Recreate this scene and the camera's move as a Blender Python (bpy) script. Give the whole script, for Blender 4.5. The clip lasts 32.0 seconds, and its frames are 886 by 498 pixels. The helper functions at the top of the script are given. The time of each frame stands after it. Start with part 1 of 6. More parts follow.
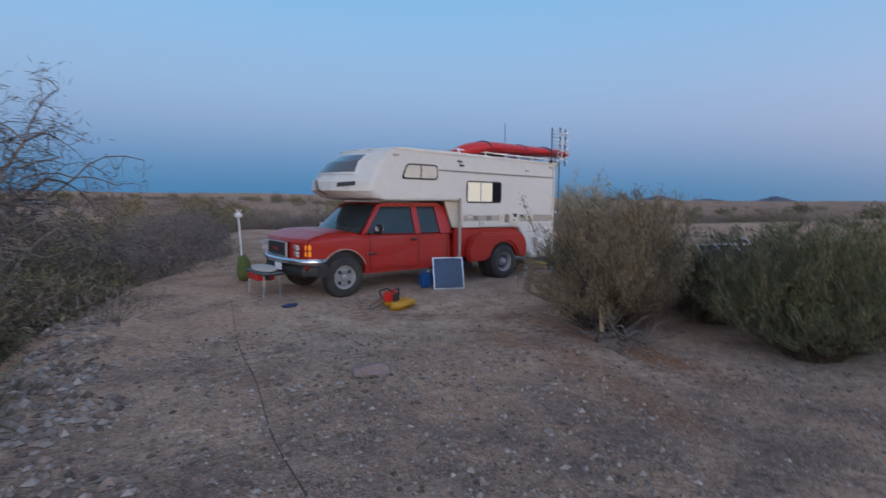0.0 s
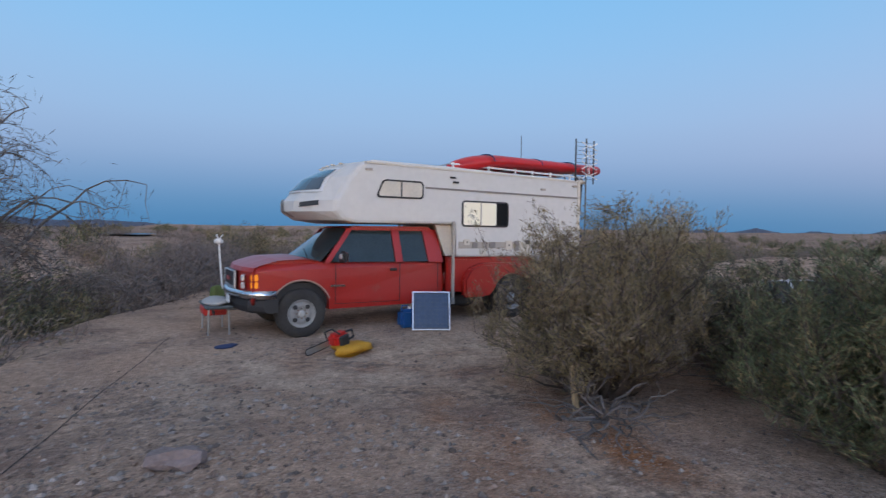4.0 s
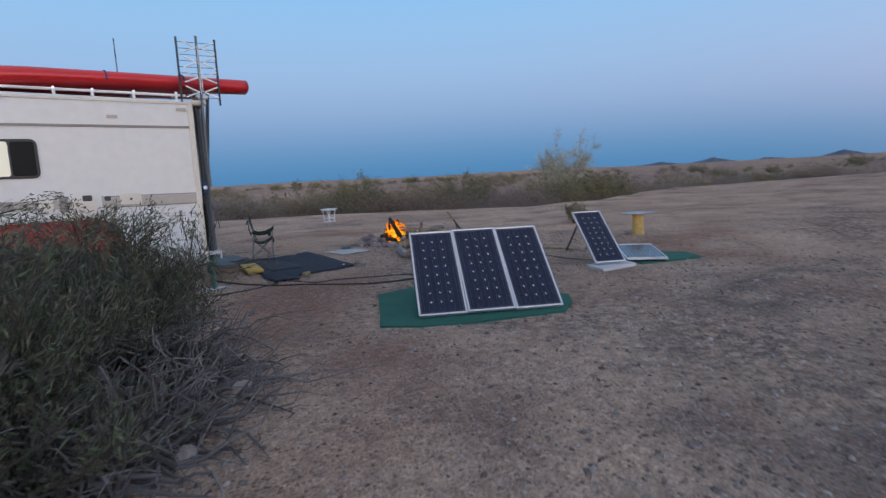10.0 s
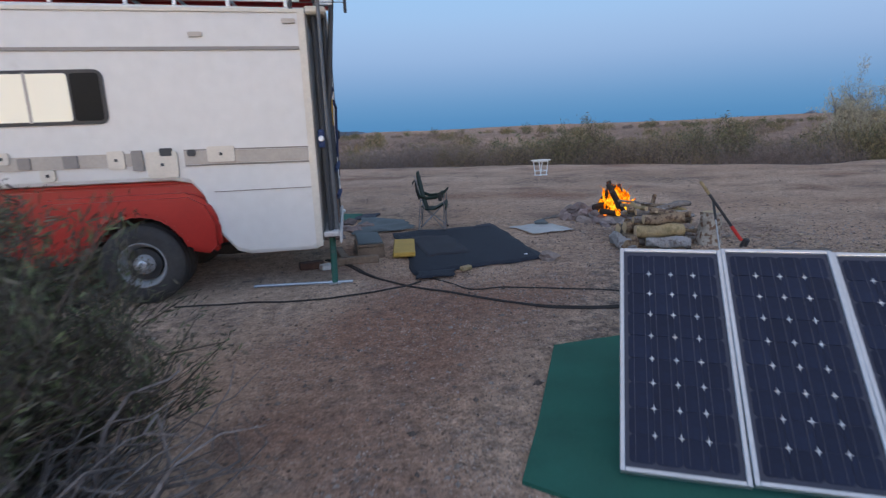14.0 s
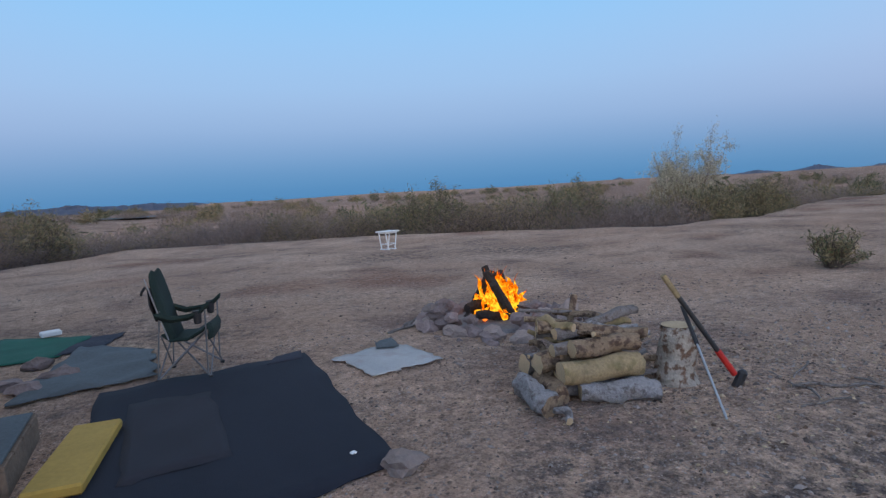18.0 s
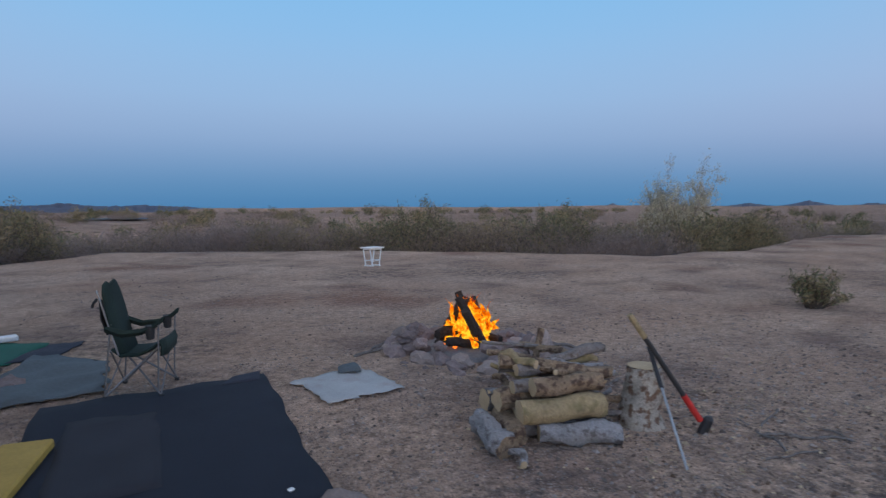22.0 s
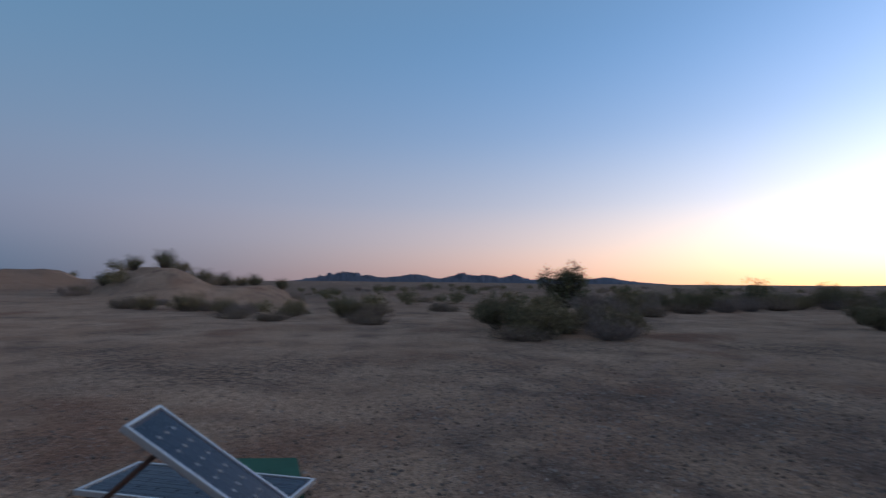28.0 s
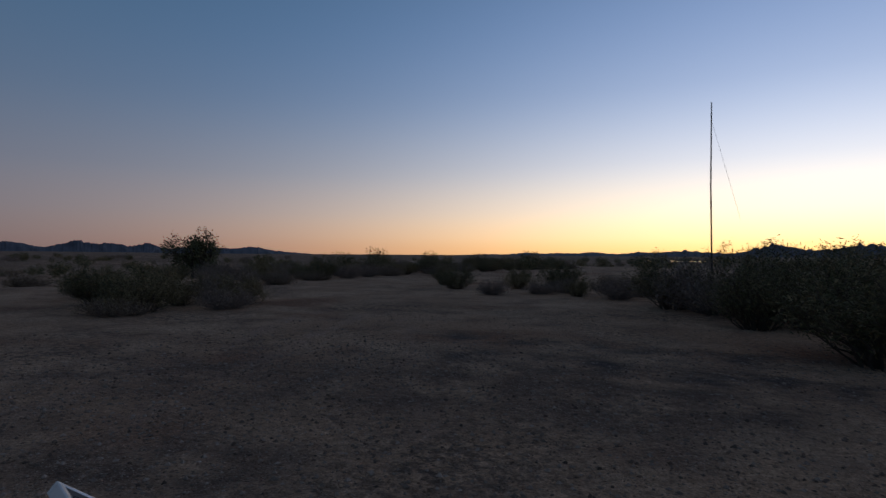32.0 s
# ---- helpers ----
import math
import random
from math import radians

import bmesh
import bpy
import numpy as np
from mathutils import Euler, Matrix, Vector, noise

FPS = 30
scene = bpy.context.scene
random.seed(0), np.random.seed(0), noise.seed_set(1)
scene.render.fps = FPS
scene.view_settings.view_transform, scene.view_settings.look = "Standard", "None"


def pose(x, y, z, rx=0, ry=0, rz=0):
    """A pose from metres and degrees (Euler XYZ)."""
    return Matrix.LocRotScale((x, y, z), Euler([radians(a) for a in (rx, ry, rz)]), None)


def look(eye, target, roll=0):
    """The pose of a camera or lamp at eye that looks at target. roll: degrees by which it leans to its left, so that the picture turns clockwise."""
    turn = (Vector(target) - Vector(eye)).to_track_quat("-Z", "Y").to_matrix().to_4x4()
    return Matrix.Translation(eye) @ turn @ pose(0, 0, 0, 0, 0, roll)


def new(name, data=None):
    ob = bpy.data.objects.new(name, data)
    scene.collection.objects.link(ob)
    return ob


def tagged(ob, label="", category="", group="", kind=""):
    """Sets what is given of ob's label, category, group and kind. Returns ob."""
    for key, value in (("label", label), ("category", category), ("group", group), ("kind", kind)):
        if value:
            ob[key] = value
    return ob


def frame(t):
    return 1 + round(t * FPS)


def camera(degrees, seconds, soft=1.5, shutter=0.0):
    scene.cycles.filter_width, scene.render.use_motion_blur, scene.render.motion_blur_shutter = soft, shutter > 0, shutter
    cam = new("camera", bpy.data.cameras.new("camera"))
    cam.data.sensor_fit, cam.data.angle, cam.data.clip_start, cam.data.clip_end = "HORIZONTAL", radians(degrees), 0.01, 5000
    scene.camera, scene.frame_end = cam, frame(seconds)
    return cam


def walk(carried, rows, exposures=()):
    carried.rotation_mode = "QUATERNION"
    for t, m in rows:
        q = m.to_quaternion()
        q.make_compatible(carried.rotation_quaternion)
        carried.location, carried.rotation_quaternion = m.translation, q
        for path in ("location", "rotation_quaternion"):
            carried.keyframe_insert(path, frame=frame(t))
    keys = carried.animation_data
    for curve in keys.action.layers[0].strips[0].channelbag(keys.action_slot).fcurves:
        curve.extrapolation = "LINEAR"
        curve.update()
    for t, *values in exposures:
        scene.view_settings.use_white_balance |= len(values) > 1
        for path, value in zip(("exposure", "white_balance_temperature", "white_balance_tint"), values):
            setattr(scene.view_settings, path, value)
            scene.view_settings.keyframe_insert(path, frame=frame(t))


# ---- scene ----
# ---------------------------------------------------------------- camera
cam = camera(78.0, 32.0, soft=1.3, shutter=0.52)
PATH = [
    (0, (-4.495, -8.703, 1.704), (-2.033, -5.570, 1.350), 0.78),
    (0.5, (-4.269, -8.583, 1.601), (-1.680, -5.572, 1.123), -1.56),
    (1, (-4.004, -8.424, 1.535), (-1.755, -5.129, 1.240), -1.73),
    (1.5, (-3.742, -8.258, 1.505), (-1.620, -4.874, 1.301), -1.41),
    (2, (-3.472, -8.129, 1.500), (-1.459, -4.681, 1.248), -0.80),
    (2.5, (-3.177, -8.084, 1.507), (-1.296, -4.560, 1.294), 3.13),
    (4.5, (-1.608, -8.247, 1.572), (0.520, -4.862, 1.448), -1.73),
    (5, (-1.126, -8.461, 1.566), (1.629, -5.567, 1.386), -0.78),
    (5.5, (-0.804, -8.572, 1.574), (2.572, -6.438, 1.358), -0.70),
    (6, (-0.171, -8.624, 1.591), (3.262, -6.615, 1.168), -1.29),
    (6.5, (0.477, -8.795, 1.608), (4.041, -7.000, 1.340), 0.24),
    (7, (1.083, -8.858, 1.591), (4.514, -6.846, 1.161), 1.28),
    (7.5, (1.799, -8.746, 1.526), (5.002, -6.375, 1.188), -0.27),
    (8, (2.468, -8.561, 1.451), (5.194, -5.659, 1.077), -2.18),
    (8.5, (3.018, -8.441, 1.398), (5.626, -5.420, 1.121), -2.66),
    (9, (3.478, -8.421, 1.385), (5.999, -5.338, 1.006), -3.31),
    (9.5, (3.907, -8.330, 1.404), (6.240, -5.119, 0.906), -2.66),
    (10, (4.300, -8.133, 1.408), (6.459, -4.803, 0.903), -2.89),
    (10.5, (4.648, -7.939, 1.401), (6.574, -4.455, 1.013), -1.43),
    (11, (4.970, -7.744, 1.406), (6.889, -4.257, 1.008), -1.70),
    (11.5, (5.281, -7.547, 1.431), (7.228, -4.091, 0.916), -2.54),
    (12, (5.547, -7.205, 1.459), (7.277, -3.634, 0.949), -1.50),
    (12.5, (5.586, -6.788, 1.494), (6.917, -3.032, 1.147), -4.07),
    (13, (5.699, -6.387, 1.500), (6.921, -2.620, 0.937), -2.78),
    (13.5, (5.848, -5.931, 1.502), (6.430, -2.060, 0.679), -2.16),
    (15.5, (6.315, -3.650, 1.260), (7.231, 0.156, 0.440), -2.94),
    (16, (6.477, -3.210, 1.280), (7.370, 0.603, 0.466), -4.01),
    (16.5, (6.570, -2.828, 1.300), (7.742, 0.945, 0.677), -3.06),
    (17, (6.860, -2.500, 1.367), (8.150, 1.240, 0.775), -1.50),
    (17.5, (7.198, -2.259, 1.400), (8.536, 1.467, 0.828), -2.53),
    (18, (7.246, -2.122, 1.401), (8.924, 1.487, 1.003), -3.20),
    (18.5, (7.278, -2.095, 1.410), (8.940, 1.517, 0.974), -4.17),
    (19, (7.316, -2.153, 1.452), (9.100, 1.418, 1.191), -2.49),
    (19.5, (7.359, -2.186, 1.455), (9.309, 1.299, 1.218), -2.69),
    (20, (7.360, -2.217, 1.447), (9.309, 1.271, 1.270), -3.05),
    (20.5, (7.360, -2.217, 1.449), (9.322, 1.261, 1.221), -3.08),
    (21, (7.365, -2.200, 1.455), (9.365, 1.252, 1.170), -1.40),
    (21.5, (7.401, -2.194, 1.455), (9.396, 1.266, 1.227), -0.47),
    (22, (7.477, -2.087, 1.453), (9.214, 1.505, 1.176), -0.26),
    (22.5, (7.478, -1.835, 1.449), (9.152, 1.794, 1.284), -2.13),
    (23, (7.496, -1.637, 1.453), (8.981, 2.071, 1.235), -3.79),
    (23.5, (7.651, -1.450, 1.452), (8.987, 2.316, 1.283), -3.77),
    (24, (7.689, -1.326, 1.466), (9.134, 2.399, 1.287), -3.54),
    (24.5, (7.662, -1.282, 1.470), (9.429, 2.304, 1.345), -2.88),
    (25, (7.591, -1.409, 1.503), (10.040, 1.752, 1.428), -1.81),
    (25.5, (7.598, -1.450, 1.506), (10.792, 0.954, 1.650), -0.75),
    (26, (7.713, -1.412, 1.511), (11.510, -0.191, 1.802), 0.74),
    (26.5, (7.736, -1.445, 1.508), (11.720, -1.269, 1.822), 0.97),
    (28.5, (7.660, -1.720, 1.500), (10.642, -4.377, 1.709), 1.10),
    (29, (7.575, -1.840, 1.500), (10.254, -4.805, 1.681), 2.30),
    (30, (7.260, -2.160, 1.500), (9.354, -5.564, 1.674), 2.40),
    (31, (7.220, -2.220, 1.480), (8.959, -5.818, 1.648), 0.80),
    (32, (7.200, -2.250, 1.450), (8.620, -5.989, 1.492), 0.40),
]
walk(cam, [(t, look(eye, target, roll)) for t, eye, target, roll in PATH],
     exposures=[(0.0, -0.12), (1.0, -0.08), (2.0, -0.03), (5.0, 0.0), (13.0, 0.05), (15.5, 0.26), (17.0, 0.22), (18.0, 0.11), (19.5, -0.06), (22.0, -0.08), (24.5, -0.22), (26.0, -0.38), (28.5, -1.15), (30.0, -1.76), (32.0, -2.18)])

# ---------------------------------------------------------------- dusk sky
world = bpy.data.worlds.new("dusk_sky")
scene.world = world
world.use_nodes = True
wt = world.node_tree
wt.nodes.clear()
WN = wt.nodes.new
WL = wt.links.new


def sky_ramp(stops):
    r = WN("ShaderNodeValToRGB")
    el = r.color_ramp.elements
    while len(el) < len(stops):
        el.new(0.5)
    for e, (p, c) in zip(el, stops):
        e.position, e.color = p, (*c, 1)
    return r


coord = WN("ShaderNodeTexCoord")
sep = WN("ShaderNodeSeparateXYZ")
WL(coord.outputs["Generated"], sep.inputs[0])
flat = WN("ShaderNodeCombineXYZ")
WL(sep.outputs[0], flat.inputs[0])
WL(sep.outputs[1], flat.inputs[1])
unit = WN("ShaderNodeVectorMath")
unit.operation = "NORMALIZE"
WL(flat.outputs[0], unit.inputs[0])
dot = WN("ShaderNodeVectorMath")
dot.operation = "DOT_PRODUCT"
SUNSET = Vector((-0.33, -0.944, 0.0))  # where the sun went down
dot.inputs[1].default_value = SUNSET
WL(unit.outputs[0], dot.inputs[0])
# colours by the sine of the elevation, for four bearings from the sunset
EAST = [(0.0, (.080, .230, .46)), (.03, (.095, .260, .49)), (.075, (.175, .330, .57)), (.125, (.285, .425, .67)), (.19, (.335, .51, .775)), (.30, (.29, .55, .87)), (.45, (.19, .51, .89)), (.62, (.30, .47, .72)), (.85, (.50, .52, .64)), (1.0, (.58, .57, .66))]
SIDE = [(0.0, (.11, .25, .43)), (.035, (.155, .295, .50)), (.075, (.33, .40, .60)), (.13, (.44, .495, .71)), (.24, (.365, .53, .80)), (.42, (.21, .465, .785)), (.62, (.30, .47, .72)), (.85, (.50, .52, .64)), (1.0, (.58, .57, .66))]
GLOW = [(0.0, (2.9, 1.46, .96)), (.03, (3.15, 1.92, 1.40)), (.07, (2.65, 2.06, 1.84)), (.14, (1.50, 1.62, 1.92)), (.26, (.62, 1.05, 1.84)), (.42, (.30, .72, 1.48)), (.62, (.28, .48, .78)), (.85, (.50, .52, .64)), (1.0, (.58, .57, .66))]
SUNK = [(0.0, (8.0, 4.3, 1.1)), (.03, (9.0, 6.1, 2.6)), (.08, (7.4, 6.2, 4.6)), (.16, (4.1, 4.35, 4.95)), (.28, (1.9, 2.42, 3.6)), (.45, (.82, 1.32, 2.46)), (.62, (.30, .47, .72)), (.85, (.50, .52, .64)), (1.0, (.58, .57, .66))]
ramps = []
for stops in (EAST, SIDE, GLOW, SUNK):
    r = sky_ramp([(p, tuple(v / 10 for v in c)) for p, c in stops])
    r.color_ramp.interpolation = "B_SPLINE"
    WL(sep.outputs[2], r.inputs[0])
    ramps.append(r)
last = ramps[0].outputs[0]
for r, (lo, hi, power) in zip(ramps[1:], ((-.95, -.25, 1.0), (-.80, 1.0, 2.0), (-.15, 1.04, 5.2))):
    mr = WN("ShaderNodeMapRange")
    mr.inputs["From Min"].default_value, mr.inputs["From Max"].default_value = lo, hi
    WL(dot.outputs["Value"], mr.inputs["Value"])
    pw_ = WN("ShaderNodeMath")
    pw_.operation = "POWER"
    pw_.inputs[1].default_value = power
    WL(mr.outputs[0], pw_.inputs[0])
    mx = WN("ShaderNodeMix")
    mx.data_type = "RGBA"
    WL(pw_.outputs[0], mx.inputs[0])
    WL(last, mx.inputs[6])
    WL(r.outputs[0], mx.inputs[7])
    last = mx.outputs[2]
bg = WN("ShaderNodeBackground")
bg.inputs["Strength"].default_value = 10.0
WL(last, bg.inputs[0])
WL(bg.outputs[0], WN("ShaderNodeOutputWorld").inputs[0])
# the last warm light from under the horizon
sun = new("sunset_light", bpy.data.lights.new("sunset_light", "SUN"))
sun.data.energy, sun.data.angle, sun.data.color = 0.12, radians(20), (1.0, .72, .45)
sun.matrix_world = look((0, 0, 0), -SUNSET * 10 + Vector((0, 0, -1.0)))


# ---------------------------------------------------------------- materials
def material(name, colour, rough=.8, metal=0.0, scale=4.0, vary=.25, bump=.2, tint=None, fine=40.0, per_object=0.0, island=0.0, spec=.5, second=None, second_at=.55, dist=.01):
    """A surface with variation at two scales. second: a colour that comes through in patches."""
    m = bpy.data.materials.new(name)
    m.use_nodes = True
    nt = m.node_tree
    N, L = nt.nodes.new, nt.links.new
    b = nt.nodes["Principled BSDF"]
    b.inputs["Roughness"].default_value, b.inputs["Metallic"].default_value = rough, metal
    b.inputs["Specular IOR Level"].default_value = spec
    tc = N("ShaderNodeTexCoord")
    big, small = N("ShaderNodeTexNoise"), N("ShaderNodeTexNoise")
    big.inputs["Scale"].default_value, small.inputs["Scale"].default_value = scale, fine
    big.inputs["Detail"].default_value, small.inputs["Detail"].default_value = 4, 3
    for n in (big, small):
        L(tc.outputs["Object"], n.inputs["Vector"])
    add = N("ShaderNodeMath")
    add.operation = "ADD"
    L(big.outputs["Fac"], add.inputs[0])
    L(small.outputs["Fac"], add.inputs[1])
    value = N("ShaderNodeMapRange")
    value.inputs["From Min"].default_value, value.inputs["From Max"].default_value = .6, 1.4
    value.inputs["To Min"].default_value, value.inputs["To Max"].default_value = 1 - vary, 1 + vary
    L(add.outputs[0], value.inputs["Value"])
    out = value.outputs[0]
    if per_object or island:
        info = N("ShaderNodeObjectInfo") if per_object else N("ShaderNodeNewGeometry")
        rnd = N("ShaderNodeMapRange")
        k = per_object or island
        rnd.inputs["To Min"].default_value, rnd.inputs["To Max"].default_value = 1 - k, 1 + k
        L(info.outputs["Random" if per_object else "Random Per Island"], rnd.inputs["Value"])
        mul = N("ShaderNodeMath")
        mul.operation = "MULTIPLY"
        L(out, mul.inputs[0])
        L(rnd.outputs[0], mul.inputs[1])
        out = mul.outputs[0]
    base = N("ShaderNodeMix")
    base.data_type = "RGBA"
    base.inputs[6].default_value = (*colour, 1)
    base.inputs[7].default_value = (*(tint or colour), 1)
    L(big.outputs["Fac"], base.inputs[0])
    colour_out = base.outputs[2]
    if second:
        pat = N("ShaderNodeTexNoise")
        pat.inputs["Scale"].default_value, pat.inputs["Detail"].default_value = scale * 1.7, 6
        L(tc.outputs["Object"], pat.inputs["Vector"])
        step = N("ShaderNodeMapRange")
        step.inputs["From Min"].default_value, step.inputs["From Max"].default_value = second_at, second_at + .12
        L(pat.outputs["Fac"], step.inputs["Value"])
        mx2 = N("ShaderNodeMix")
        mx2.data_type = "RGBA"
        L(step.outputs[0], mx2.inputs[0])
        L(colour_out, mx2.inputs[6])
        mx2.inputs[7].default_value = (*second, 1)
        colour_out = mx2.outputs[2]
    hsv = N("ShaderNodeHueSaturation")
    L(colour_out, hsv.inputs["Color"])
    L(out, hsv.inputs["Value"])
    L(hsv.outputs[0], b.inputs["Base Color"])
    if bump:
        bp = N("ShaderNodeBump")
        bp.inputs["Strength"].default_value, bp.inputs["Distance"].default_value = bump, dist
        L(add.outputs[0], bp.inputs["Height"])
        L(bp.outputs[0], b.inputs["Normal"])
    return m


def glow(name, colour, strength):
    m = bpy.data.materials.new(name)
    m.use_nodes = True
    b = m.node_tree.nodes["Principled BSDF"]
    b.inputs["Base Color"].default_value = (*colour, 1)
    b.inputs["Emission Color"].default_value = (*colour, 1)
    b.inputs["Emission Strength"].default_value = strength
    return m


RED = material("red_paint", (.35, .017, .012), .34, vary=.10, bump=.02, scale=2, tint=(.34, .020, .014), second=(.30, .05, .035), second_at=.64)
CHROME = material("chrome", (.62, .63, .66), .18, 1.0, vary=.08, bump=.03)
STEEL = material("galvanised_steel", (.42, .44, .46), .42, .85, vary=.2, bump=.08)
RUST = material("rusty_steel", (.10, .05, .035), .8, .3, vary=.4, scale=9)
RUBBER = material("tyre_rubber", (.022, .022, .024), .85, vary=.3, bump=.3, tint=(.05, .045, .04))
BLACK = material("black_plastic", (.018, .018, .02), .55, vary=.2, bump=.05)
TRIM = material("dark_trim", (.03, .031, .034), .6, vary=.2)
GLASS_D = material("tinted_glass", (.028, .038, .040), .10, 0, vary=.3, bump=0, scale=2, spec=.42)
PANE_D = material("dark_camper_pane", (.010, .012, .014), .25, 0, vary=.1, bump=0, spec=.04)
GLASS_B = material("camper_front_glass", (.05, .07, .09), .08, 0, vary=.05, bump=0, spec=.9)
WHITE = material("white_fibreglass", (.585, .575, .545), .42, vary=.06, bump=.03, scale=1.5, fine=9, tint=(.545, .53, .505), second=(.47, .445, .41), second_at=.68)
CREAM = material("cream_trim", (.55, .50, .42), .5, vary=.12, bump=.04)
GREYSTRIPE_SHADE = material("grey_stripe_and_shade", (.20, .18, .165), .5, vary=.12, bump=.02)
TAN = material("tan_band", (.36, .32, .275), .5, vary=.12, bump=.02)
AMBER = material("amber_lens_with_glow", (.75, .22, .02), .15, vary=.1, bump=.05)
# glow added to the unlit lens for the sunset it mirrors
AMBER.node_tree.nodes["Principled BSDF"].inputs["Emission Color"].default_value = (1, .35, .03, 1)
AMBER.node_tree.nodes["Principled BSDF"].inputs["Emission Strength"].default_value = .35
LENS = material("headlamp_lens", (.60, .60, .58), .12, .3, vary=.15, bump=.1)
KAYAK = material("red_kayak_plastic", (.50, .014, .018), .38, vary=.10, bump=.03, scale=2)
POLEGREY = material("dull_grey_pole", (.105, .11, .115), .5, .3, vary=.25, bump=.05)
STRAP = material("blue_strap", (.018, .035, .10), .8, vary=.2)
CURTAIN = glow("lit_curtain", (.80, .74, .58), .10)
ALU = material("aluminium_frame", (.62, .64, .67), .38, .8, vary=.10, bump=.02)
CELL = material("solar_cell", (.010, .0165, .038), .16, .0, vary=.25, bump=0, scale=6, per_object=.12, spec=.22)
# cell colour lightened to carry part of the mirrored sky
SKYCELL = material("sky_reflecting_cell_tint", (.030, .048, .095), .14, .0, vary=.2, bump=0, scale=6, per_object=.10, spec=.5)
BUSBAR = material("silver_busbar", (.07, .075, .10), .35, .5, vary=.1, bump=0)
PALEGAP = material("pale_backsheet", (.55, .56, .58), .5, vary=.08, bump=0)
BACKSHEET = material("dark_backsheet", (.030, .034, .055), .5, vary=.08, bump=.02)
GREEN_MAT = material("green_carpet", (.012, .095, .065), .95, vary=.3, bump=.5, scale=3, fine=160)
PALEBOARD = material("weathered_white_board", (.46, .44, .43), .6, vary=.2, bump=.1)
MATGREY = material("grey_mat", (.022, .022, .030), .95, vary=.25, bump=.5, scale=3, fine=180)
NAVY = material("dark_blue_rug", (.0085, .0120, .0240), .95, vary=.30, bump=.5, scale=3, fine=180, tint=(.0110, .0130, .0215))
NAVY2 = material("dark_grey_rug", (.026, .028, .042), .95, vary=.25, bump=.5, scale=3, fine=180)
YELLOW = material("yellow_foam_pad", (.40, .255, .05), .8, vary=.15, bump=.15)
RUG = material("pale_canvas", (.37, .375, .37), .9, vary=.18, bump=.3, scale=3, fine=80, second=(.33, .31, .30))
GREYCLOTH = material("grey_tarp", (.080, .096, .104), .85, vary=.25, bump=.3, scale=2)
FABRIC = material("dark_green_canvas", (.012, .027, .021), .9, vary=.25, bump=.3, scale=6, fine=220)
BARK = material("grey_bark", (.17, .15, .14), .95, vary=.4, bump=.8, scale=14, fine=60, second=(.09, .065, .05), dist=.02)
BARK2 = material("peeling_bark", (.235, .165, .105), .95, vary=.40, bump=.9, scale=12, fine=60, second=(.085, .052, .036), second_at=.49, dist=.02)
GREYWOOD = material("weathered_grey_wood", (.27, .26, .26), .95, vary=.35, bump=.9, scale=11, fine=70, second=(.12, .105, .10), second_at=.52, dist=.02)
CUTWOOD = material("sawn_wood", (.42, .31, .185), .85, vary=.2, bump=.3, scale=8, fine=90)
YWOOD = material("yellow_wood", (.29, .215, .115), .85, vary=.35, bump=.6, scale=9, fine=60, second=(.175, .135, .062), second_at=.50, dist=.012)
CHAR = material("charred_wood", (.030, .020, .015), .95, vary=.4, bump=.9, scale=18, dist=.02)
STONE = material("ring_stone", (.205, .150, .132), .9, vary=.3, bump=.6, scale=7, fine=45, per_object=.35, tint=(.20, .165, .165), dist=.02)
STONE2 = material("ring_stone_pale", (.27, .215, .19), .9, vary=.25, bump=.6, scale=7, fine=45, per_object=.3, dist=.02)
ASH = material("ash", (.19, .18, .175), 1, vary=.3, bump=.5, scale=9)
PWHITE = material("white_plastic", (.70, .70, .69), .5, vary=.08, bump=.03)
WOODPOST = material("yellow_stump", (.46, .30, .095), .85, vary=.3, bump=.5, scale=9, second=(.24, .14, .05), second_at=.6)
LUMBER = material("weathered_lumber", (.17, .12, .085), .9, vary=.35, bump=.5, scale=9)
CABLE = material("black_cable", (.02, .017, .017), .7, vary=.2)
REDP = material("red_grip", (.50, .02, .015), .5, vary=.1)
BLUEP = material("blue_plastic", (.012, .075, .24), .4, vary=.15)
SAWYEL = material("yellow_tarp", (.48, .25, .015), .6, vary=.2, bump=.3)
GREENP = material("green_pole_paint", (.02, .10, .075), .6, vary=.3, second=(.12, .13, .12))
OLIVE = material("olive_bag", (.10, .13, .035), .85, vary=.25, bump=.3)
PALELEAF = material("pale_dry_leaf", (.36, .33, .24), .9, vary=.25, bump=0, scale=1.2, fine=5, island=.3)
TWIG = material("dead_twig", (.16, .142, .142), .95, vary=.3, bump=.3, scale=20)
DEADWOOD = material("weathered_branch", (.145, .124, .116), .95, vary=.45, bump=.4, scale=6, fine=30, island=.5)
TWIG2 = material("brown_branch", (.075, .058, .048), .95, vary=.3, bump=.4, scale=20)
LEAF_G = material("creosote_leaf_green", (.094, .119, .051), .75, vary=.30, bump=0, scale=1.3, fine=5, island=.5, tint=(.108, .124, .060))
LEAF_O = material("creosote_leaf_olive", (.225, .182, .080), .8, vary=.3, bump=0, scale=1.2, fine=5, island=.45, tint=(.182, .138, .084))
LEAF_B = material("dry_brush", (.275, .212, .178), .9, vary=.3, bump=0, scale=1.2, fine=5, island=.4, tint=(.14, .11, .092))
LEAF_K = material("dark_creosote_leaf", (.088, .084, .056), .8, vary=.3, bump=0, scale=1.2, fine=5, island=.5, tint=(.085, .070, .052))
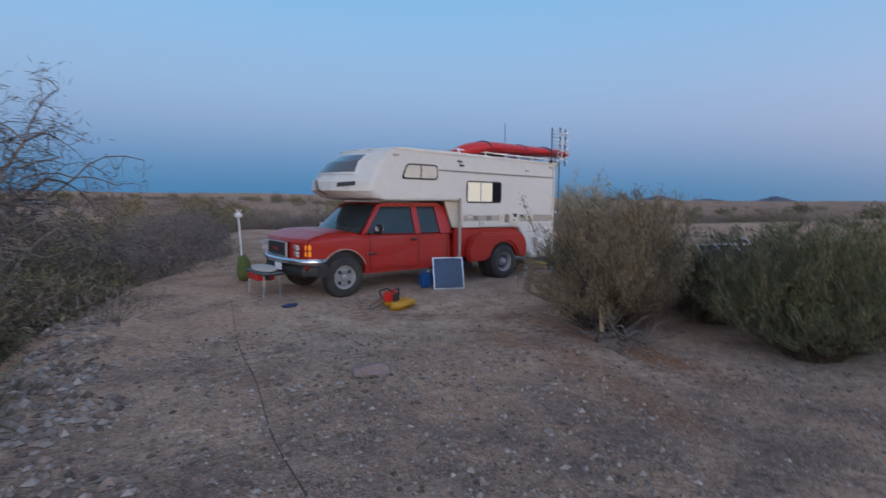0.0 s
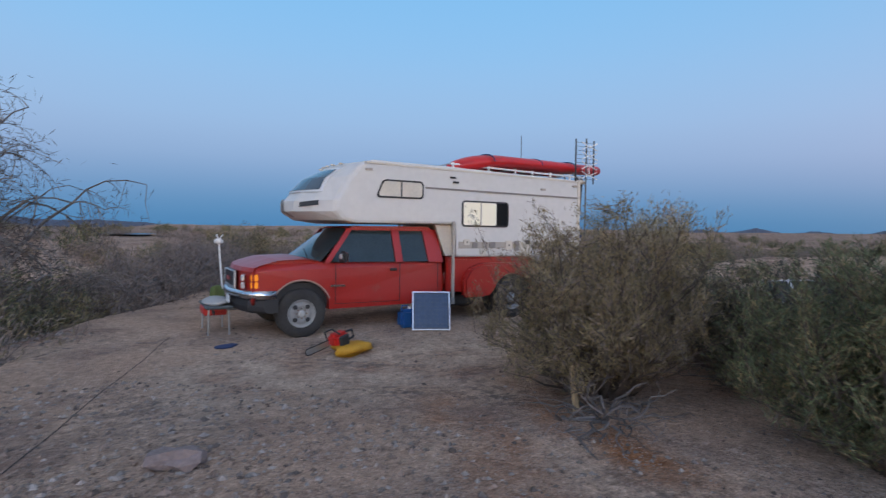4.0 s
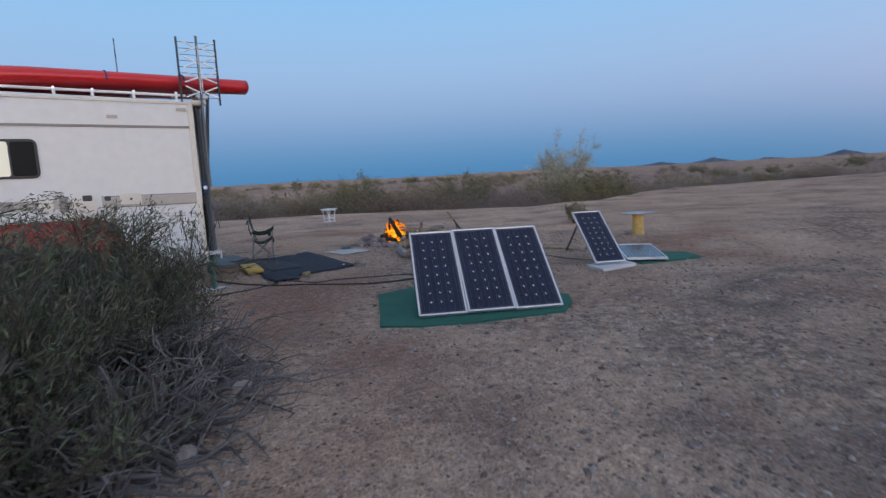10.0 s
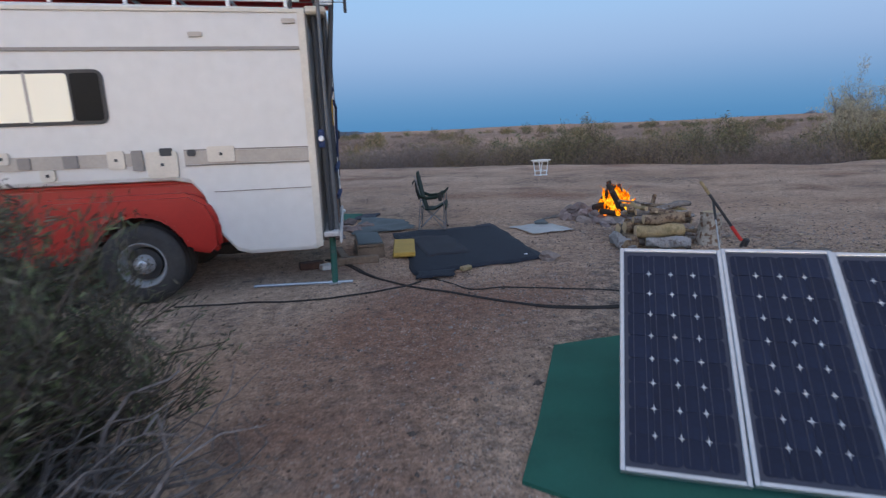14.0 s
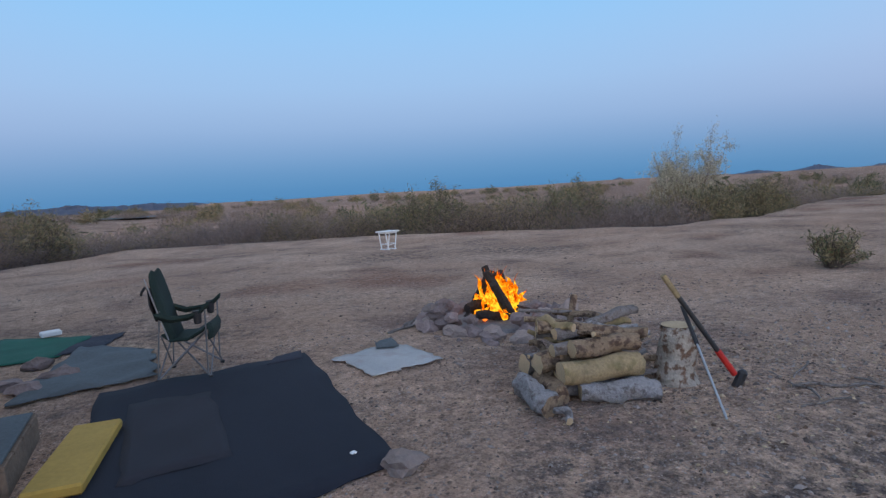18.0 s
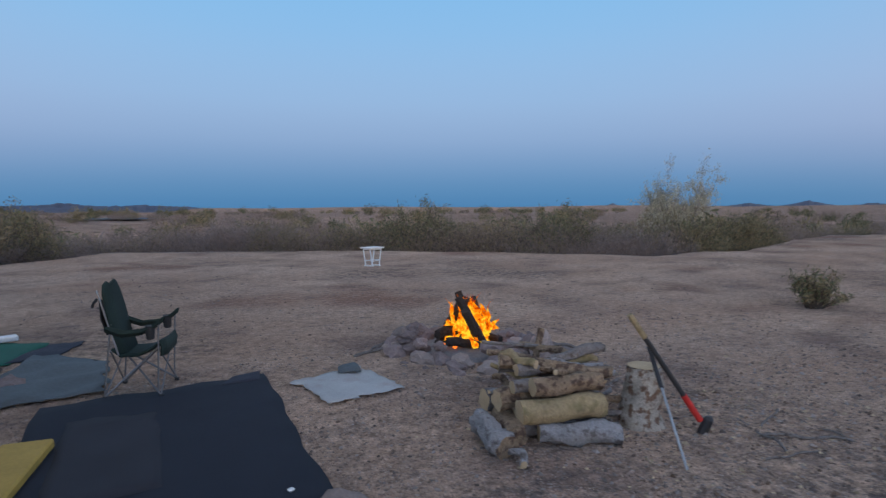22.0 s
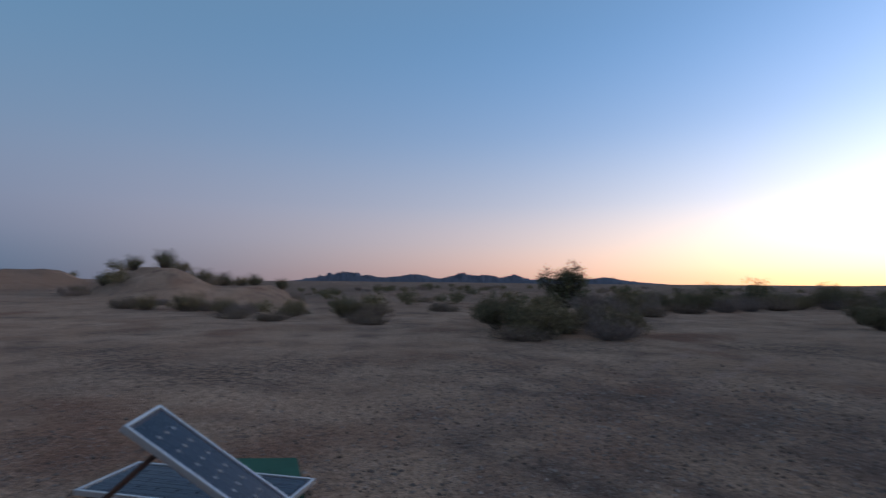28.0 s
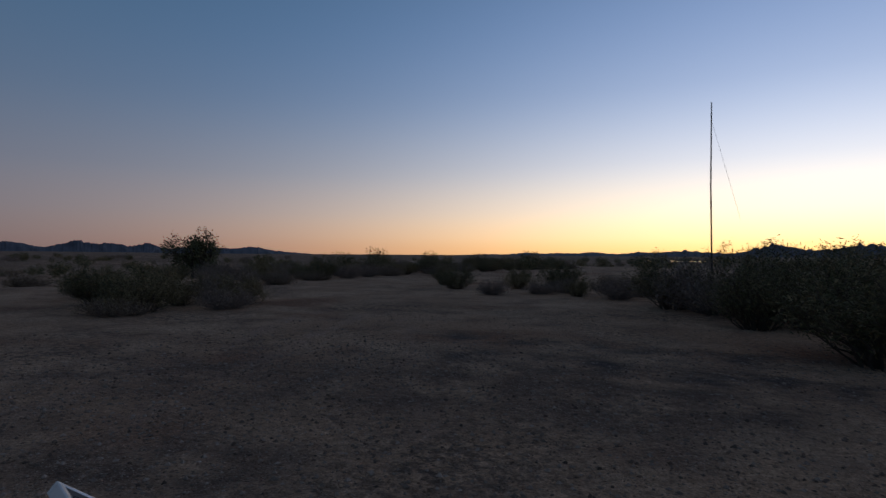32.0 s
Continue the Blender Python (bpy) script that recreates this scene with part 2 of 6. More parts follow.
LEAF_D = material("far_bush_green", (.098, .102, .052), .85, vary=.3, bump=0, scale=.8, fine=4, island=.4, per_object=0)
# the blue of the distant air is put into the mountains' base colour
HILL = material("haze_blue_mountain", (.066, .082, .120), 1, vary=.25, bump=0, scale=.004, fine=.02)
WATER = material("still_water", (.02, .03, .035), .06, vary=.05, bump=.02)
DUST = material("dusty_lip", (.36, .24, .19), .8, vary=.2, bump=.05)
RIM = material("dusty_rim", (.27, .27, .27), .55, .15, vary=.2, bump=.05, scale=9)
CHAIRTUBE = material("grey_chair_tube", (.20, .20, .21), .45, .6, vary=.2, bump=.05)
TABLETOP = material("worn_table_board", (.26, .235, .225), .38, vary=.25, bump=.1, spec=.6)


# ---------------------------------------------------------------- mesh helpers
def mesh_of(name, verts, faces, mats, smooth=False, index=None):
    me = bpy.data.meshes.new(name)
    me.from_pydata([tuple(v) for v in verts], [], [tuple(f) for f in faces])
    for m in (mats if isinstance(mats, (list, tuple)) else [mats]):
        me.materials.append(m)
    if index is not None:
        me.polygons.foreach_set("material_index", index)
    if smooth:
        me.polygons.foreach_set("use_smooth", [True] * len(me.polygons))
    me.update()
    return me


def part(name, bm, mat, parent=None, label="", smooth=False):
    """Links a bmesh (or a mesh) as one object under a thing or a part."""
    if isinstance(bm, bmesh.types.BMesh):
        me = bpy.data.meshes.new(name)
        bm.normal_update()
        bm.to_mesh(me)
        bm.free()
        me.materials.append(mat)
        if smooth:
            me.polygons.foreach_set("use_smooth", [f.normal.length > 0 for f in me.polygons])
    else:
        me = bm
    ob = new(name, me)
    if parent is not None:
        ob.parent = parent
    if label:
        ob["label"] = label
    return ob


def thing(name, label, category, m=None, group="", kind=""):
    ob = new(name)
    ob.empty_display_size = .1
    if m is not None:
        ob.matrix_world = m
    return tagged(ob, label, category, group, kind)


def box(size, at=(0, 0, 0), bevel=.01, rot=None, seg=1):
    bm = bmesh.new()
    bmesh.ops.create_cube(bm, size=1)
    bmesh.ops.scale(bm, vec=size, verts=bm.verts)
    if bevel:
        bmesh.ops.bevel(bm, geom=bm.edges[:], offset=min(bevel, min(size) * .45), segments=seg, affect="EDGES")
    if rot:
        bmesh.ops.rotate(bm, cent=(0, 0, 0), matrix=Euler([radians(a) for a in rot]).to_matrix(), verts=bm.verts)
    bmesh.ops.translate(bm, vec=at, verts=bm.verts)
    return bm


def tube(points, radius, sides=8, cap=True, taper=None):
    """A round bar along points."""
    pts = [Vector(p) for p in points]
    bm = bmesh.new()
    rings = []
    side = None
    for i, p in enumerate(pts):
        d = (pts[min(i + 1, len(pts) - 1)] - pts[max(i - 1, 0)]).normalized()
        if side is None:
            side = d.orthogonal().normalized()
        side = (side - d * side.dot(d)).normalized()
        up = d.cross(side)
        r = radius if taper is None else radius + (taper - radius) * i / (len(pts) - 1)
        rings.append([bm.verts.new(p + (side * math.cos(a) + up * math.sin(a)) * r) for a in (2 * math.pi * k / sides for k in range(sides))])
    for a, b in zip(rings, rings[1:]):
        for k in range(sides):
            bm.faces.new((a[k], a[(k + 1) % sides], b[(k + 1) % sides], b[k]))
    if cap:
        bm.faces.new(rings[0][::-1])
        bm.faces.new(rings[-1])
    return bm


def join(*bms):
    out = bmesh.new()
    for b in bms:
        me = bpy.data.meshes.new("tmp")
        b.to_mesh(me)
        b.free()
        out.from_mesh(me)
        bpy.data.meshes.remove(me)
    return out


def disc_stack(profile, axis="y", sides=28, at=(0, 0, 0), closed=True):
    """A turned body: profile of (distance along the axis, radius)."""
    bm = bmesh.new()
    rings = []
    for d, r in profile:
        ring = []
        for k in range(sides):
            a = 2 * math.pi * k / sides
            c, s = math.cos(a) * r, math.sin(a) * r
            v = {"y": (c, d, s), "z": (c, s, d), "x": (d, c, s)}[axis]
            ring.append(bm.verts.new(Vector(v) + Vector(at)))
        rings.append(ring)
    for a, b in zip(rings, rings[1:]):
        for k in range(sides):
            bm.faces.new((a[k], a[(k + 1) % sides], b[(k + 1) % sides], b[k]))
    if closed:
        bm.faces.new(rings[0])
        bm.faces.new(rings[-1][::-1])
    bmesh.ops.recalc_face_normals(bm, faces=bm.faces)
    return bm


def plate(outline, thick, axis="y", at=0.0, bevel=0.0):
    """A flat outline of two coordinates, given a thickness along an axis: x (y, z), y (x, z) or z (x, y)."""
    def place(p, d):
        a, b = p
        return {"x": (d, a, b), "y": (a, d, b), "z": (a, b, d)}[axis]
    bm = bmesh.new()
    lo = [bm.verts.new(place(p, at)) for p in outline]
    hi = [bm.verts.new(place(p, at + thick)) for p in outline]
    n = len(outline)
    bm.faces.new(lo)
    bm.faces.new(hi[::-1])
    for k in range(n):
        bm.faces.new((lo[k], hi[k], hi[(k + 1) % n], lo[(k + 1) % n]))
    bmesh.ops.recalc_face_normals(bm, faces=bm.faces)
    if bevel:
        bmesh.ops.bevel(bm, geom=bm.edges[:], offset=bevel, segments=2, affect="EDGES", clamp_overlap=True)
    return bm


def rounded(x0, x1, z0, z1, r, n=4):
    out = []
    for cx, cz, a0 in ((x1 - r, z1 - r, 0), (x0 + r, z1 - r, 90), (x0 + r, z0 + r, 180), (x1 - r, z0 + r, 270)):
        for k in range(n + 1):
            a = radians(a0 + 90 * k / n)
            out.append((cx + r * math.cos(a), cz + r * math.sin(a)))
    return out


def lumpy(size, seed, subdiv=2, rough=.22):
    """A stone: a ball broken by noise, flattened to size."""
    bm = bmesh.new()
    bmesh.ops.create_icosphere(bm, subdivisions=subdiv, radius=.5)
    off = Vector((seed * 3.17, seed * 1.31, seed * 7.7))
    for v in bm.verts:
        n = noise.noise(v.co * 2.3 + off) * rough * 1.4 + noise.noise(v.co * 5 + off) * rough * .5
        v.co *= 1 + n
        v.co = Vector((v.co.x * size[0], v.co.y * size[1], v.co.z * size[2]))
    return bm


# ---------------------------------------------------------------- ground
EDGE = [(-60, -62), (-16, -26), (-9, -12), (-5.6, -6.0), (-4.6, -2.7), (-3.9, 0.1), (-2.6, 3.4), (-.6, 5.8), (1.2, 10.5), (2.2, 16), (5.5, 20.5), (11.4, 18.8), (18, 14.2), (21.5, 10.8), (27, 11.0), (40, 16), (70, 12), (120, 14), (240, 40),
        (260, -10), (70, -9), (44, -6), (33, -9), (30, -22), (40, -60), (20, -80), (-20, -78)]


def edge_distance(x, y):
    """How far (x, y) lies outside the plateau's rim; negative inside."""
    best = np.full(x.shape, 1e9)
    inside = np.zeros(x.shape, bool)
    for (ax, ay), (bx, by) in zip(EDGE, EDGE[1:] + EDGE[:1]):
        ex, ey = bx - ax, by - ay
        t = np.clip(((x - ax) * ex + (y - ay) * ey) / (ex * ex + ey * ey), 0, 1)
        best = np.minimum(best, np.hypot(x - ax - t * ex, y - ay - t * ey))
        with np.errstate(divide="ignore", invalid="ignore"):
            cross = ((ay > y) != (by > y)) & (x < (bx - ax) * (y - ay) / (by - ay) + ax)
        inside ^= cross
    return np.where(inside, -best, best)


def smooth01(v):
    v = np.clip(v, 0, 1)
    return v * v * (3 - 2 * v)


def waves(x, y, scale, seed):
    """Cheap rolling noise from a few sines."""
    rng = np.random.RandomState(seed)
    out = np.zeros(np.shape(x))
    for k in range(7):
        a, p, f = rng.uniform(0, 6.28), rng.uniform(0, 6.28), rng.uniform(.6, 1.8) / scale
        out = out + np.sin((x * math.cos(a) + y * math.sin(a)) * f * 6.28 + p)
    return out / 7


def ground_height(x, y):
    x, y = np.asarray(x, float), np.asarray(y, float)
    d = edge_distance(x, y) + .5 * waves(x, y, 5, 3)
    r = np.hypot(x - 6, y + 2)
    north = smooth01((y + .5 * x) / 30)
    drop = smooth01(d / (5.0 - 2.2 * smooth01((1.0 - x) / 4) * smooth01((y + 14) / 8)))
    west = smooth01((1.0 - x) / 4) * smooth01((y + 14) / 8)
    z = -(2.3 * north + (.9 + 1.3 * west) * (1 - north)) * drop
    z = z + smooth01((d - 25) / 120) * (1.9 * north + .6)
    z = z + .05 * waves(x, y, 6, 1) * smooth01(r / 6) + .018 * waves(x, y, 1.7, 2) + .008 * waves(x, y, .6, 6)
    z = z + .9 * waves(x, y, 70, 4) * smooth01((r - 40) / 90)
    z = z + np.where((y > 0) & (x < 900), 1, .3) * 14 * smooth01((r - 300) / 900) * (.6 + .4 * waves(x, y, 700, 5)) * smooth01((y + x) / 500) * smooth01((x - 6 + .04 * y) / (.10 * r + 1))
    # the pad falls a little towards the truck's front
    z = z - .075 * smooth01((2.4 - x) / 2.4) * smooth01((y + 4.5) / 2.5) * smooth01((x + 9) / 4)
    # low mesa to the east
    m = smooth01(1 - (np.hypot((x - 150) / 46, (y - 22) / 26) - .72) / .3)
    z = z + 3.6 * m * (.85 + .15 * waves(x, y, 9, 8))
    # tree-topped ridge to the south-east
    m = smooth01(1 - (np.hypot((x - 76) / 20, (y + 13) / 12.5) - .55) / .45)
    z = z + 3.3 * m * (.85 + .15 * waves(x, y, 8, 9))
    return z


def zg(x, y):
    return float(ground_height(np.array([x]), np.array([y]))[0])


def ground_material():
    m = bpy.data.materials.new("desert_ground")
    m.use_nodes = True
    nt = m.node_tree
    N, L = nt.nodes.new, nt.links.new
    b = nt.nodes["Principled BSDF"]
    b.inputs["Roughness"].default_value = .95
    b.inputs["Specular IOR Level"].default_value = .03
    b.inputs["Diffuse Roughness"].default_value = 1.0
    tc = N("ShaderNodeTexCoord")

    def nz(scale, detail=4, rough=.5):
        n = N("ShaderNodeTexNoise")
        n.inputs["Scale"].default_value, n.inputs["Detail"].default_value, n.inputs["Roughness"].default_value = scale, detail, rough
        L(tc.outputs["Object"], n.inputs["Vector"])
        return n.outputs["Fac"]

    def rng(v, a, c):
        r = N("ShaderNodeMapRange")
        r.inputs["From Min"].default_value, r.inputs["From Max"].default_value = a, c
        L(v, r.inputs["Value"])
        return r.outputs[0]

    def mix(f, c1, c2):
        x = N("ShaderNodeMix")
        x.data_type = "RGBA"
        L(f, x.inputs[0])
        for s, c in ((6, c1), (7, c2)):
            if isinstance(c, tuple):
                x.inputs[s].default_value = (*c, 1)
            else:
                L(c, x.inputs[s])
        return x.outputs[2]
    col = mix(rng(nz(.35), .35, .65), (.425, .292, .212), (.515, .374, .278))
    col = mix(rng(nz(.9, 5), .50, .72), col, (.265, .186, .150))
    col = mix(rng(nz(.22, 3), .56, .70), col, (.300, .175, .125))
    col = mix(rng(nz(2.6, 6, .7), .57, .70), col, (.210, .162, .142))
    dg = N("ShaderNodeMath")
    dg.operation = "MULTIPLY"
    L(rng(nz(.16, 4, .6), .50, .66), dg.inputs[0])
    L(rng(nz(7, 5, .75), .44, .58), dg.inputs[1])
    col = mix(dg.outputs[0], col, (.118, .098, .092))
    col = mix(rng(nz(5.5, 6, .8), .60, .70), col, (.37, .285, .235))
    far = N("ShaderNodeVectorMath")
    far.operation = "LENGTH"
    L(tc.outputs["Object"], far.inputs[0])
    fm = N("ShaderNodeMath")
    fm.operation = "MULTIPLY"
    L(rng(far.outputs["Value"], 38, 150), fm.inputs[0])
    L(rng(nz(.07, 5, .75), .30, .48), fm.inputs[1])
    col = mix(fm.outputs[0], col, (.205, .146, .114))
    def band(a, c, width, wobble, seed):
        """A worn strip between two places on the ground: 1 on it, 0 beside it."""
        ax, ay, cx, cy = *a, *c
        ln = math.hypot(cx - ax, cy - ay)
        sub_ = N("ShaderNodeVectorMath")
        sub_.operation = "SUBTRACT"
        L(tc.outputs["Object"], sub_.inputs[0])
        sub_.inputs[1].default_value = (ax, ay, 0)
        outs = []
        for v in ((-(cy - ay) / ln, (cx - ax) / ln, 0), ((cx - ax) / ln, (cy - ay) / ln, 0)):
            d = N("ShaderNodeVectorMath")
            d.operation = "DOT_PRODUCT"
            L(sub_.outputs[0], d.inputs[0])
            d.inputs[1].default_value = v
            outs.append(d.outputs["Value"])
        w = N("ShaderNodeMath")
        w.operation = "MULTIPLY_ADD"
        L(nz(.35 + .03 * seed, 3), w.inputs[0])
        w.inputs[1].default_value, w.inputs[2].default_value = wobble * 2, -wobble
        s = N("ShaderNodeMath")
        s.operation = "ADD"
        L(outs[0], s.inputs[0])
        L(w.outputs[0], s.inputs[1])
        ab = N("ShaderNodeMath")
        ab.operation = "ABSOLUTE"
        L(s.outputs[0], ab.inputs[0])
        m1 = rng(ab.outputs[0], width, width * .3)
        res = m1
        for lo, hi in ((0, .8), (ln, ln - .8)):
            k = N("ShaderNodeMath")
            k.operation = "MULTIPLY"
            L(res, k.inputs[0])
            L(rng(outs[1], lo, hi), k.inputs[1])
            res = k.outputs[0]
        k = N("ShaderNodeMath")
        k.operation = "MULTIPLY"
        L(res, k.inputs[0])
        L(rng(nz(1.6, 4), .35, .62), k.inputs[1])
        return k.outputs[0]
    col = mix(band((11.0, -4.6), (13.9, -15.0), .26, .5, 1), col, (.44, .315, .25))
    col = mix(band((12.2, -4.4), (15.4, -15.0), .24, .5, 2), col, (.42, .30, .24))
    col = mix(band((8.6, -5.6), (12.6, -14.0), .22, .6, 4), col, (.40, .285, .225))
    col = mix(band((-5.2, -5.2), (1.6, -7.6), 2.2, .7, 12), col, (.235, .172, .142))
    col = mix(band((5.4, -8.5), (14.5, -7.2), 1.8, .8, 10), col, (.190, .140, .120))
    col = mix(band((9.0, -5.4), (12.6, -4.6), .9, .6, 11), col, (.185, .138, .118))
    col = mix(band((4.2, -9.5), (10.6, -9.9), .95, .6, 6), col, (.125, .105, .102))
    col = mix(band((4.6, -10.9), (11.5, -11.6), .8, .6, 7), col, (.135, .112, .106))
    col = mix(band((1.7, -2.6), (.7, -6.6), .42, .35, 3), col, (.30, .145, .075))
    col = mix(band((.7, -2.9), (-.5, -7.0), .40, .35, 5), col, (.31, .17, .105))
    col = mix(band((-2.2, -1.7), (4.6, -2.3), 2.1, .5, 8), col, (.50, .385, .295))
    vor = N("ShaderNodeTexVoronoi")
    vor.inputs["Scale"].default_value = 26
    L(tc.outputs["Object"], vor.inputs["Vector"])
    sepc = N("ShaderNodeSeparateColor")
    L(vor.outputs["Color"], sepc.inputs[0])
    peb = N("ShaderNodeMath")
    peb.operation = "MULTIPLY"
    L(rng(vor.outputs["Distance"], .34, .22), peb.inputs[0])
    L(rng(sepc.outputs[0], .46, .50), peb.inputs[1])
    pm = N("ShaderNodeMath")
    pm.operation = "MULTIPLY"
    L(peb.outputs[0], pm.inputs[0])
    L(rng(nz(.5, 3), .40, .60), pm.inputs[1])
    pcol = mix(sepc.outputs[1], (.10, .082, .075), (.33, .28, .25))
    col = mix(pm.outputs[0], col, pcol)
    # finer chips, pale and dark, thicker in the gravelly patches
    chip = N("ShaderNodeTexVoronoi")
    chip.inputs["Scale"].default_value = 62
    L(tc.outputs["Object"], chip.inputs["Vector"])
    sepd = N("ShaderNodeSeparateColor")
    L(chip.outputs["Color"], sepd.inputs[0])
    cm = N("ShaderNodeMath")
    cm.operation = "MULTIPLY"
    L(rng(chip.outputs["Distance"], .42, .28), cm.inputs[0])
    L(rng(sepd.outputs[2], .52, .56), cm.inputs[1])
    cn = N("ShaderNodeMath")
    cn.operation = "MULTIPLY"
    L(cm.outputs[0], cn.inputs[0])
    L(rng(nz(.8, 4, .6), .34, .62), cn.inputs[1])
    col = mix(cn.outputs[0], col, mix(sepd.outputs[0], (.085, .068, .062), (.56, .48, .42)))
    fine = N("ShaderNodeMath")
    fine.operation = "MULTIPLY_ADD"
    L(nz(48, 5, .75), fine.inputs[0])
    fine.inputs[1].default_value, fine.inputs[2].default_value = 2.3, -.15
    hs = N("ShaderNodeHueSaturation")
    L(col, hs.inputs["Color"])
    L(fine.outputs[0], hs.inputs["Value"])
    mid = N("ShaderNodeMath")
    mid.operation = "MULTIPLY_ADD"
    L(nz(11, 6, .7), mid.inputs[0])
    mid.inputs[1].default_value, mid.inputs[2].default_value = 1.7, .15
    hs2 = N("ShaderNodeHueSaturation")
    L(hs.outputs[0], hs2.inputs["Color"])
    L(mid.outputs[0], hs2.inputs["Value"])
    L(hs2.outputs[0], b.inputs["Base Color"])
    h = N("ShaderNodeMath")
    h.operation = "MULTIPLY_ADD"
    L(peb.outputs[0], h.inputs[0])
    h.inputs[1].default_value = .6
    L(nz(22, 5, .6), h.inputs[2])
    bp = N("ShaderNodeBump")
    bp.inputs["Strength"].default_value, bp.inputs["Distance"].default_value = 1.0, .07
    L(h.outputs[0], bp.inputs["Height"])
    L(bp.outputs[0], b.inputs["Normal"])
    return m


GROUND = ground_material()
CX, CY = 4.0, -4.0
NA = 300
radii = [0.0]
while radii[-1] < 4200:
    radii.append(radii[-1] + max(.13, radii[-1] * .030))
radii = np.array(radii[1:])
ang = np.linspace(0, 2 * math.pi, NA, endpoint=False)
gx = CX + np.outer(radii, np.cos(ang))
gy = CY + np.outer(radii, np.sin(ang))
gz = ground_height(gx, gy)
NR = len(radii)
gverts = [(CX, CY, zg(CX, CY))] + list(zip(gx.ravel(), gy.ravel(), gz.ravel()))
gfaces = [(0, 1 + k, 1 + (k + 1) % NA) for k in range(NA)]
for i in range(NR - 1):
    o, p = 1 + i * NA, 1 + (i + 1) * NA
    gfaces += [(o + k, p + k, p + (k + 1) % NA, o + (k + 1) % NA) for k in range(NA)]
ground = tagged(new("ground", mesh_of("ground", gverts, gfaces, GROUND, smooth=True)), "pinkish grey desert hardpan with gravel and tyre tracks", "ground", kind="structure")


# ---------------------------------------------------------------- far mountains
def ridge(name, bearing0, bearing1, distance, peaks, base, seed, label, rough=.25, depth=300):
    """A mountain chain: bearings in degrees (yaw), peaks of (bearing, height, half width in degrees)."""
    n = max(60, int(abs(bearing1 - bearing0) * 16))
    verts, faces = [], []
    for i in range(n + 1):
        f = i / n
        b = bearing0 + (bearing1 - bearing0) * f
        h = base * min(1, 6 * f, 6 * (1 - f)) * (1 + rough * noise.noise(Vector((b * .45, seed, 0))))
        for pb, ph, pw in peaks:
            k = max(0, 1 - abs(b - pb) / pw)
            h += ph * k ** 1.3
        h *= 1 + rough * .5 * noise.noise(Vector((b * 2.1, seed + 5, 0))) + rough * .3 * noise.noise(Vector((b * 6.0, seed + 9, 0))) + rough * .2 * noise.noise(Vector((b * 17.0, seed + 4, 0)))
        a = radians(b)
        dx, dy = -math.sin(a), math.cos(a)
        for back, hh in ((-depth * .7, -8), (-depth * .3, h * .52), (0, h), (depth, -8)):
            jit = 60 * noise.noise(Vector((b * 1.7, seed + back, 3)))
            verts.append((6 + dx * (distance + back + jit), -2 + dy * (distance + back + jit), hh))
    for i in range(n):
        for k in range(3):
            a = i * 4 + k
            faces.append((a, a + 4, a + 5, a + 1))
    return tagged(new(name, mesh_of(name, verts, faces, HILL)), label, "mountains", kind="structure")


ridge("backdrop_mountains_east", -48, -86, 2900, [(-59.5, 27, 2.6), (-69.3, 28, 2.4), (-64, 14, 2.5), (-55, 18, 3), (-52, 12, 2)], 14, 2, "low desert mountains on the horizon, tinted blue for haze")
ridge("backdrop_mountains_northwest", 30, -6, 3000, [(22, 22, 6), (15, 16, 4), (9, 26, 5), (3, 20, 4), (-1, 12, 3)], 20, 4, "mountain line beyond the wash, tinted blue for haze")
ridge("backdrop_mountains_north", -36, -50, 2900, [(-43, 26, 2.0), (-47, 12, 2)], 10, 7, "faint hill on the horizon, tinted blue for haze")
ridge("backdrop_mountains_south", -106, -146, 2950, [(-113, 30, 5), (-120, 20, 3), (-125.4, 34, 2.0), (-128, 16, 3), (-131, 22, 1.8), (-140.6, 18, 2.0)], 26, 11, "jagged dark mountain range under the sunset, tinted blue for haze", rough=.5)
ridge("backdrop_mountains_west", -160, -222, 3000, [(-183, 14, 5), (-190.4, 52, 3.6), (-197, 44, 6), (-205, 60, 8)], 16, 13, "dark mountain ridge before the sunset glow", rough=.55)


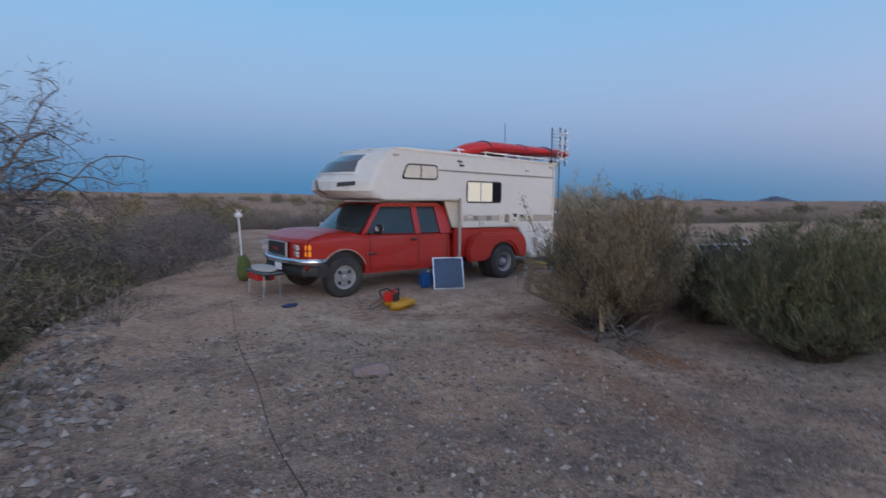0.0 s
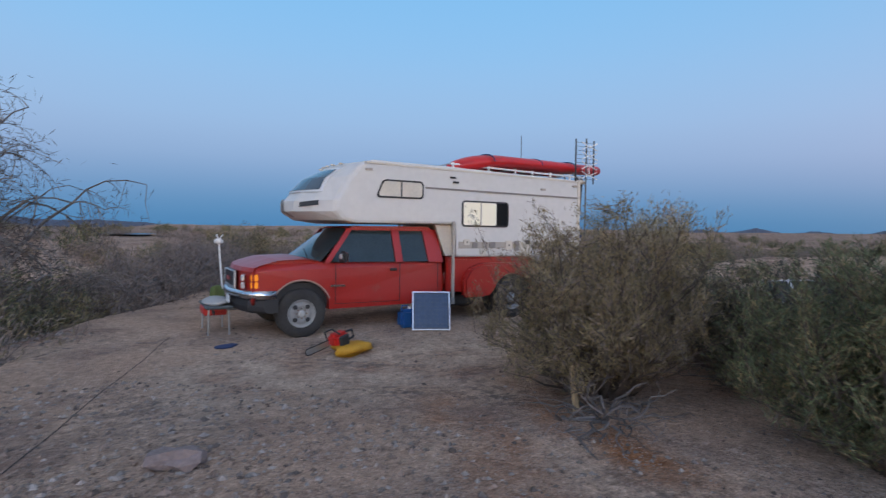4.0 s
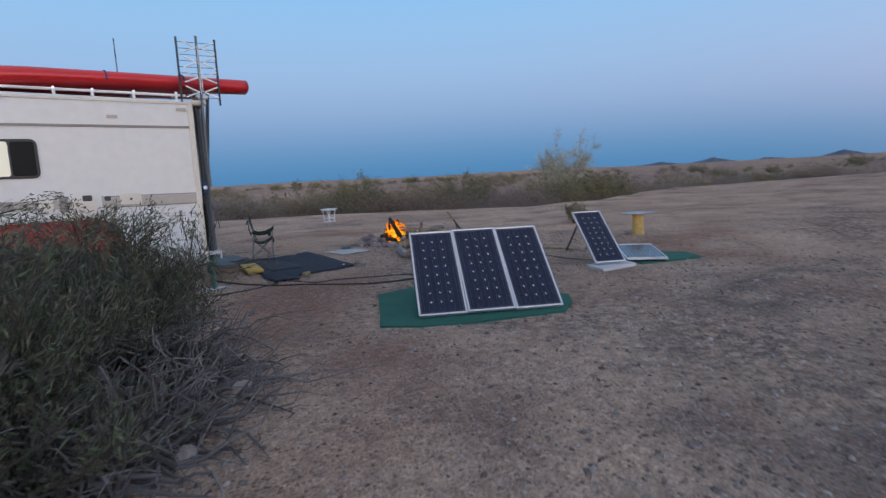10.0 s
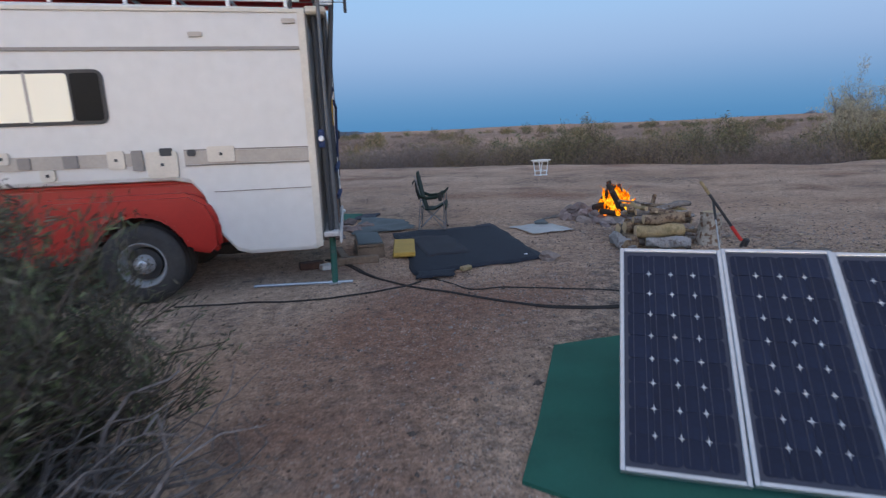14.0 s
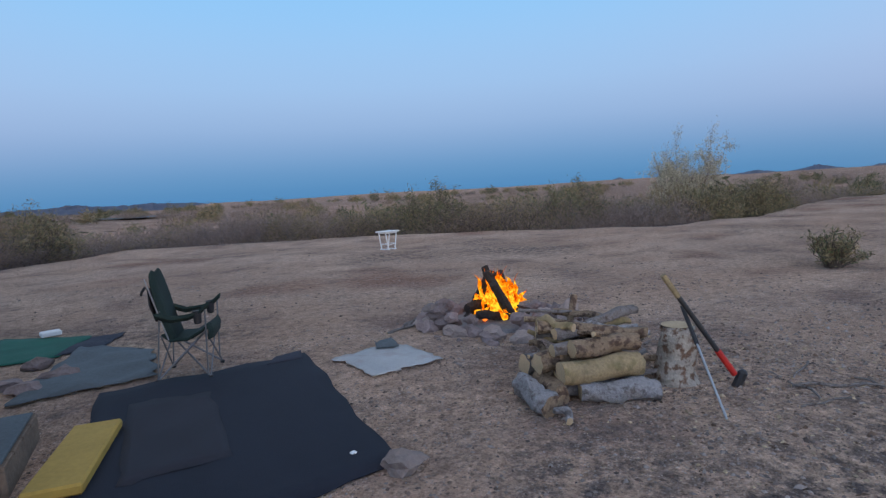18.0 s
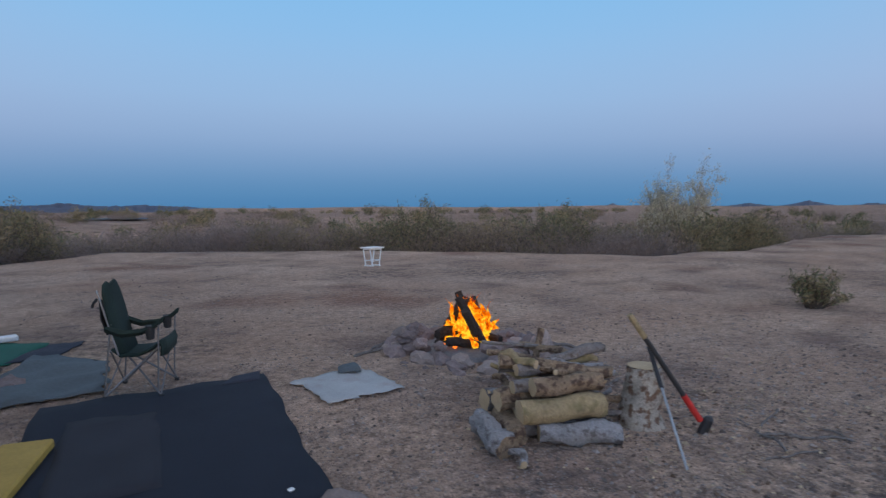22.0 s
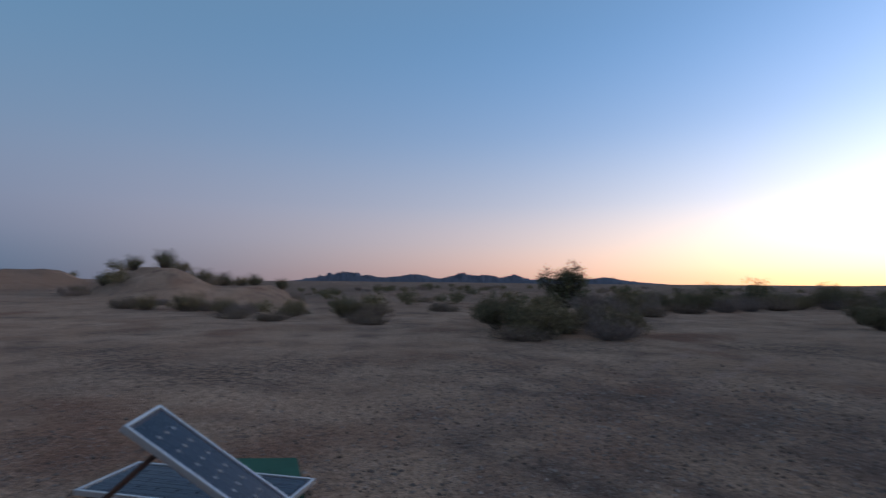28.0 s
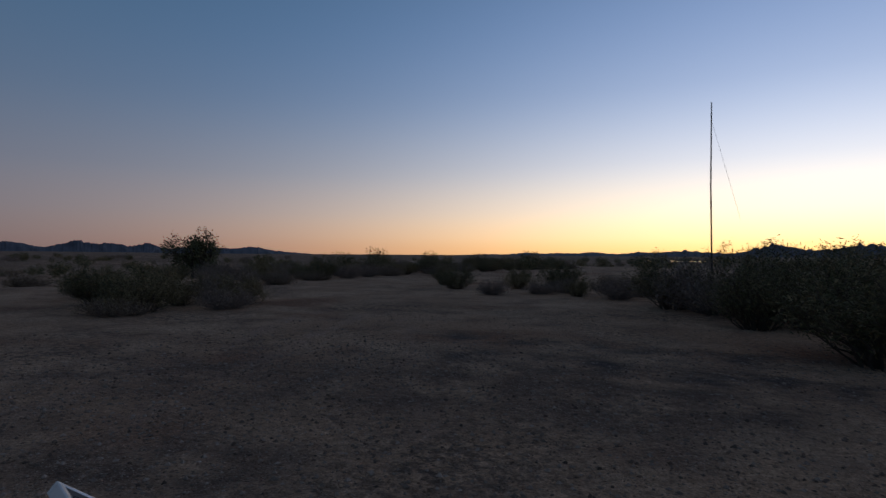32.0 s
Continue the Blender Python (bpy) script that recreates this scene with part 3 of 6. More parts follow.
# ---------------------------------------------------------------- shrubs
def bush_meshes(name, radius, height, stems, leaves, leaf, seed, mats, lean=(0, 0), spread=1.0, bare=0.0, rise=.3, loose=.035, stray=.55):
    """Branches and leaves of a many-stemmed desert shrub, as two meshes. leaf: length, width. bare: share of the stem with no leaves."""
    rng = np.random.RandomState(seed)
    bv, bf = [], []
    tips = []

    def stick(p0, p1, r0, r1):
        d = p1 - p0
        d = d / (np.linalg.norm(d) + 1e-9)
        s = np.cross(d, (.3, .8, .5))
        s /= np.linalg.norm(s)
        u = np.cross(d, s)
        o = len(bv)
        for p, r in ((p0, r0), (p1, r1)):
            for k in range(3):
                a = 2.094 * k
                bv.append(p + (s * math.cos(a) + u * math.sin(a)) * r)
        for k in range(3):
            bf.append((o + k, o + (k + 1) % 3, o + 3 + (k + 1) % 3, o + 3 + k))
    for s in range(stems):
        a = rng.uniform(0, 6.28)
        out = rng.uniform(.15, 1.0) ** .6 * spread
        base = np.array([math.cos(a), math.sin(a), 0]) * radius * .22 * rng.uniform(.2, 1)
        hh = height * rng.uniform(.62, 1.05) * (1 - .72 * out ** 3)
        top = np.array([math.cos(a) * radius * out + lean[0] * hh, math.sin(a) * radius * out + lean[1] * hh, hh])
        top *= rng.uniform(.85, 1.08)
        n = 5
        prev = base
        pts = [base]
        for k in range(1, n + 1):
            f = k / n
            p = base + (top - base) * f
            p[2] = base[2] + (top[2] - base[2]) * (f ** .8)
            p[:2] += rng.normal(0, .045 * radius, 2)
            stick(prev, p, .016 * (1 - .16 * k) * height ** .5, .016 * (1 - .16 * (k + 1)) * height ** .5)
            prev = p
            pts.append(p)
        for t in range(7):
            f = rng.uniform(max(.16, bare * .8), 1)
            i = min(int(f * n), n - 1)
            p = pts[i] + (pts[i + 1] - pts[i]) * (f * n - i)
            d = rng.normal(0, 1, 3)
            d[2] = abs(d[2]) * .9 + rise
            d /= np.linalg.norm(d)
            q = p + d * radius * rng.uniform(.14, .38)
            if q[2] > .88 * height:
                q[2] = .88 * height + (q[2] - .88 * height) * .4
            stick(p, q, .005, .002)
            tips.append((p, q))
    tips = tips * (leaves // len(tips) + 1)
    idx = rng.permutation(len(tips))[:leaves]
    P = np.array([tips[i][0] for i in idx])
    Q = np.array([tips[i][1] for i in idx])
    f = rng.uniform(.1, 1.15, (leaves, 1))
    c = P + (Q - P) * f + rng.normal(0, loose * radius + .012, (leaves, 3))
    c[:, 2] = np.maximum(np.minimum(c[:, 2], height * 1.06), .04)
    d = (Q - P) / (np.linalg.norm(Q - P, axis=1, keepdims=True) + 1e-9) + rng.normal(0, stray, (leaves, 3))
    d /= np.linalg.norm(d, axis=1, keepdims=True)
    s = np.cross(d, rng.normal(0, 1, (leaves, 3)))
    s /= np.linalg.norm(s, axis=1, keepdims=True)
    ln = leaf[0] * rng.uniform(.6, 1.4, (leaves, 1))
    wd = leaf[1] * rng.uniform(.7, 1.3, (leaves, 1))
    v = np.stack([c - d * ln * .5, c + s * wd * .5, c + d * ln * .5, c - s * wd * .5], 1).reshape(-1, 3)
    me2 = bpy.data.meshes.new(name + "_leaves")
    me2.vertices.add(len(v))
    me2.vertices.foreach_set("co", v.ravel())
    me2.loops.add(len(v))
    me2.loops.foreach_set("vertex_index", np.arange(len(v)))
    me2.polygons.add(leaves)
    me2.polygons.foreach_set("loop_start", np.arange(leaves) * 4)
    me2.polygons.foreach_set("material_index", (rng.uniform(0, 1, leaves) < .3).astype(int) if len(mats) > 2 else np.zeros(leaves, int))
    for m in mats[1:]:
        me2.materials.append(m)
    me2.update(calc_edges=True)
    return mesh_of(name + "_branches", bv, bf, mats[0]), me2


def bush(name, meshes, label, category="shrub", at=(0, 0), scale=1.0, turn=0.0, group="", flat=1.0, sink=.03):
    ob = thing(name, label, category, pose(at[0], at[1], zg(*at) - sink, 0, 0, turn) @ Matrix.Diagonal((scale, scale, scale * flat, 1)), group)
    part("stem", meshes[0], None, ob)
    part("foliage", meshes[1], None, ob)
    return ob


# the thicket beside the truck: four shrubs grown into one another
CLUMP = dict(rise=.75, loose=.016, stray=.38)
bush("creosote_bush", bush_meshes("green_bush", 1.14, 1.66, 250, 125000, (.052, .0058), 11, (TWIG2, LEAF_G, LEAF_O), **CLUMP), "large dense green creosote bush on the gravel", at=(2.40, -6.58))
bush("creosote_bush", bush_meshes("olive_bush", 1.34, 2.02, 150, 90000, (.056, .0070), 12, (TWIG2, LEAF_O, LEAF_B), bare=.2, **CLUMP), "tall olive brown creosote bush with thin upright stems", at=(1.95, -4.25))
bush("creosote_bush", bush_meshes("mixed_bush", 1.10, 1.42, 150, 62000, (.052, .0070), 13, (TWIG2, LEAF_K, LEAF_G), bare=.2, **CLUMP), "twiggy grey green creosote bush", at=(3.50, -5.0))
bush("creosote_bush", bush_meshes("rear_bush", 1.12, 1.42, 190, 66000, (.050, .0078), 14, (TWIG2, LEAF_K, LEAF_G), bare=.12, **CLUMP), "dark green bush beside the rear wheel", at=(4.22, -3.28))


def dead_brush(name, at, radius, count, seed, label, height=.5):
    rng = np.random.RandomState(seed)
    bms = []
    z0 = zg(*at)
    for k in range(count):
        a, r = rng.uniform(0, 6.28), rng.uniform(0, radius * .5)
        p = Vector((math.cos(a) * r, math.sin(a) * r, .01))
        d = Vector((math.cos(a) + rng.normal(0, .4), math.sin(a) + rng.normal(0, .4), rng.uniform(.15, .9)))
        L = radius * rng.uniform(.4, .9)
        pts = [p]
        for i in range(6):
            d = (d + Vector(rng.normal(0, .52, 3)) + Vector((0, 0, -.08))).normalized()
            q = pts[-1] + d * L / 5
            q.z = min(max(q.z, .01), height)
            pts.append(q)
        bms.append(tube(pts, rng.uniform(.006, .017), 4, False, .002))
    ob = part(name, join(*bms), DEADWOOD)
    ob.matrix_world = pose(at[0], at[1], z0)
    return tagged(ob, label, "dead brush", kind="stuff")


dead_brush("dead_brush", (4.50, -3.75), 1.2, 420, 21, "tangle of dry grey dead branches under the bush")
dead_brush("dead_brush", (3.3, -6.5), .8, 40, 22, "dry grey dead branches at the foot of the bush", .3)
dead_brush("dead_brush", (4.20, -4.70), 1.1, 300, 24, "tangle of dry grey dead branches beside the bush", .6)
dead_brush("dead_brush", (1.4, -4.9), .9, 45, 23, "dry grey dead branches along the bush", .3)

# shrubs of the wash and the plain
kinds = [
    ("creosote_bush", bush_meshes("far_green", 1.3, 1.7, 60, 10000, (.085, .015), 31, (TWIG2, LEAF_D, LEAF_O)), "dark green creosote bush in the wash", 1.0),
    ("creosote_bush", bush_meshes("far_olive", 1.3, 1.5, 60, 9000, (.085, .015), 32, (TWIG2, LEAF_O, LEAF_D)), "olive green creosote bush in the wash", 1.0),
    ("dry_brush", bush_meshes("far_dry", 1.4, 1.25, 80, 7000, (.12, .012), 33, (TWIG, LEAF_B)), "dry greyish brown brush in the wash", 1.0),
    ("dry_brush", bush_meshes("far_dry_low", 1.6, .9, 80, 6500, (.12, .013), 34, (TWIG2, LEAF_B, LEAF_O)), "low dry brown brush", 1.0),
]


def scatter(points, weights, smin, smax, seed, group):
    rng = np.random.RandomState(seed)
    for x, y in points:
        k = rng.choice(4, p=weights)
        nm, ms, lab, _ = kinds[k]
        bush(nm, ms, lab, at=(x, y), scale=rng.uniform(smin, smax), turn=rng.uniform(0, 360), group=group, flat=rng.uniform(.8, 1.15), sink=.05)


def scatter_far(points, weights, smin, smax, seed, name, label):
    """Many far shrubs as one mesh: a share of each kind's leaves, made larger about their middles."""
    rng = np.random.RandomState(seed)
    leaf = []
    for _, ms, _, _ in kinds:
        me = ms[1]
        co = np.empty(len(me.vertices) * 3)
        me.vertices.foreach_get("co", co)
        mi = np.empty(len(me.polygons), dtype=np.int32)
        me.polygons.foreach_get("material_index", mi)
        q = co.reshape(-1, 4, 3)[::12]
        mid = q.mean(1, keepdims=True)
        leaf.append((mid + (q - mid) * 3.2, mi[::12]))
    mats, V, M = [LEAF_D, LEAF_G, LEAF_O, LEAF_B], [], []
    pair = [(0, 2), (2, 0), (3, 3), (3, 2)]
    for x, y in points:
        k = rng.choice(4, p=weights)
        s, a, fl = rng.uniform(smin, smax), rng.uniform(0, 6.28), rng.uniform(.8, 1.15)
        q, mi = leaf[k]
        p = q * (s, s, s * fl)
        c, d = math.cos(a), math.sin(a)
        V.append((np.stack([p[..., 0] * c - p[..., 1] * d, p[..., 0] * d + p[..., 1] * c, p[..., 2]], -1) + (x, y, zg(x, y) - .05)).reshape(-1, 3))
        M.append(np.where(mi == 0, pair[k][0], pair[k][1]))
    V, M = np.concatenate(V), np.concatenate(M)
    me = bpy.data.meshes.new(name)
    me.vertices.add(len(V))
    me.vertices.foreach_set("co", V.ravel())
    me.loops.add(len(V))
    me.loops.foreach_set("vertex_index", np.arange(len(V)))
    me.polygons.add(len(M))
    me.polygons.foreach_set("loop_start", np.arange(len(M)) * 4)
    me.polygons.foreach_set("material_index", M.astype(np.int32))
    for m in mats:
        me.materials.append(m)
    me.update(calc_edges=True)
    return tagged(new(name, me), label, "shrub", kind="stuff")


def along(line, step, side, jitter, seed, rows=1, gap=2.2):
    """Points along a line, in rows set off to its left (side 1) or right (side -1)."""
    rng = np.random.RandomState(seed)
    out = []
    for (ax, ay), (bx, by) in zip(line, line[1:]):
        L = math.hypot(bx - ax, by - ay)
        nx, ny = -(by - ay) / L * side, (bx - ax) / L * side
        n = max(1, int(L / step))
        for i in range(n):
            for r in range(rows):
                f = (i + rng.uniform(0, 1)) / n
                o = 1.2 + gap * r + rng.uniform(-jitter, jitter)
                out.append((ax + (bx - ax) * f + nx * o, ay + (by - ay) * f + ny * o))
    return out


scatter(along([(-5.8, -6.6), (-4.9, -2.7), (-4.2, .1), (-2.9, 3.4)], .85, 1, .5, 41, 5, 1.4), [.58, .14, .16, .12], 1.0, 1.5, 51, "brush on the bank")
scatter(along([(-2.9, 3.4), (-.9, 6.1), (.8, 10.6)], 1.0, 1, .6, 42, 4, 2.0), [.36, .08, .36, .20], 1.2, 1.8, 52, "brush below the bank")
scatter(along([(.8, 10.6), (1.8, 16.2), (5.3, 21.0)], 1.0, 1, .6, 42, 4, 2.0), [.10, .15, .50, .25], .95, 1.5, 52, "brush below the bank")
scatter(along([(5.3, 21.4), (11.4, 19.8), (18, 15.4), (21.5, 12.0)], .85, 1, .5, 43, 5, 2.3), [.06, .08, .58, .28], 1.1, 1.75, 53, "brush in the wash")
scatter(along([(21.5, 12.0), (27, 12.4), (40, 17.5), (70, 13.5)], 1.5, 1, .8, 44, 4, 2.8), [.12, .18, .42, .28], 1.1, 1.75, 54, "brush in the wash")
for x, y, k, sc in ((15.9, 17.9, 0, 1.60), (20.4, 14.8, 0, 1.52), (24.6, 12.8, 1, 1.52), (28.4, 13.4, 1, 1.44), (14.0, 19.6, 1, 1.36), (30.5, 14.2, 0, 1.28), (9.2, 22.6, 2, 1.84), (13.2, 21.6, 2, 1.76), (5.4, 24.0, 2, 1.92), (36.5, 18.6, 0, 1.44), (41, 20.4, 0, 1.36)):
    bush(kinds[k][0], kinds[k][1], kinds[k][2].replace("in the wash", "standing tall in the wash"), at=(x, y), scale=sc, turn=x * 77, group="tall brush in the wash", sink=.05)
rs = np.random.RandomState(77)
far_pts = []
while len(far_pts) < 420:
    b, r = radians(rs.uniform(14, -86)), 34 + 330 * rs.uniform(0, 1) ** 1.6
    x, y = 6 - math.sin(b) * r, -2 + math.cos(b) * r
    if edge_distance(np.array([x]), np.array([y]))[0] > 4:
        far_pts.append((x, y))
scatter_far(far_pts, [.22, .2, .38, .20], 1.0, 2.2, 55, "far_brush", "dark olive and brown brush dotted over the far plain")
# south and east of the camp
south = [(4.2, -11.2), (3.2, -12.2), (30.7, -6.8), (31.2, -9.4), (28.5, -7.6), (25.2, -10.2), (26.6, -10.4), (18.7, -11.3), (17.4, -13.4), (19.5, -13.9), (21.5, -13.0), (24, -14.5), (39, -4.4), (41, -3.6), (36.8, -6.9), (34.5, -7.2), (46, -5.8), (57, 4.5), (50, 5.6), (14.9, -24.2), (12.5, -25.5), (10.6, -24.6), (16.5, -27), (8.7, -26), (6.8, -24.4), (5.2, -14.6), (4.2, -15.2), (3.2, -14.5), (2.2, -15.0), (1.2, -14.2), (2.8, -16.4), (4.6, -16.6), (.2, -14.8), (-1.2, -13.6)]
scatter([p for p in south[2:] if p[0] > 17 and p[1] > -12], [.10, .40, .15, .35], .42, .66, 56, "desert shrubs")
scatter([p for p in south[2:] if not (p[0] > 17 and p[1] > -12)], [.55, .35, .05, .05], .55, .95, 59, "desert shrubs")
scatter(south[:2] + [(5.6, -17.4), (4.0, -17.8), (2.2, -18.4), (.4, -17.2), (-1.6, -16.0), (6.6, -18.6)], [.5, .3, .1, .1], 1.1, 1.35, 58, "desert shrubs")
scatter([(12.6, -21.6), (11.0, -22.6), (9.6, -22.0), (8.2, -21.4), (10.2, -23.6), (7.4, -23.0)], [.05, .2, .35, .4], .45, .72, 60, "low desert brush")
# the brush line beyond the open gravel, and the clump before it
scatter(along([(21.6, -20.5), (22.2, -23.6), (23.4, -30.0), (22.6, -39.0), (19.2, -51.0), (14.0, -60.0)], 1.7, 1, .7, 45, 4, 2.4), [.26, .30, .24, .20], .55, .95, 61, "brush line on the plain")
scatter(along([(27.0, -9.0), (30.0, -16.0), (31.0, -21.0)], 3.6, 1, 1.2, 46, 3, 4.0), [.20, .25, .30, .25], .5, .85, 62, "brush line on the plain")
scatter([(18.9, -12.2), (19.7, -12.6), (17.9, -14.5), (18.7, -14.9), (19.9, -15.4)], [.20, .45, .20, .15], .62, .92, 63, "clump of brush on the gravel")
sp = []
while len(sp) < 300:
    b, r = radians(rs.uniform(-88, -222)), rs.uniform(46, 200)
    x, y = 7 - math.sin(b) * r, -2 + math.cos(b) * r
    sp.append((x, y))
scatter_far(sp, [.40, .30, .15, .15], .7, 1.3, 57, "far_brush", "dark green brush dotted over the plain")
bush("small_bush", bush_meshes("small_bush", .38, .66, 34, 2600, (.06, .013), 35, (TWIG2, LEAF_O, LEAF_G)), "small olive creosote bush alone on the gravel", at=(15.9, 2.75), scale=1.12, sink=.02)


def tree(name, at, height, crown, seed, label, leaf_mat, bark, leaves=2600, stems=3, lean=0.2, leaf=(.16, .05), sink=.1, thin=1.0, droop=.06, fork=(5, 6, 5), slim=1.0):
    """A desert tree: a forked, tapered trunk, limbs in three orders and a thin crown of small leaves."""
    rng = np.random.RandomState(seed)
    bms, tips = [], []

    def limb(p, d, L, r, order):
        pts = [Vector(p)]
        n = 4
        for i in range(n):
            d = (d + Vector(rng.normal(0, .16, 3)) + Vector((0, 0, .05 if order < 2 else -droop))).normalized()
            pts.append(pts[-1] + d * L / n)
        bms.append(tube(pts, r, 6 if order < 2 else 3, False, r * .45))
        if order == 3:
            tips.append((pts[1], pts[-1]))
            return
        for k in range(fork[order]):
            i = int(rng.randint(1, n + 1))
            a = Vector(rng.normal(0, 1, 3)).normalized()
            nd = (d * .55 + a * .8 + Vector((0, 0, .15))).normalized()
            limb(pts[i], nd, L * rng.uniform(.45, .72), r * .42, order + 1)
    for s in range(stems):
        a = 6.28 * s / stems + rng.uniform(-.5, .5)
        limb((0, 0, 0), Vector((math.cos(a) * crown * .35, math.sin(a) * crown * .35, 1)).normalized(), height * .45, height * .022 * thin, 0)
    ob = thing(name, label, "tree", pose(at[0], at[1], zg(*at) - sink) @ Matrix.Diagonal((slim, slim, 1, 1)))
    part("trunk", join(*bms), bark, ob)
    idx = rng.randint(0, len(tips), leaves)
    P = np.array([tips[i][0][:] for i in idx])
    Q = np.array([tips[i][1][:] for i in idx])
    c = P + (Q - P) * rng.uniform(0, 1.1, (leaves, 1)) + rng.normal(0, .05 * height ** .5, (leaves, 3))
    d = rng.normal(0, 1, (leaves, 3))
    d /= np.linalg.norm(d, axis=1, keepdims=True)
    s = np.cross(d, rng.normal(0, 1, (leaves, 3)))
    s /= np.linalg.norm(s, axis=1, keepdims=True)
    v = np.stack([c - d * leaf[0] * .5, c + s * leaf[1] * .5, c + d * leaf[0] * .5, c - s * leaf[1] * .5], 1).reshape(-1, 3)
    part("crown", mesh_of("crown", v, np.arange(leaves * 4).reshape(-1, 4).tolist(), leaf_mat), None, ob)
    return ob


tree("palo_verde_tree", (-6.9, 3.6), 9.8, 2.6, 61, "leafless grey desert tree with drooping twigs on the bank", TWIG2, BARK, 26000, 6, leaf=(.24, .013), thin=.7, droop=.24, fork=(6, 7, 6))
tree("palo_verde_tree", (35.2, 21.9), 7.9, 1.45, 62, "thin pale desert tree in the wash", PALELEAF, TWIG, 26000, 5, leaf=(.24, .030), thin=.75, fork=(5, 6, 6), slim=.68)
tree("desert_tree", (34.55, -29.45), 4.7, 1.05, 63, "small round desert tree on the plain", LEAF_D, TWIG2, 6500, 4, leaf=(.16, .055))
for x, y, k, sc in ((71, -6, 0, 0.98), (73, -9, 0, 1.27), (71.5, -10.5, 1, 0.90), (70, -12.5, 0, 1.12), (73, -15, 0, 1.05), (71, -16.5, 1, 0.83), (70, -3.5, 0, 0.90), (73, -18.5, 0, 0.98), (69, -1.5, 1, 0.75), (71, -21, 0, 0.83)):
    bush(kinds[k][0], kinds[k][1], "dark desert shrub on top of the low ridge", at=(x, y), scale=sc, turn=y * 61, group="shrubs on the ridge", sink=.1)
for i, (x, y, h) in enumerate([(-26, 140, 3.6), (-34, 150, 4.2), (-44, 145, 3.4), (-12, 160, 3.6), (-55, 150, 3.4)]):
    tree("desert_tree", (x, y), h, 1.6, 74 + i, "dark tree far beyond the wash", LEAF_D, TWIG2, 700, 3, leaf=(.4, .25))


# ---------------------------------------------------------------- pickup truck
def arch(cx, cz, r, a0, a1, n=10):
    return [(cx + r * math.cos(radians(a0 + (a1 - a0) * k / n)), cz + r * math.sin(radians(a0 + (a1 - a0) * k / n))) for k in range(n + 1)]


truck = thing("pickup_truck", "red extended-cab dually pickup truck carrying a camper", "pickup truck")
Y0, Y1 = .06, 1.94          # the body's sides
FX, RX, WZ = 0.15, 4.02, .375
FZ = .30                    # the front axle stands lower
NOSE = -.56


def cab_shell():
    """The cab's lower body: its outline swept across, the front bowed and its corners turned in."""
    out = [(NOSE, .46), (NOSE, .50), (-.32, .47)] + arch(FX, FZ + .04, .46, 158, 22, 12) + [(.58, .34), (2.60, .36), (2.62, .80), (2.62, 1.02), (2.58, 1.05), (1.6, 1.06), (.55, 1.07), (.20, 1.12), (-.20, 1.105), (NOSE + .10, 1.035), (NOSE + .02, 1.0), (NOSE, .94)]
    bm = bmesh.new()
    rows = []
    for y, ins in ((Y0 + .03, .05), (Y0, .0), (Y0 + .0, .0), (.2, 0), (.5, 0), (1.0, 0), (1.5, 0), (1.8, 0), (Y1, 0), (Y1 - .03, .05)):
        k = 1 - ((y - 1.0) / .94) ** 2
        rows.append([bm.verts.new((x - .16 * max(0, min(1, (-.05 - x) / .6)) * k + (ins if x < -.5 else 0), y + (.05 if y < 1 else -.05) * (1 if z > 1.0 else 0) * (1 if ins else 0), z + (.035 * k if z > 1.04 and x < .5 else 0))) for x, z in out])
    n = len(out)
    for a, b in zip(rows, rows[1:]):
        for i in range(n):
            if (a[i].co - b[i].co).length > 1e-6 or (a[(i + 1) % n].co - b[(i + 1) % n].co).length > 1e-6:
                bm.faces.new((a[i], b[i], b[(i + 1) % n], a[(i + 1) % n]))
    for r in (rows[0][::-1], rows[-1]):
        bm.faces.new(r)
    bmesh.ops.remove_doubles(bm, verts=bm.verts, dist=1e-5)
    bmesh.ops.recalc_face_normals(bm, faces=bm.faces)
    return bm


part("cab_body", cab_shell(), RED, truck)
part("wheel_well", box((.86, 1.7, .42), (FX, 1.0, .56), .02), BLACK, truck)
bed = [(2.68, .52), (2.68, 1.10), (5.02, 1.10), (5.02, .56), (4.62, .50)] + arch(RX, WZ + .03, .50, 10, 170, 10) + [(3.45, .50)]
part("bed_side", plate(bed, .10, "y", Y0, .02), RED, truck)
part("bed_side", plate(bed, .10, "y", Y1 - .10, .02), RED, truck)
part("bed_rail", box((2.34, .09, .03), (3.85, Y0 + .04, 1.112), .01), RED, truck)
part("bed_floor", box((2.3, 1.72, .06), (3.85, 1.0, .62)), RED, truck)
for ys in (1, -1):
    fl = [(2.98, .42), (3.42, .42)] + arch(RX, WZ + .02, .43, 168, 12, 14) + [(4.66, .44), (4.74, .50), (4.74, .74), (4.66, .93), (4.50, 1.02), (3.34, 1.02), (3.10, .94), (2.96, .74)]
    bm = plate(fl, .15, "y", Y0 - .145 if ys > 0 else Y1 - .005, .04)
    part("wheel_fender", bm, RED, truck, "bulging red dual-wheel fender")
part("rear_lamp", box((.08, .09, .26), (5.03, .12, .86), .02), REDP, truck, "red tail lamp")
# cab above the belt line: roof, pillars and panes
roof = [(.93, 1.575), (1.00, 1.625), (1.08, 1.645), (2.36, 1.65), (2.46, 1.63), (2.50, 1.575)]
part("roof", plate(roof, 1.52, "y", .24, .03), RED, truck)


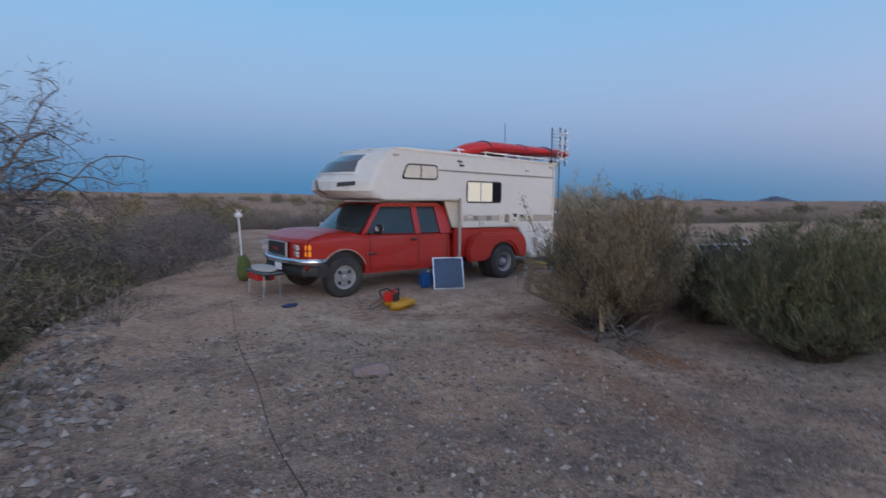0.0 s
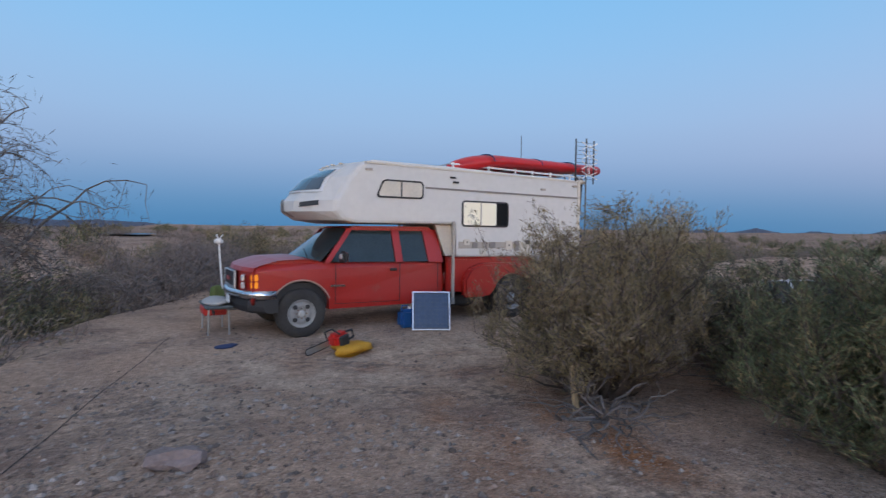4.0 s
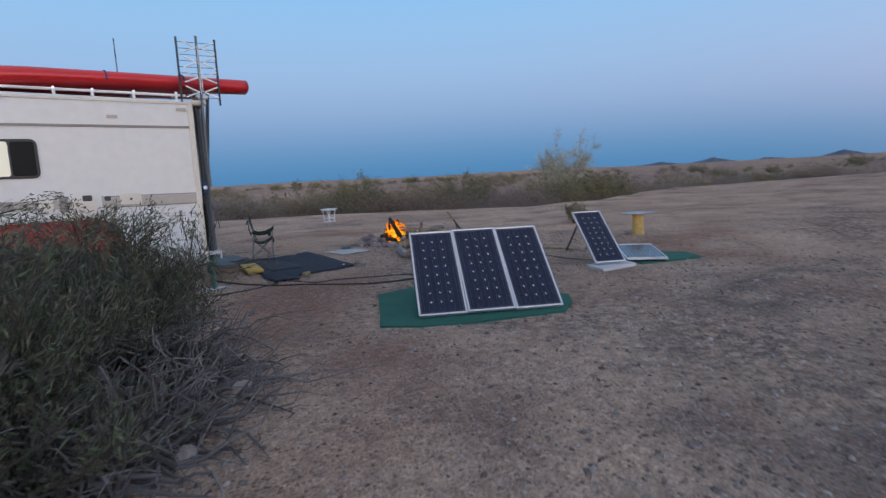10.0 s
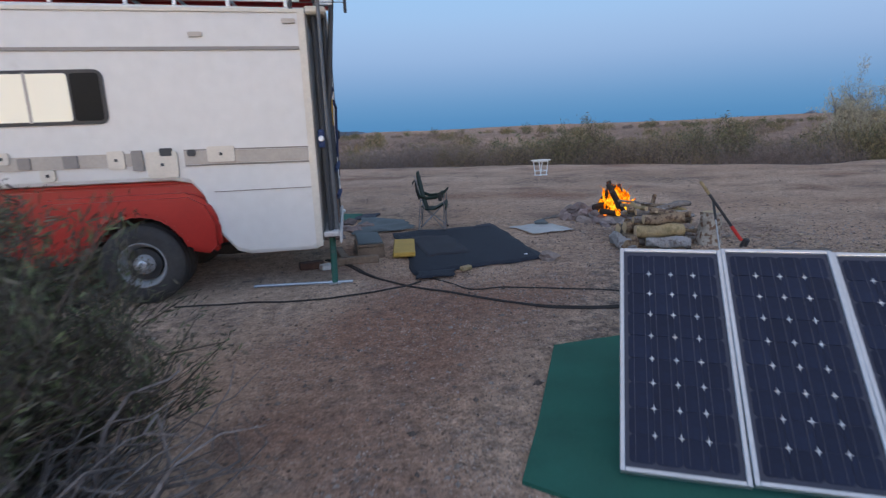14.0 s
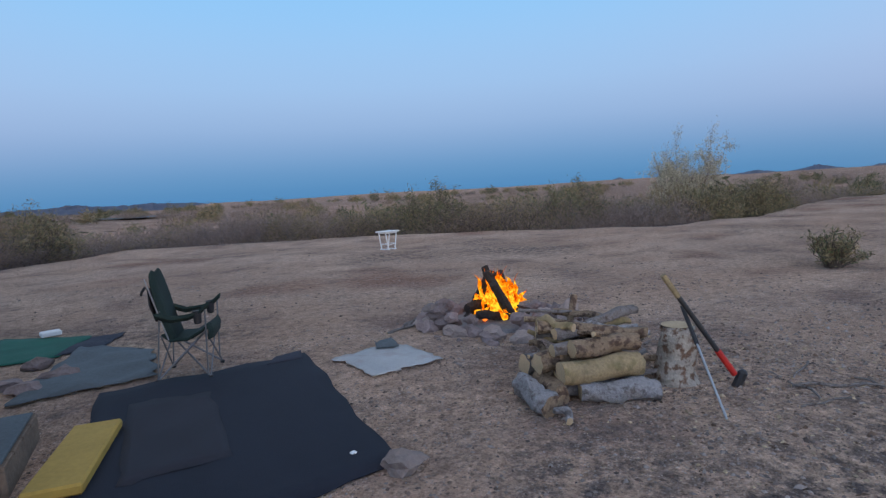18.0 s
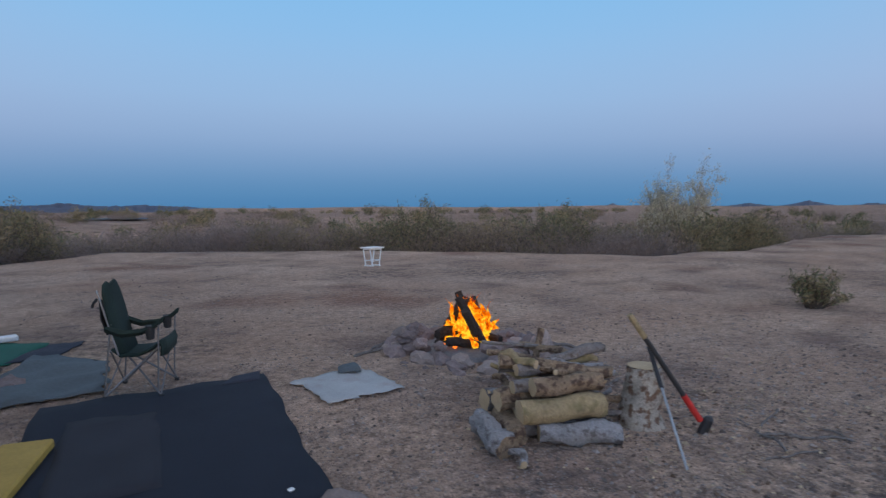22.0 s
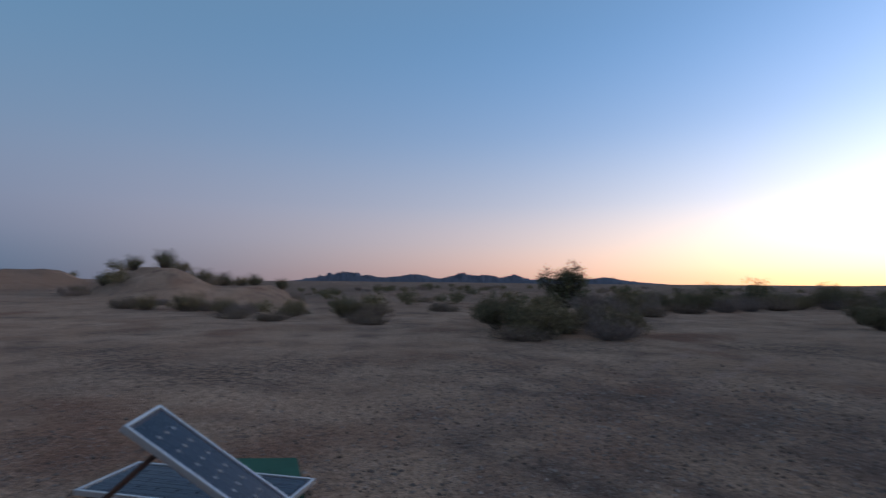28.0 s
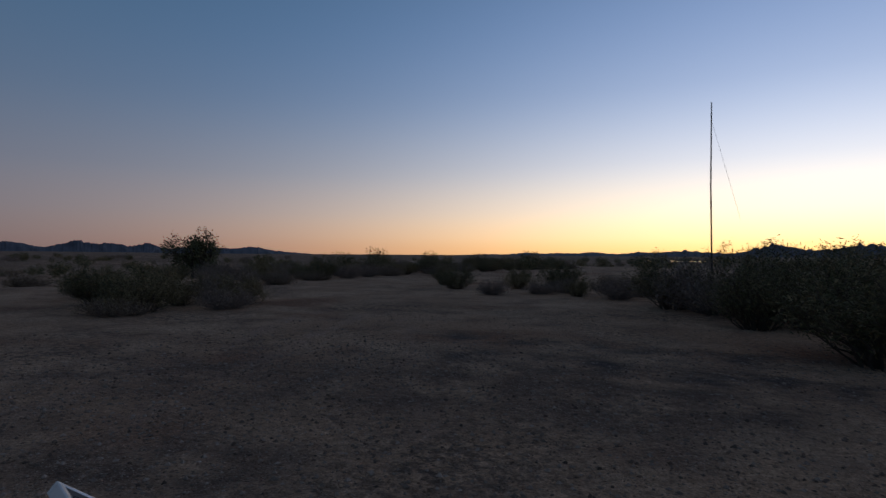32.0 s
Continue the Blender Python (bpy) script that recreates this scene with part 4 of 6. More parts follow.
def pillar(a, b, w, y0, y1):
    """A pillar from the belt (x, y0) up to the roof (x, y1)."""
    bm = bmesh.new()
    vs = [bm.verts.new((a[0] + o, y0 + d, a[1])) for o in (0, w) for d in (0, .06)] + [bm.verts.new((b[0] + o, y1 + d, b[1])) for o in (0, w) for d in (0, .06)]
    for f in ((0, 1, 3, 2), (4, 6, 7, 5), (0, 4, 5, 1), (2, 3, 7, 6), (0, 2, 6, 4), (1, 5, 7, 3)):
        bm.faces.new([vs[i] for i in f])
    bmesh.ops.recalc_face_normals(bm, faces=bm.faces)
    return bm


for y0, y1 in ((Y0 + .02, .25), (Y1 - .08, 1.69)):
    part("pillar", pillar((.50, 1.05), (.93, 1.60), .09, y0, y1), RED, truck)
    part("pillar", pillar((1.72, 1.05), (1.70, 1.60), .13, y0, y1), RED, truck)
    part("pillar", pillar((2.34, 1.04), (2.28, 1.60), .28, y0, y1), RED, truck)
    part("window_pane", mesh_of("pane", [(.56, y0 + .03, 1.06), (1.76, y0 + .03, 1.06), (1.74, y1 + .03, 1.585), (.98, y1 + .03, 1.585)], [(0, 1, 2, 3)], GLASS_D), None, truck, "dark tinted side window")
    part("window_pane", mesh_of("pane", [(1.80, y0 + .03, 1.06), (2.40, y0 + .03, 1.06), (2.32, y1 + .03, 1.585), (1.80, y1 + .03, 1.585)], [(0, 1, 2, 3)], GLASS_D), None, truck, "dark tinted side window")
part("windscreen", mesh_of("pane", [(.44, .11, 1.07), (.30, .5, 1.13), (.26, 1.0, 1.14), (.30, 1.5, 1.13), (.44, 1.89, 1.07), (.98, 1.70, 1.60), (.93, 1.0, 1.615), (.98, .28, 1.60)], [(0, 1, 7), (1, 2, 6, 7), (2, 3, 5, 6), (3, 4, 5)], GLASS_D, True), None, truck)
part("wiper", tube([(.30, .35, 1.155), (.42, .95, 1.25)], .008, 5), BLACK, truck)
part("rear_pane", box((.02, 1.4, .46), (2.5, 1.0, 1.36), .005), GLASS_D, truck)
# front end
GX = NOSE - .155
part("grille", box((.05, .80, .25), (GX, 1.0, .82), .02), BLACK, truck)
part("grille_frame", join(box((.04, .86, .025), (GX - .012, 1.0, .925), .008), box((.04, .86, .025), (GX - .012, 1.0, .675), .008), box((.04, .03, .26), (GX - .010, .58, .80), .008), box((.04, .03, .26), (GX - .010, 1.42, .80), .008)), STEEL, truck, "dull chrome grille surround")
for k in range(5):
    part("grille_slat", box((.03, .78, .012), (GX - .025, 1.0, .72 + .04 * k), .003), TRIM, truck)
part("badge", box((.012, .24, .06), (GX - .042, 1.0, .80), .004), RED, truck, "plain red maker's badge")
for s, y in ((-1, .34), (1, 1.66)):
    for z in (.745, .855):
        part("headlight", box((.06, .34, .092), (NOSE - .082, y, z), .015, rot=(0, 0, s * 14)), LENS, truck)
        part("turn_signal", box((.11, .055, .10), (NOSE + .030, y + s * .235, z), .016, rot=(0, 0, s * 8)), AMBER, truck, "amber turn signal lens with an added glow")


def bumper(z0, z1, x0, depth):
    bm = bmesh.new()
    rows = []
    for k in range(13):
        y = -.02 + 2.04 * k / 12
        c = 1 - ((y - 1) / 1.02) ** 2
        x = x0 - .20 * c + (.14 if k in (0, 12) else 0)
        rows.append([bm.verts.new((x + dx, y, z)) for dx, z in ((.02, z0), (-.02, z0 + .03), (-.03, (z0 + z1) / 2), (-.02, z1 - .02), (.01, z1), (depth, z1), (depth, z0))])
    for a, b in zip(rows, rows[1:]):
        for i in range(7):
            bm.faces.new((a[i], b[i], b[(i + 1) % 7], a[(i + 1) % 7]))
    bm.faces.new(rows[0])
    bm.faces.new(rows[-1][::-1])
    bmesh.ops.recalc_face_normals(bm, faces=bm.faces)
    return bm


part("bumper", bumper(.54, .665, NOSE - .02, .20), CHROME, truck, "chrome front bumper", True)
part("bumper_skirt", bumper(.34, .54, NOSE + .03, .18), BLACK, truck, "dark lower bumper")
part("licence_plate", box((.012, .30, .12), (NOSE - .235, .78, .50), .004), PWHITE, truck, "plain white licence plate")
part("rear_bumper", box((.12, 1.7, .14), (5.06, 1.0, .55), .03), STEEL, truck)
# trim, doors
for y, s in ((Y0, -1), (Y1, 1)):
    for x in (.68, 1.78, 2.50):
        part("door_seam", box((.010, .006, .62), (x, y + s * .002, .73), 0), BLACK, truck)
    part("sill_seam", box((1.12, .006, .008), (1.22, y + s * .002, .42), 0), BLACK, truck)
    part("door_handle", box((.13, .035, .045), (1.66, y + s * .012, .94), .012), BLACK, truck, "black door handle")
    part("fuel_cap" if s < 0 else "side_marker", box((.05, .01, .03), (-.34, y + s * .004, .60), .003), AMBER, truck)
    part("mirror", join(box((.09, .25, .18), (.74, y + s * .18, 1.16), .04, seg=2), box((.03, .12, .03), (.75, y + s * .06, 1.09), .008)), BLACK, truck, "black door mirror housing")
    part("mirror_glass", box((.01, .19, .125), (.788, y + s * .18, 1.16), .003), CHROME, truck)
    # pale plate added for the bright reflection on the black housing
    part("mirror_cap", box((.012, .10, .07), (.692, y + s * .20, 1.17), .004), LENS, truck, "bright plate for the reflection on the mirror housing")
    part("model_badge", box((.24, .006, .03), (.72, y + s * .003, .70), .002), CHROME, truck, "chrome badge")
    part("wheel_arch_trim", tube([(p[0], y + s * .004, p[1]) for p in arch(FX, FZ + .04, .465, 158, 22, 16)], .014, 6), DUST, truck, "dusty wheel arch lip")
# underbody
part("chassis", join(box((5.6, .10, .14), (2.1, .55, .48), .02), box((5.6, .10, .14), (2.1, 1.45, .48), .02), box((.10, 1.5, .10), (RX, 1.0, .38), .02), box((.10, 1.5, .10), (FX, 1.0, .30), .02), box((.9, .5, .22), (2.9, .45, .36), .04), box((1.3, .9, .25), (.4, 1.0, .45), .05)), BLACK, truck)

# unseen tank, slab and spare wheel added to deepen the shade below
part("fuel_tank", box((1.5, .55, .26), (2.9, 1.35, .40), .06), BLACK, truck)
part("underbody", box((3.4, 1.25, .12), (2.3, 1.0, .47), .03), BLACK, truck, "dark slab added under the truck to block light")
part("spare_wheel", disc_stack([(.28, .20), (.29, .36), (.45, .37), (.48, .20)], "z", 24, (4.66, 1.0, 0)), RUBBER, truck)
part("exhaust_pipe", tube([(1.6, 1.55, .36), (3.4, 1.6, .34), (4.7, 1.75, .36), (5.1, 1.85, .36)], .035, 8), RUST, truck)


def wheel(x, y, s, dual=False, z=WZ):
    w = part("wheel", disc_stack([(-.04, .03), (-.04, .15), (.05, .15), (.05, .03)], "y", 20, (0, 0, 0)), BLACK, truck)
    w.location = (x, y, z)
    t = part("tyre", disc_stack([(-.105, .215), (-.115, .25), (-.118, .30), (-.10, .355), (-.075, .375), (-.03, .377), (-.028, .366), (.028, .366), (.03, .377), (.075, .375), (.10, .355), (.118, .30), (.115, .25), (.105, .215)], "y", 40, (0, 0, 0), False), RUBBER, w, "", True)
    prof = [(-.07, .03), (-.07, .09), (.02 if dual else -.085, .10), (.03 if dual else -.075, .15), (-.045, .175), (-.095, .200), (-.11, .212), (-.09, .218), (.09, .215), (.09, .03)]
    part("rim", disc_stack([(d if s < 0 else -d, r) for d, r in prof], "y", 32), RIM, w, "dusty grey steel rim with hand holes", True)
    for k in range(4 if not dual else 0):
        a = radians(45 + 90 * k)
        part("hand_hole", disc_stack([(-.088, .036), (-.078, .036)], "y", 12, (.135 * math.cos(a), 0 if s < 0 else .166, .135 * math.sin(a))), BLACK, w)
    for k in range(8):
        a = radians(45 * k)
        part("lug_nut", disc_stack([(-.10, .010), (-.07, .010)], "y", 6, (.075 * math.cos(a), 0 if s < 0 else .17, .075 * math.sin(a))), CHROME, w)
    part("hub_cap", disc_stack([(-.115, .030), (-.11, .045), (-.06, .048)] if s < 0 else [(.06, .048), (.11, .045), (.115, .030)], "y", 16), STEEL, w)


wheel(FX, .15, -1, z=FZ)
wheel(FX, 1.84, 1, z=FZ)
for y, s in ((.04, -1), (.31, -1), (1.96, 1), (1.69, 1)):
    wheel(RX, y, s, True)

# ---------------------------------------------------------------- truck camper
camper = thing("truck_camper", "white fibreglass cab-over camper mounted on the pickup", "camper")
CY0, CY1 = -.02, 2.12
side = [(1.00, 1.685), (.78, 1.73), (.66, 1.86), (.67, 2.03), (.86, 2.40), (1.10, 2.645), (1.28, 2.70), (2.6, 2.69), (5.66, 2.62), (5.66, .44), (5.60, .40), (4.98, .40), (4.86, .44), (4.72, .62), (4.62, .98), (4.52, 1.10), (4.36, 1.13), (2.86, 1.13), (2.82, 1.16), (2.80, 1.70)]


def shell():
    """The side outline swept across, its nose bulging forward towards the middle and its rims rounded."""
    bm = bmesh.new()
    rows = []
    for y, ins in ((CY0, .045), (CY0 + .015, .012), (CY0 + .05, 0), (.3, 0), (.65, 0), (1.05, 0), (1.45, 0), (1.8, 0), (CY1 - .05, 0), (CY1 - .015, .012), (CY1, .045)):
        k = 1 - ((y - 1.05) / 1.07) ** 2
        row = []
        for x, z in side:
            cx, cz = 3.0, 1.9
            px = x + ins * (1 if x < cx else -1) if x < 1 or x > 5 else x
            pz = z - ins * (1 if z > 2.3 else (-1 if z < 1.9 else 0))
            bul = max(0, 1 - max(0, px - .66) / .66) * .58 * k
            row.append(bm.verts.new((px - bul, y, pz + (.025 * k if z > 2.55 else 0))))
        rows.append(row)
    n = len(side)
    for a, b in zip(rows, rows[1:]):
        for i in range(n):
            bm.faces.new((a[i], b[i], b[(i + 1) % n], a[(i + 1) % n]))
    for r, rev in ((rows[0], False), (rows[-1], True)):
        f = bm.faces.new(r[::-1] if rev else r)
        f.normal_update()
        bmesh.ops.triangulate(bm, faces=[f], ngon_method="EAR_CLIP")
    bmesh.ops.recalc_face_normals(bm, faces=bm.faces)
    return bm


part("shell", shell(), WHITE, camper)
S = CY0 - .004           # just proud of the side that faces the walk


def side_piece(name, outline, mat, label="", thick=.012, parent=None):
    return part(name, plate(outline, -thick, "y", S, 0), mat, parent or camper, label)


# rub rail stripes and bands
side_piece("stripe", [(2.2, 2.315), (5.597, 2.285), (5.597, 2.255), (2.2, 2.285)], GREYSTRIPE_SHADE)
side_piece("rub_band", [(2.86, 1.40), (4.12, 1.395), (4.12, 1.28), (2.86, 1.28)], TAN)
side_piece("rub_band", [(4.50, 1.395), (5.597, 1.385), (5.597, 1.27), (4.50, 1.275)], TAN)
side_piece("band_edge", [(4.50, 1.41), (5.597, 1.40), (5.597, 1.388), (4.50, 1.397)], GREYSTRIPE_SHADE)
side_piece("band_edge", [(4.50, 1.272), (5.597, 1.266), (5.597, 1.254), (4.50, 1.26)], GREYSTRIPE_SHADE)
side_piece("panel_seam", [(4.72, 1.02), (5.597, 1.02), (5.597, 1.012), (4.72, 1.012)], GREYSTRIPE_SHADE, thick=.004)
side_piece("corner_trim", [(5.60, 2.60), (5.665, 2.60), (5.665, .44), (5.60, .44)], CREAM)
side_piece("roof_trim", [(1.1, 2.665), (5.597, 2.60), (5.597, 2.57), (1.1, 2.635)], CREAM)


def camper_window(x0, x1, z0, z1, lit, slant=0.0, dark_from=None):
    fr = [(x + (slant * (z - z0) / (z1 - z0) if x < (x0 + x1) / 2 else 0), z) for x, z in rounded(x0, x1, z0, z1, .07)]
    inn = [(x + (slant * (z - z0) / (z1 - z0) if x < (x0 + x1) / 2 else 0), z) for x, z in rounded(x0 + .03, x1 - .03, z0 + .03, z1 - .03, .05)]
    w = side_piece("window", fr, BLACK, "black-framed sliding camper window")
    if dark_from:
        side_piece("pane", [(x, z) for x, z in rounded(dark_from, x1 - .03, z0 + .03, z1 - .03, .03)], PANE_D, thick=.016, parent=w)
        inn = [(x, z) for x, z in rounded(x0 + .03, dark_from - .02, z0 + .03, z1 - .03, .03)]
    side_piece("pane", inn, CURTAIN if lit else CREAM, "pane with drawn light curtain", .016, w)
    mid = (x0 + (dark_from or x1)) / 2 + .02
    side_piece("mullion", [(mid - .012, z0 + .02), (mid + .012, z0 + .02), (mid + .012, z1 - .02), (mid - .012, z1 - .02)], TAN if lit else TRIM, thick=.020, parent=w)


camper_window(1.30, 2.16, 2.10, 2.40, False, .12)
camper_window(2.92, 3.92, 1.66, 2.12, True, 0, 3.66)
# hatches, vents, sockets along the band
for x0, x1, z0, z1, mt in ((2.96, 3.08, 1.34, 1.44, CREAM), (3.30, 3.42, 1.18, 1.28, CREAM), (3.86, 4.00, 1.26, 1.42, CREAM), (4.18, 4.44, 1.17, 1.40, CREAM), (4.70, 4.94, 1.29, 1.43, CREAM)):
    h = side_piece("hatch", rounded(x0, x1, z0, z1, .02, 2), mt, "cream service hatch", .025)
    side_piece("latch", rounded((x0 + x1) / 2 - .014, (x0 + x1) / 2 + .014, (z0 + z1) / 2 - .014, (z0 + z1) / 2 + .014, .006, 2), TRIM, thick=.03, parent=h)
side_piece("vent", rounded(4.30, 4.40, 1.36, 1.43, .01, 2), TRIM, "grey louvred vent", .03)
for x0, x1, z0, z1 in ((4.06, 4.15, 1.24, 1.42), (3.50, 3.62, 1.285, 1.395), (3.14, 3.24, 1.29, 1.39)):
    side_piece("vent", rounded(x0, x1, z0, z1, .01, 2), GREYSTRIPE_SHADE, "grey louvred vent", .028)
side_piece("socket", rounded(4.53, 4.60, 1.35, 1.41, .02, 3), TRIM, "black power socket", .03)
for x, z in ((4.66, 2.375), (5.46, 2.48), (1.12, 2.52)):
    side_piece("marker_light", rounded(x, x + .12, z, z + .04, .01, 2), TAN, "small grey marker light", .02)
for k, (x, z) in enumerate(((2.72, 2.50), (2.78, 2.46))):
    part("hinge", box((.10, .05, .03), (x, S - .02, z - .04 * k), .008), BLACK, camper)
# the front: window, stripes, plain lettering bar, laid on the curved nose
def nose_x(y, z):
    prof = [(1.73, .78), (1.86, .66), (2.03, .67), (2.40, .86), (2.645, 1.10)]
    x = float(np.interp(z, [p[0] for p in prof], [p[1] for p in prof]))
    k = 1 - ((y - 1.05) / 1.07) ** 2
    return x - max(0, 1 - max(0, x - .66) / .66) * .58 * k


def nose_patch(name, corners, mat, label="", off=.014, n=10):
    """A patch on the nose between four (y, z) corners."""
    bm = bmesh.new()
    a, b, c, d = [Vector((*p, 0)) for p in corners]
    rows = []
    for i in range(n + 1):
        u = i / n
        row = []
        for j in range(n + 1):
            v = j / n
            p = (a * (1 - u) + b * u) * (1 - v) + (d * (1 - u) + c * u) * v
            row.append(bm.verts.new((nose_x(p.x, p.y) - off, p.x, p.y + off * .6)))
        rows.append(row)
    for r, s in zip(rows, rows[1:]):
        for k in range(n):
            bm.faces.new((r[k], s[k], s[k + 1], r[k + 1]))
    bmesh.ops.recalc_face_normals(bm, faces=bm.faces)
    bmesh.ops.solidify(bm, geom=bm.faces[:], thickness=.006)
    return part(name, bm, mat, camper, label)


nose_patch("window_gasket", [(.24, 2.17), (1.86, 2.17), (1.78, 2.57), (.36, 2.57)], PWHITE, "white front window surround", .010)
nose_patch("front_window", [(.30, 2.20), (1.80, 2.20), (1.73, 2.54), (.42, 2.54)], GLASS_B, "wide sloping front window", .022)
nose_patch("front_stripe", [(.86, 1.77), (.95, 1.77), (1.14, 2.06), (1.05, 2.06)], GREYSTRIPE_SHADE)
nose_patch("front_stripe", [(.97, 1.77), (1.02, 1.77), (1.21, 2.06), (1.16, 2.06)], TAN)
nose_patch("lettering_bar", [(.20, 1.95), (.50, 1.92), (.50, 1.995), (.20, 2.025)], TRIM, "plain dark lettering bar")
for y in (.5, .8, 1.05, 1.3, 1.6):
    part("clearance_light", box((.07, .05, .03), (nose_x(y, 2.63) - .03, y, 2.66), .01), CREAM, camper, "small roof clearance light")
# wing underside, inner wall towards the cab
part("front_wall", box((.04, 1.2, .62), (2.74, 1.0, 1.44), .01), CREAM, camper)
part("wing_panel", plate([(2.46, 1.71), (2.82, 1.71), (2.82, 1.15), (2.68, 1.15)], .05, "y", CY0 + .14), CREAM, camper, "cream camper side wing beside the cab")
# roof fittings and rack
part("roof_vent", box((.42, .42, .08), (1.75, 1.3, 2.73), .03), PWHITE, camper)
part("roof_vent", box((.36, .36, .12), (3.6, 1.5, 2.75), .03), PWHITE, camper)
rack = part("roof_rack", join(tube([(2.75, .10, 2.755), (5.62, .10, 2.70)], .018, 8), tube([(2.75, .85, 2.755), (5.62, .85, 2.70)], .018, 8)), PWHITE, camper, "white tubular roof rack")
for x in (2.8, 3.55, 4.15, 4.55, 5.0, 5.5):
    part("rack_post", box((.035, .035, .14), (x, .10, 2.68), .006), PWHITE, rack)
    part("rack_post", box((.035, .035, .14), (x, .85, 2.68), .006), PWHITE, rack)
    part("crossbar", tube([(x, .08, 2.77 - .018 * (x - 2.8)), (x, .88, 2.77 - .018 * (x - 2.8))], .016, 8), ALU, rack)
# rear wall, door, ladder
RXW = 5.665
# the rear wall's shade is painted: a grey sheet over the white shell
part("rear_panel", box((.03, 1.12, 2.10), (RXW + .002, .60, 1.53), .004), GREYSTRIPE_SHADE, camper, "rear wall sheet with the shade put into its grey")
porch = part("door_frame", box((.12, .86, 1.90), (RXW + .06, 1.66, 1.64), .02), CREAM, camper, "cream rear door surround")
part("rear_eave", box((.20, 2.10, .07), (RXW + .09, 1.05, 2.60), .02), CREAM, camper, "cream eave over the rear door")
door = part("entry_door", box((.05, .70, 1.62), (RXW + .145, 1.66, 1.58), .03, seg=2), PWHITE, camper, "white camper entry door")
part("door_window", box((.03, .36, .62), (RXW + .165, 1.70, 2.02), .02), CREAM, door, "yellowed door window frame")
part("pane", box((.03, .27, .52), (RXW + .173, 1.70, 2.02), .01), GLASS_B, door)
part("door_vent", box((.03, .20, .28), (RXW + .165, 1.66, 1.12), .05, seg=2), BLACK, door, "black lower door vent")
part("handle", box((.05, .05, .12), (RXW + .185, 1.95, 1.50), .015), BLACK, door)
for z in (.95, 1.55, 2.2):
    part("hinge", box((.03, .03, .09), (RXW + .165, 1.33, z), .006), STEEL, door)
step = part("rear_step", box((.15, 2.06, .05), (RXW + .085, .98, .55), .012), PALEBOARD, camper, "cream rear bumper step")
part("rear_step_lip", box((.025, 2.06, .12), (RXW + .172, .98, .52), .008), PALEBOARD, camper)
part("step_bracket", box((.05, .05, .16), (RXW + .13, 1.90, .63), .008), BLACK, camper)
LADDER = material("dull_ladder_aluminium", (.30, .31, .32), .5, .5, vary=.2, bump=.05)
lad = part("ladder", join(tube([(RXW + .13, .20, .60), (RXW + .13, .26, 2.72), (RXW + .02, .26, 2.86)], .017, 8), tube([(RXW + .13, .50, .60), (RXW + .13, .56, 2.72), (RXW + .02, .56, 2.86)], .017, 8)), LADDER, camper, "aluminium rear ladder")
for k in range(8):
    part("rung", tube([(RXW + .13, .205 + .007 * k, .80 + .25 * k), (RXW + .13, .505 + .007 * k, .80 + .25 * k)], .013, 8), LADDER, lad)
for k, (y, y2, z0, z1, r, mt, lb) in enumerate(((.04, .10, .50, 2.62, .026, TRIM, "dark pole"), (.10, .18, .5, 2.70, .030, POLEGREY, "dull grey pole"), (.60, .62, .60, 2.55, .038, PWHITE, "white plastic pipe"), (.70, .70, .60, 2.45, .032, LUMBER, "wooden pole"), (.78, .80, .60, 2.50, .018, STEEL, "thin grey pole"), (.86, .90, .62, 2.66, .034, TRIM, "dark pole"), (1.02, 1.04, .62, 2.60, .030, TRIM, "dark pole"), (.34, .38, .60, 1.3, .035, RUST, "rusty pipe"), (.44, .46, .60, 1.5, .030, RUST, "rusty pipe"))):
    part("stowed_pole", tube([(RXW + .08 + .05 * (k % 2), y, z0), (RXW + .07 + .03 * (k % 3), y2, z1)], r, 8), mt, camper, lb + " strapped to the rear wall")
part("folded_awning", box((.14, .16, 1.9), (RXW + .10, .95, 1.75), .05, seg=2), TRIM, camper, "dark rolled awning bag")
part("hose", tube([(RXW + .17, .55 + .04 * math.sin(k), 1.95 - .09 * k) for k in range(5)], .009, 6), YELLOW, camper, "hanging yellow cord")
for z, dz in ((2.28, .02), (1.92, -.10), (1.16, .0), (.90, -.06)):
    part("strap", tube([(RXW + .17 + .02 * math.sin(k), .22 + .10 * k, z + dz * (k / 8) + .05 * math.sin(k * .9)) for k in range(9)], .014, 6), STRAP, camper, "blue tie-down strap")
part("strap", tube([(RXW + .18, .92, 1.86), (RXW + .20, 1.06, 1.80), (RXW + .19, 1.08, 1.6), (RXW + .18, 1.02, 1.25)], .016, 6), STRAP, camper, "blue tie-down strap")
part("inlet_box", box((.06, .06, .17), (RXW + .06, .02, 1.46), .012), STRAP, camper, "dark blue box on the rear corner")
part("spout", disc_stack([(0, .022), (.02, .028), (.03, .016)], "y", 12, (RXW + .06, S - .012, 1.46)), PWHITE, camper, "round white inlet")
# corner jacks
for x, y, mt, z0 in ((2.74, -.05, TAN, .40), (2.74, 2.15, TAN, .40)):
    j = part("jack", box((.048, .048, 1.34), (x, y, 1.08), .008), mt, camper, "cream corner jack leg")
    part("foot", box((.06, .06, .12), (x, y, z0 - .02), .01), STEEL, j)
# kayak strapped on the rack
kay = thing("kayak", "long red plastic kayak strapped on the camper roof rack", "kayak", pose(4.60, .33, 2.868, 0, -.5, 3.0))


